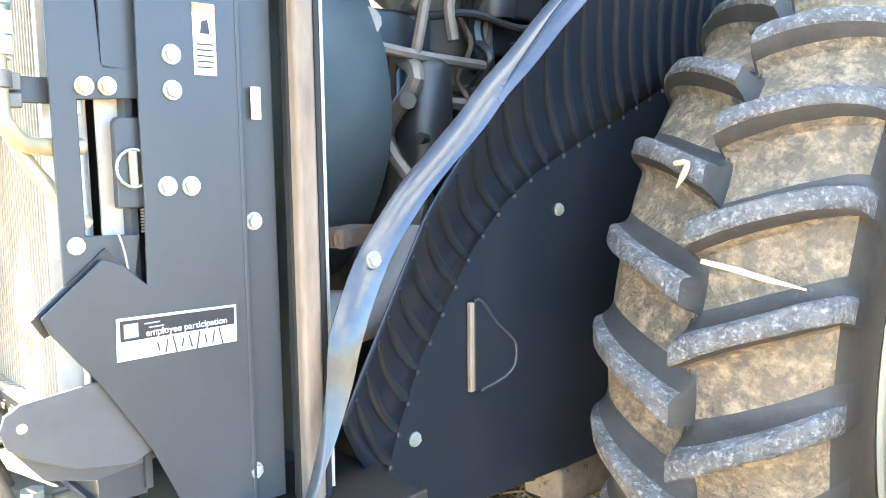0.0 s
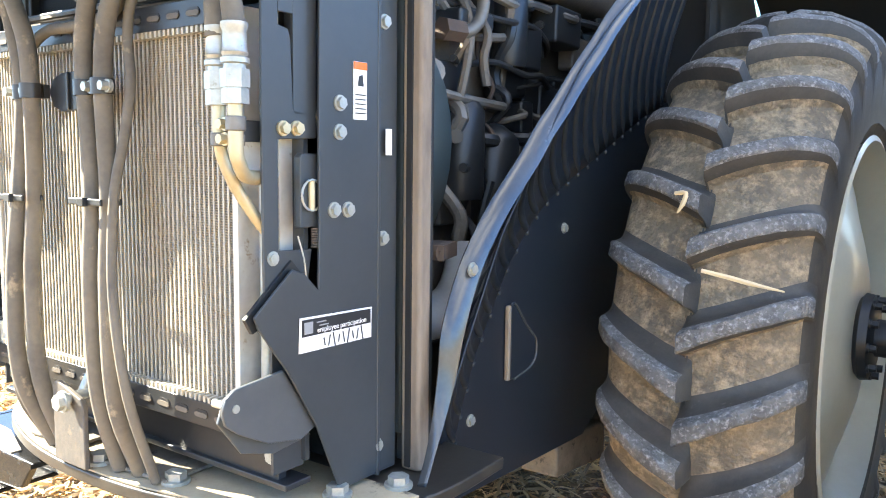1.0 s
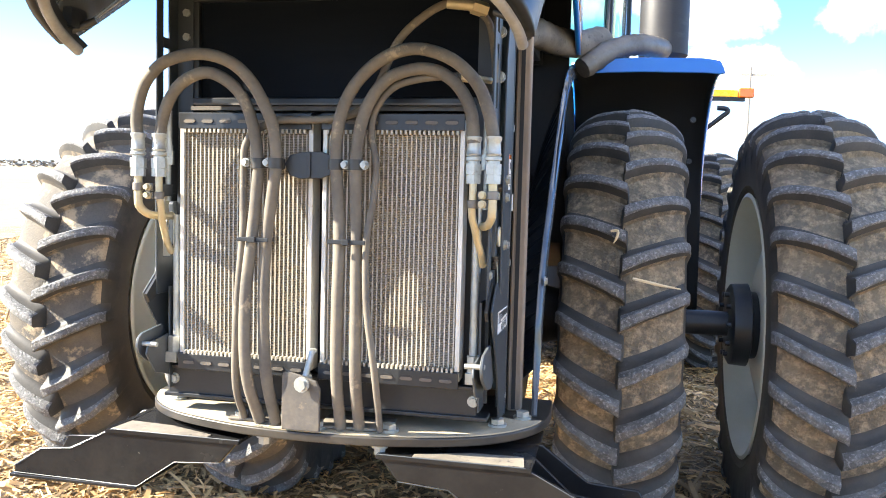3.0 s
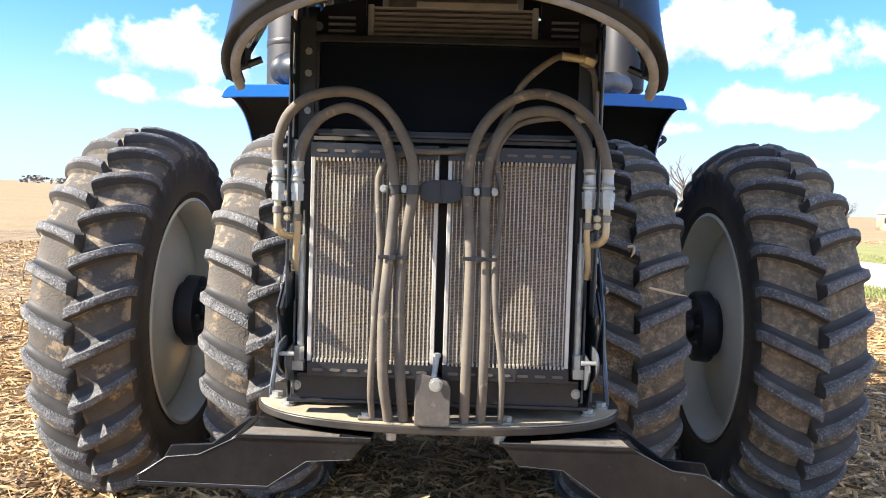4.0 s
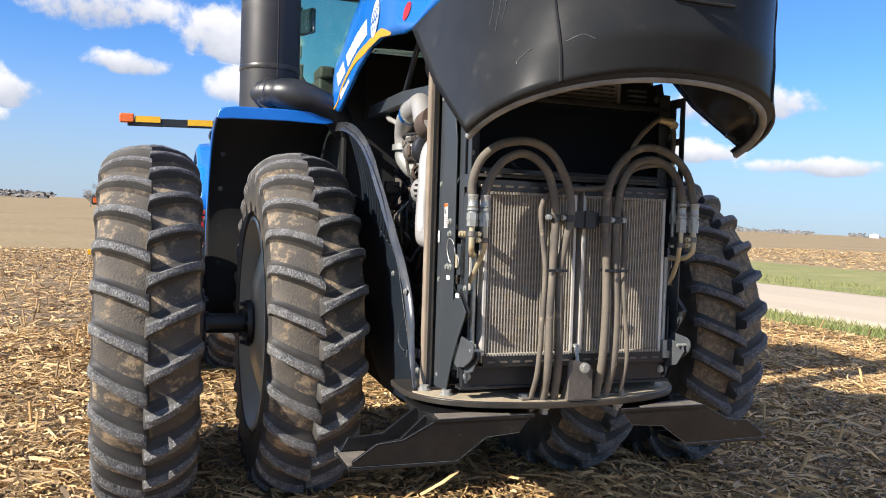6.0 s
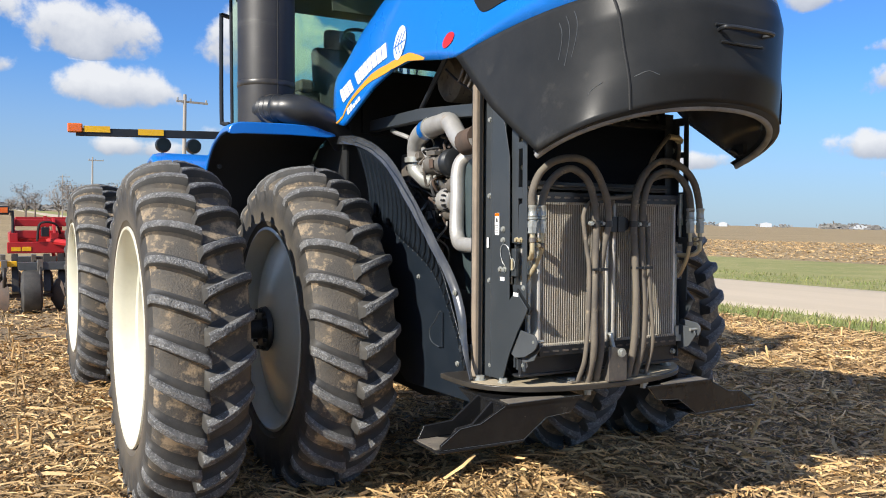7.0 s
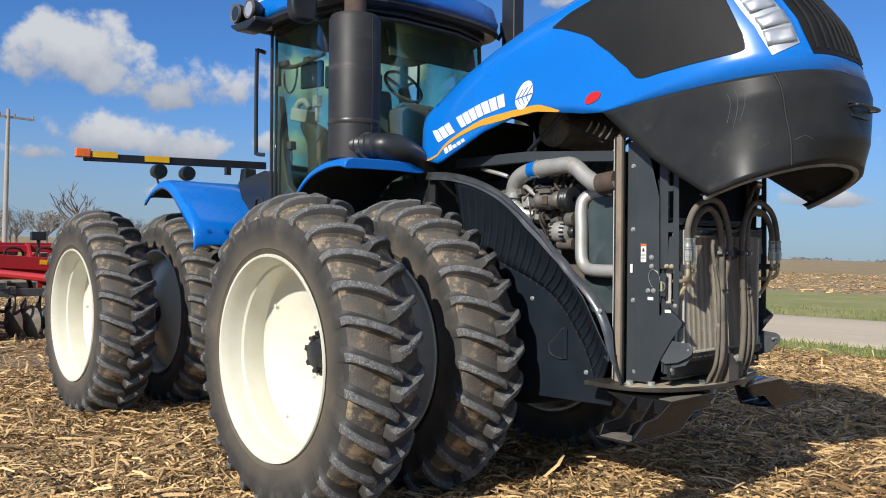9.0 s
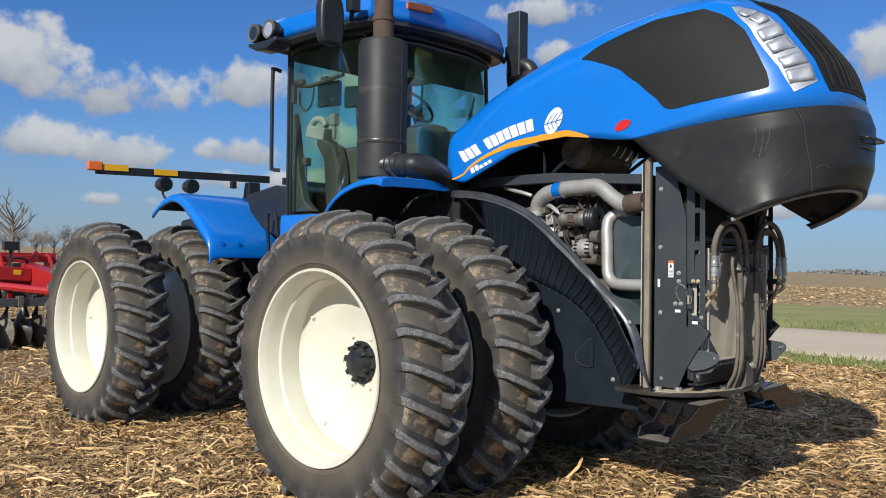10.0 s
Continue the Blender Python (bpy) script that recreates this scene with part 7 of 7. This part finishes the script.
for k, (x, y, h, leafy) in enumerate(spots_):
    tree(pose(x, y, lie(x, y), 0, 0, 40 * k), h, 11 + k, leafy)

# woods on the horizon, clumps of small leaves
wb = Builder()
rg = random.Random(3)
for az0, az1, dist, hgt in ((-1.2, -0.2, 900, 9), (-0.2, 0.12, 700, 7), (0.5, 1.75, 1200, 7), (0.95, 1.1, 900, 8), (1.25, 1.45, 950, 9), (-2.4, -1.2, 1000, 9)):
    for _ in range(int(900 * (az1 - az0)) + 200):
        a = rg.uniform(az0, az1)
        d = dist * rg.uniform(0.9, 1.15)
        dens_ = noise.noise((a * 18, dist * 0.01, 0)) + 0.5 * noise.noise((a * 60, 3, 0))
        if dens_ < -0.05:
            continue
        c = Vector((math.sin(a) * d, math.cos(a) * d, rg.uniform(0, 1) ** 0.7 * hgt * (0.5 + 0.6 * dens_)))
        for _ in range(3):
            q = c + Vector((rg.gauss(0, 4), rg.gauss(0, 4), rg.gauss(0, 0.5)))
            d1 = Vector((rg.uniform(-1, 1), rg.uniform(-1, 1), rg.uniform(-0.4, 0.4))).normalized() * 2.6
            d2 = d1.orthogonal().normalized() * 1.5
            k = len(wb.v)
            wb.v += [tuple(q - d1), tuple(q + d2), tuple(q + d1), tuple(q - d2)]
            wb.face((k, k + 1, k + 2, k + 3))
tagged(part("far_woods", wb, WOODS, fix=False), "low dark tree lines along the far horizon", "woods", kind="stuff")

# farm sheds far across the field
for x, y, w_, d_, h_ in ((640, 520, 26, 10, 4.5), (560, 500, 12, 7, 4), (720, 480, 38, 12, 4.5)):
    sh = tagged(empty("farm_shed", None, pose(x, y, lie(x, y), 0, 0, 40)), "low pale grey farm shed far across the field", "shed", "far sheds")
    part("wall", Builder().box((0, 0, h_ * 0.35), (w_, d_, h_ * 0.7)), GALV, sh)
    part("roof", Builder().prism([(-d_ / 2 - 0.5, h_ * 0.7), (d_ / 2 + 0.5, h_ * 0.7), (0, h_)], "x", -w_ / 2, w_ / 2), GALV, sh)

# disc harrow hitched behind
har = tagged(empty("disc_harrow", None, SLOPE @ pose(0, 12.6, 0)), "red folding disc harrow with muddy discs and yellow end tubes", "disc harrow")
rgh = random.Random(21)
for y, z, w_, h_ in ((-0.1, 1.09, 4.7, 0.19), (0.1, 1.31, 4.6, 0.14), (0.3, 1.51, 4.5, 0.12), (1.7, 1.2, 4.5, 0.20), (1.3, 1.56, 4.4, 0.12)):
    part("cross_beam", Builder().box((0, y, z), (w_, 0.16, h_)), RED, har, bevel=0.012)
for x in (-2.25, -1.62, -1.0, -0.4, 0.4, 1.0, 1.62, 2.25):
    part("side_beam", Builder().box((x, 0.85, 1.26), (0.13, 1.9, 0.16)), RED, har, bevel=0.01)
    part("wing_plate", Builder().prism([(-0.15, 1.0), (0.5, 1.0), (0.45, 1.32), (0.36, 1.60), (0.22, 1.60), (0.0, 1.36)], "x", x - 0.025, x + 0.025), RED, har, bevel=0.008)
part("tongue", Builder().prism([(0.2, 1.12), (0.2, 1.46), (-5.4, 0.86), (-5.4, 0.72), (-3.0, 0.82)], "x", -0.12, 0.12), RED, har, "red tapered drawbar", bevel=0.012)
part("tongue_box", Builder().box((-0.62, -0.35, 1.28), (1.0, 0.30, 0.22), (0, 4, 0)), RED, har, "red folded frame box", bevel=0.012)
part("reflector", Builder().box((-0.35, -0.506, 1.29), (0.12, 0.006, 0.08), (0, 4, 0)), YELLOW, har)
for s in (-1, 1):
    part("tongue_brace", Builder().tube([(s * 1.7, 0.0, 1.2), (s * 0.9, -1.6, 1.10), (s * 0.12, -3.2, 1.0)], 0.06, 8), RED, har)
    part("end_tube", Builder().box((s * 2.42, -0.42, 0.83), (0.42, 0.09, 0.09)), YELLOW, har, "yellow gang end tube", bevel=0.01)
    for x in (2.22, 2.06):
        part("reflector", Builder().box((s * x, -0.184, 1.07), (0.14, 0.006, 0.07)), YELLOW, har)
    part("lamp_post", Builder().cyl((s * 2.26, 0.0, 1.15), (s * 2.26, 0.0, 1.72), 0.022, 8).cyl((s * 2.26, 0.0, 1.70), (s * 2.34, 0.0, 1.70), 0.02, 8), BLACK, har)
    part("lamp_box", Builder().box((s * 2.46, 0.0, 1.72), (0.30, 0.10, 0.15)), BLACK, har, bevel=0.02)
    part("lamp_lens", Builder().box((s * 2.46, -0.054, 1.725), (0.25, 0.008, 0.09)), AMBER, har, "amber warning lamp")
    for x in (1.30, 2.0):
        tw = part("transport_tyre", Builder().lathe([(-0.13, 0.16), (-0.16, 0.28), (-0.12, 0.36), (-0.04, 0.375), (0.04, 0.375), (0.12, 0.36), (0.16, 0.28), (0.13, 0.16)], (0, 0, 0), "x", 28), RUBBER, har, "dusty black transport tyre")
        tw.matrix_basis = pose(s * x, -0.45, 0.36)
        part("wheel_hub", Builder().lathe([(-0.07, 0.0), (-0.07, 0.17), (0.07, 0.17), (0.07, 0)], (s * x, -0.45, 0.36), "x", 20), DIRTY, har)
        part("wheel_arm", Builder().box((s * x - 0.24, -0.30, 0.66), (0.10, 0.12, 0.66), (-20, 0, 0)), DIRTY, har)
        part("wheel_arm", Builder().box((s * x + 0.24, -0.30, 0.66), (0.10, 0.12, 0.66), (-20, 0, 0)), DIRTY, har)
    for k in range(4):
        x = s * (0.4 + 0.5 * k)
        part("hydraulic_hose", Builder().tube([(x, -0.2, 1.2), (x + 0.05, -0.22, 1.5), (x + 0.3, -0.16, 1.48), (x + 0.4, 0.2, 1.2)], 0.02, 6), DEEP, har)
        part("hose_block", Builder().box((x + 0.12, -0.22, 1.36), (0.12, 0.10, 0.16)), BLACK, har, bevel=0.01)
    part("hydraulic_ram", Builder().cyl((s * 0.5, 0.5, 1.45), (s * 1.7, 0.7, 1.52), 0.055), DIRTY, har)
part("lamp_box", Builder().box((-0.30, 0.0, 1.73), (0.24, 0.12, 0.15)).cyl((-0.30, 0, 1.5), (-0.30, 0, 1.68), 0.03, 8), BLACK, har, bevel=0.015)
for y in (-0.42, 2.1):
    part("gang_beam", Builder().box((0, y, 0.79), (4.4, 0.14, 0.13)), EARMAT, har, bevel=0.008)
    part("gang_axle", Builder().cyl((-2.5, y, 0.30), (2.5, y, 0.30), 0.03, 8), RUST, har)
    for k in range(19):
        if y < 0 and k in (1, 2, 4, 5, 13, 14, 16, 17):
            continue
        db = Builder().lathe([(-0.05, 0.0), (-0.05, 0.12), (0.0, 0.20), (0.045, 0.275), (0.049, 0.275), (0.008, 0.20), (-0.04, 0.12), (-0.04, 0)], (0, 0, 0), "x", 20)
        part("disc_blade", db, (RUST, DUSTDIM, DIRTY)[k % 3], har, "mud-stained steel disc").matrix_basis = pose(-2.45 + 0.272 * k, y, 0.30, 0, 0, 16 if y < 0 else -16)
    for k in range(10):
        x = -2.4 + 0.53 * k
        part("spring_shank", Builder().tube([(x, y, 0.78), (x, y - 0.16, 0.72), (x, y - 0.2, 0.58), (x, y - 0.10, 0.44), (x, y, 0.33)], 0.028, 6), DIRTY, har)
        part("gang_clamp", Builder().box((x, y, 0.80), (0.09, 0.19, 0.19)), DULLSTEEL, har, bevel=0.008)
for k in range(18):
    x, y, z = rgh.uniform(-2.2, 2.2), rgh.uniform(-0.2, 1.8), rgh.uniform(0.65, 1.4)
    part("brace", Builder().box((x, y, z), (rgh.uniform(0.05, 0.1), rgh.uniform(0.05, 0.1), rgh.uniform(0.35, 0.8)), (rgh.uniform(-35, 35), rgh.uniform(-40, 40), 0)), RED if z > 1.05 else DIRTY, har, bevel=0.008)


# corn residue: bent leaf strips, stalks and husks strewn over the ground
def residue(count, seed, xr, yr, len_rng, wid_rng, lift):
    rg_ = np.random.RandomState(seed)
    x, y = rg_.uniform(*xr, count), rg_.uniform(*yr, count)
    keep = (x < 8.3) | (x > 28)
    x, y = x[keep], y[keep]
    n = len(x)
    z = np.array([ground_z(a, b_) for a, b_ in zip(x, y)]) + rg_.uniform(0.004, lift, n)
    a = rg_.uniform(0, 2 * np.pi, n)
    ln, wd = rg_.uniform(*len_rng, n) * rg_.uniform(0.5, 1, n), rg_.uniform(*wid_rng, n)
    tilt, roll, bend = rg_.normal(0, 0.16, n), rg_.normal(0, 0.6, n), rg_.uniform(-0.5, 0.5, n)
    verts, faces = [], []
    for k, (q, off) in enumerate(((-0.5, 0.0), (0.0, 1.0), (0.5, 0.0))):
        cx_ = x + np.cos(a) * ln * q - np.sin(a) * bend * ln * 0.3 * off
        cy_ = y + np.sin(a) * ln * q + np.cos(a) * bend * ln * 0.3 * off
        cz_ = z + np.abs(np.sin(tilt)) * ln * 0.5 + np.sin(tilt) * ln * q + off * 0.012
        for sd in (-1, 1):
            w2 = wd * (0.5 if k != 1 else 0.6) * sd
            verts.append(np.stack([cx_ - np.sin(a) * w2 * np.cos(roll), cy_ + np.cos(a) * w2 * np.cos(roll), cz_ + w2 * np.sin(roll)], 1))
    v = np.stack(verts, 1).reshape(-1, 3)
    base = np.arange(n)[:, None] * 6
    f = np.concatenate([base + np.array([[0, 1, 3, 2]]), base + np.array([[2, 3, 5, 4]])], 1).reshape(-1, 4)
    return v, f


def stuff(name, v, f, mat, label, category):
    me = bpy.data.meshes.new(name)
    me.from_pydata(v.tolist(), [], f.tolist())
    me.materials.append(mat)
    ob = new(name, me)
    return tagged(ob, label, category, kind="stuff")


near = residue(240000, 1, (-7.0, 8.4), (-3.5, 8.5), (0.03, 0.20), (0.0025, 0.015), 0.035)
mid = residue(60000, 2, (-14, 8.4), (6, 30), (0.06, 0.26), (0.005, 0.025), 0.04)
far = residue(26000, 3, (28, 60), (-5, 60), (0.12, 0.32), (0.012, 0.04), 0.10)
long_ = residue(11000, 4, (-7.0, 8.4), (-3.5, 8.5), (0.15, 0.36), (0.006, 0.022), 0.05)
stuff("corn_residue", *long_, STRAW, "long dry corn leaves and husks on the soil", "corn residue")
stuff("corn_residue", *near, STRAW, "dry straw-coloured corn leaves and stalk pieces on the soil", "corn residue")
stuff("corn_residue", *mid, STRAW, "dry straw-coloured corn leaves and stalk pieces on the soil", "corn residue")
stuff("corn_residue", *far, STRAW, "pale corn stubble beyond the road", "corn residue")

# standing stubs of cut stalks in rows along the field
rg_ = np.random.RandomState(9)
sv, sf = [], []
for row_x in np.arange(-13, 8.3, 0.76):
    for yy in np.arange(-5, 26, 0.23):
        if rg_.rand() < 0.45 or (abs(row_x) < 2.1 and 0.7 < yy < 7):
            continue
        px, py, hh, r_ = row_x + rg_.normal(0, 0.05), yy + rg_.normal(0, 0.05), rg_.uniform(0.06, 0.2), rg_.uniform(0.008, 0.013)
        lx, ly, g0 = rg_.normal(0, 0.05), rg_.normal(0, 0.05), ground_z(px, py)
        k = len(sv)
        for q in (0, 1):
            for j in range(5):
                sv.append((px + lx * q + r_ * math.cos(j * 1.2566), py + ly * q + r_ * math.sin(j * 1.2566), g0 + hh * q - 0.02 * (1 - q)))
        sf += [(k + j, k + (j + 1) % 5, k + 5 + (j + 1) % 5, k + 5 + j) for j in range(5)]
stuff("corn_stubs", np.array(sv), np.array(sf), STRAW, "rows of short cut corn stalks", "corn stubble")

# grass blades on both verges
rg_ = np.random.RandomState(5)
gv, gf = [], []
for x0, x1, y1, cnt, hmax in ((7.7, 9.75, 45, 26000, 0.12), (15.4, 19, 60, 9000, 0.14)):
    for _ in range(cnt):
        px, py = rg_.uniform(x0, x1), rg_.uniform(-4, y1)
        if px < 8.3 and rg_.rand() > (px - 7.7) / 0.6:
            continue
        a, hh, w2 = rg_.uniform(0, 6.28), rg_.uniform(0.04, hmax), rg_.uniform(0.004, 0.012)
        lx, ly = rg_.normal(0, 0.04), rg_.normal(0, 0.04)
        k = len(gv)
        ca, sa = math.cos(a) * w2, math.sin(a) * w2
        g0 = ground_z(px, py)
        gv += [(px - ca, py - sa, g0), (px + ca, py + sa, g0), (px + lx * 0.5 + ca * 0.7, py + ly * 0.5 + sa * 0.7, g0 + hh * 0.6), (px + lx * 0.5 - ca * 0.7, py + ly * 0.5 - sa * 0.7, g0 + hh * 0.6), (px + lx, py + ly, g0 + hh)]
        gf += [(k, k + 1, k + 2), (k, k + 2, k + 3), (k + 3, k + 2, k + 4)]
me = bpy.data.meshes.new("grass")
me.from_pydata(gv, [], gf)
me.materials.append(BLADE)
tagged(new("grass", me), "short green grass along the road verges", "grass", kind="stuff")

# straws caught in the tread of the left front tyre
for pts in ([(0.790, 0.985, 1.357), (0.816, 0.985, 1.358), (0.813, 0.975, 1.333), (0.802, 0.972, 1.312)], [(0.877, 0.935, 1.186), (0.934, 0.955, 1.173), (0.978, 0.962, 1.163), (1.052, 0.962, 1.152)]):
    straw = part("straw", Builder().tube(pts, [0.005, 0.006, 0.006, 0.002], 6, step=3), STRAWPALE)
    straw.matrix_basis = SLOPE
    tagged(straw, "pale dry straw stuck on the muddy tyre tread", "straw")
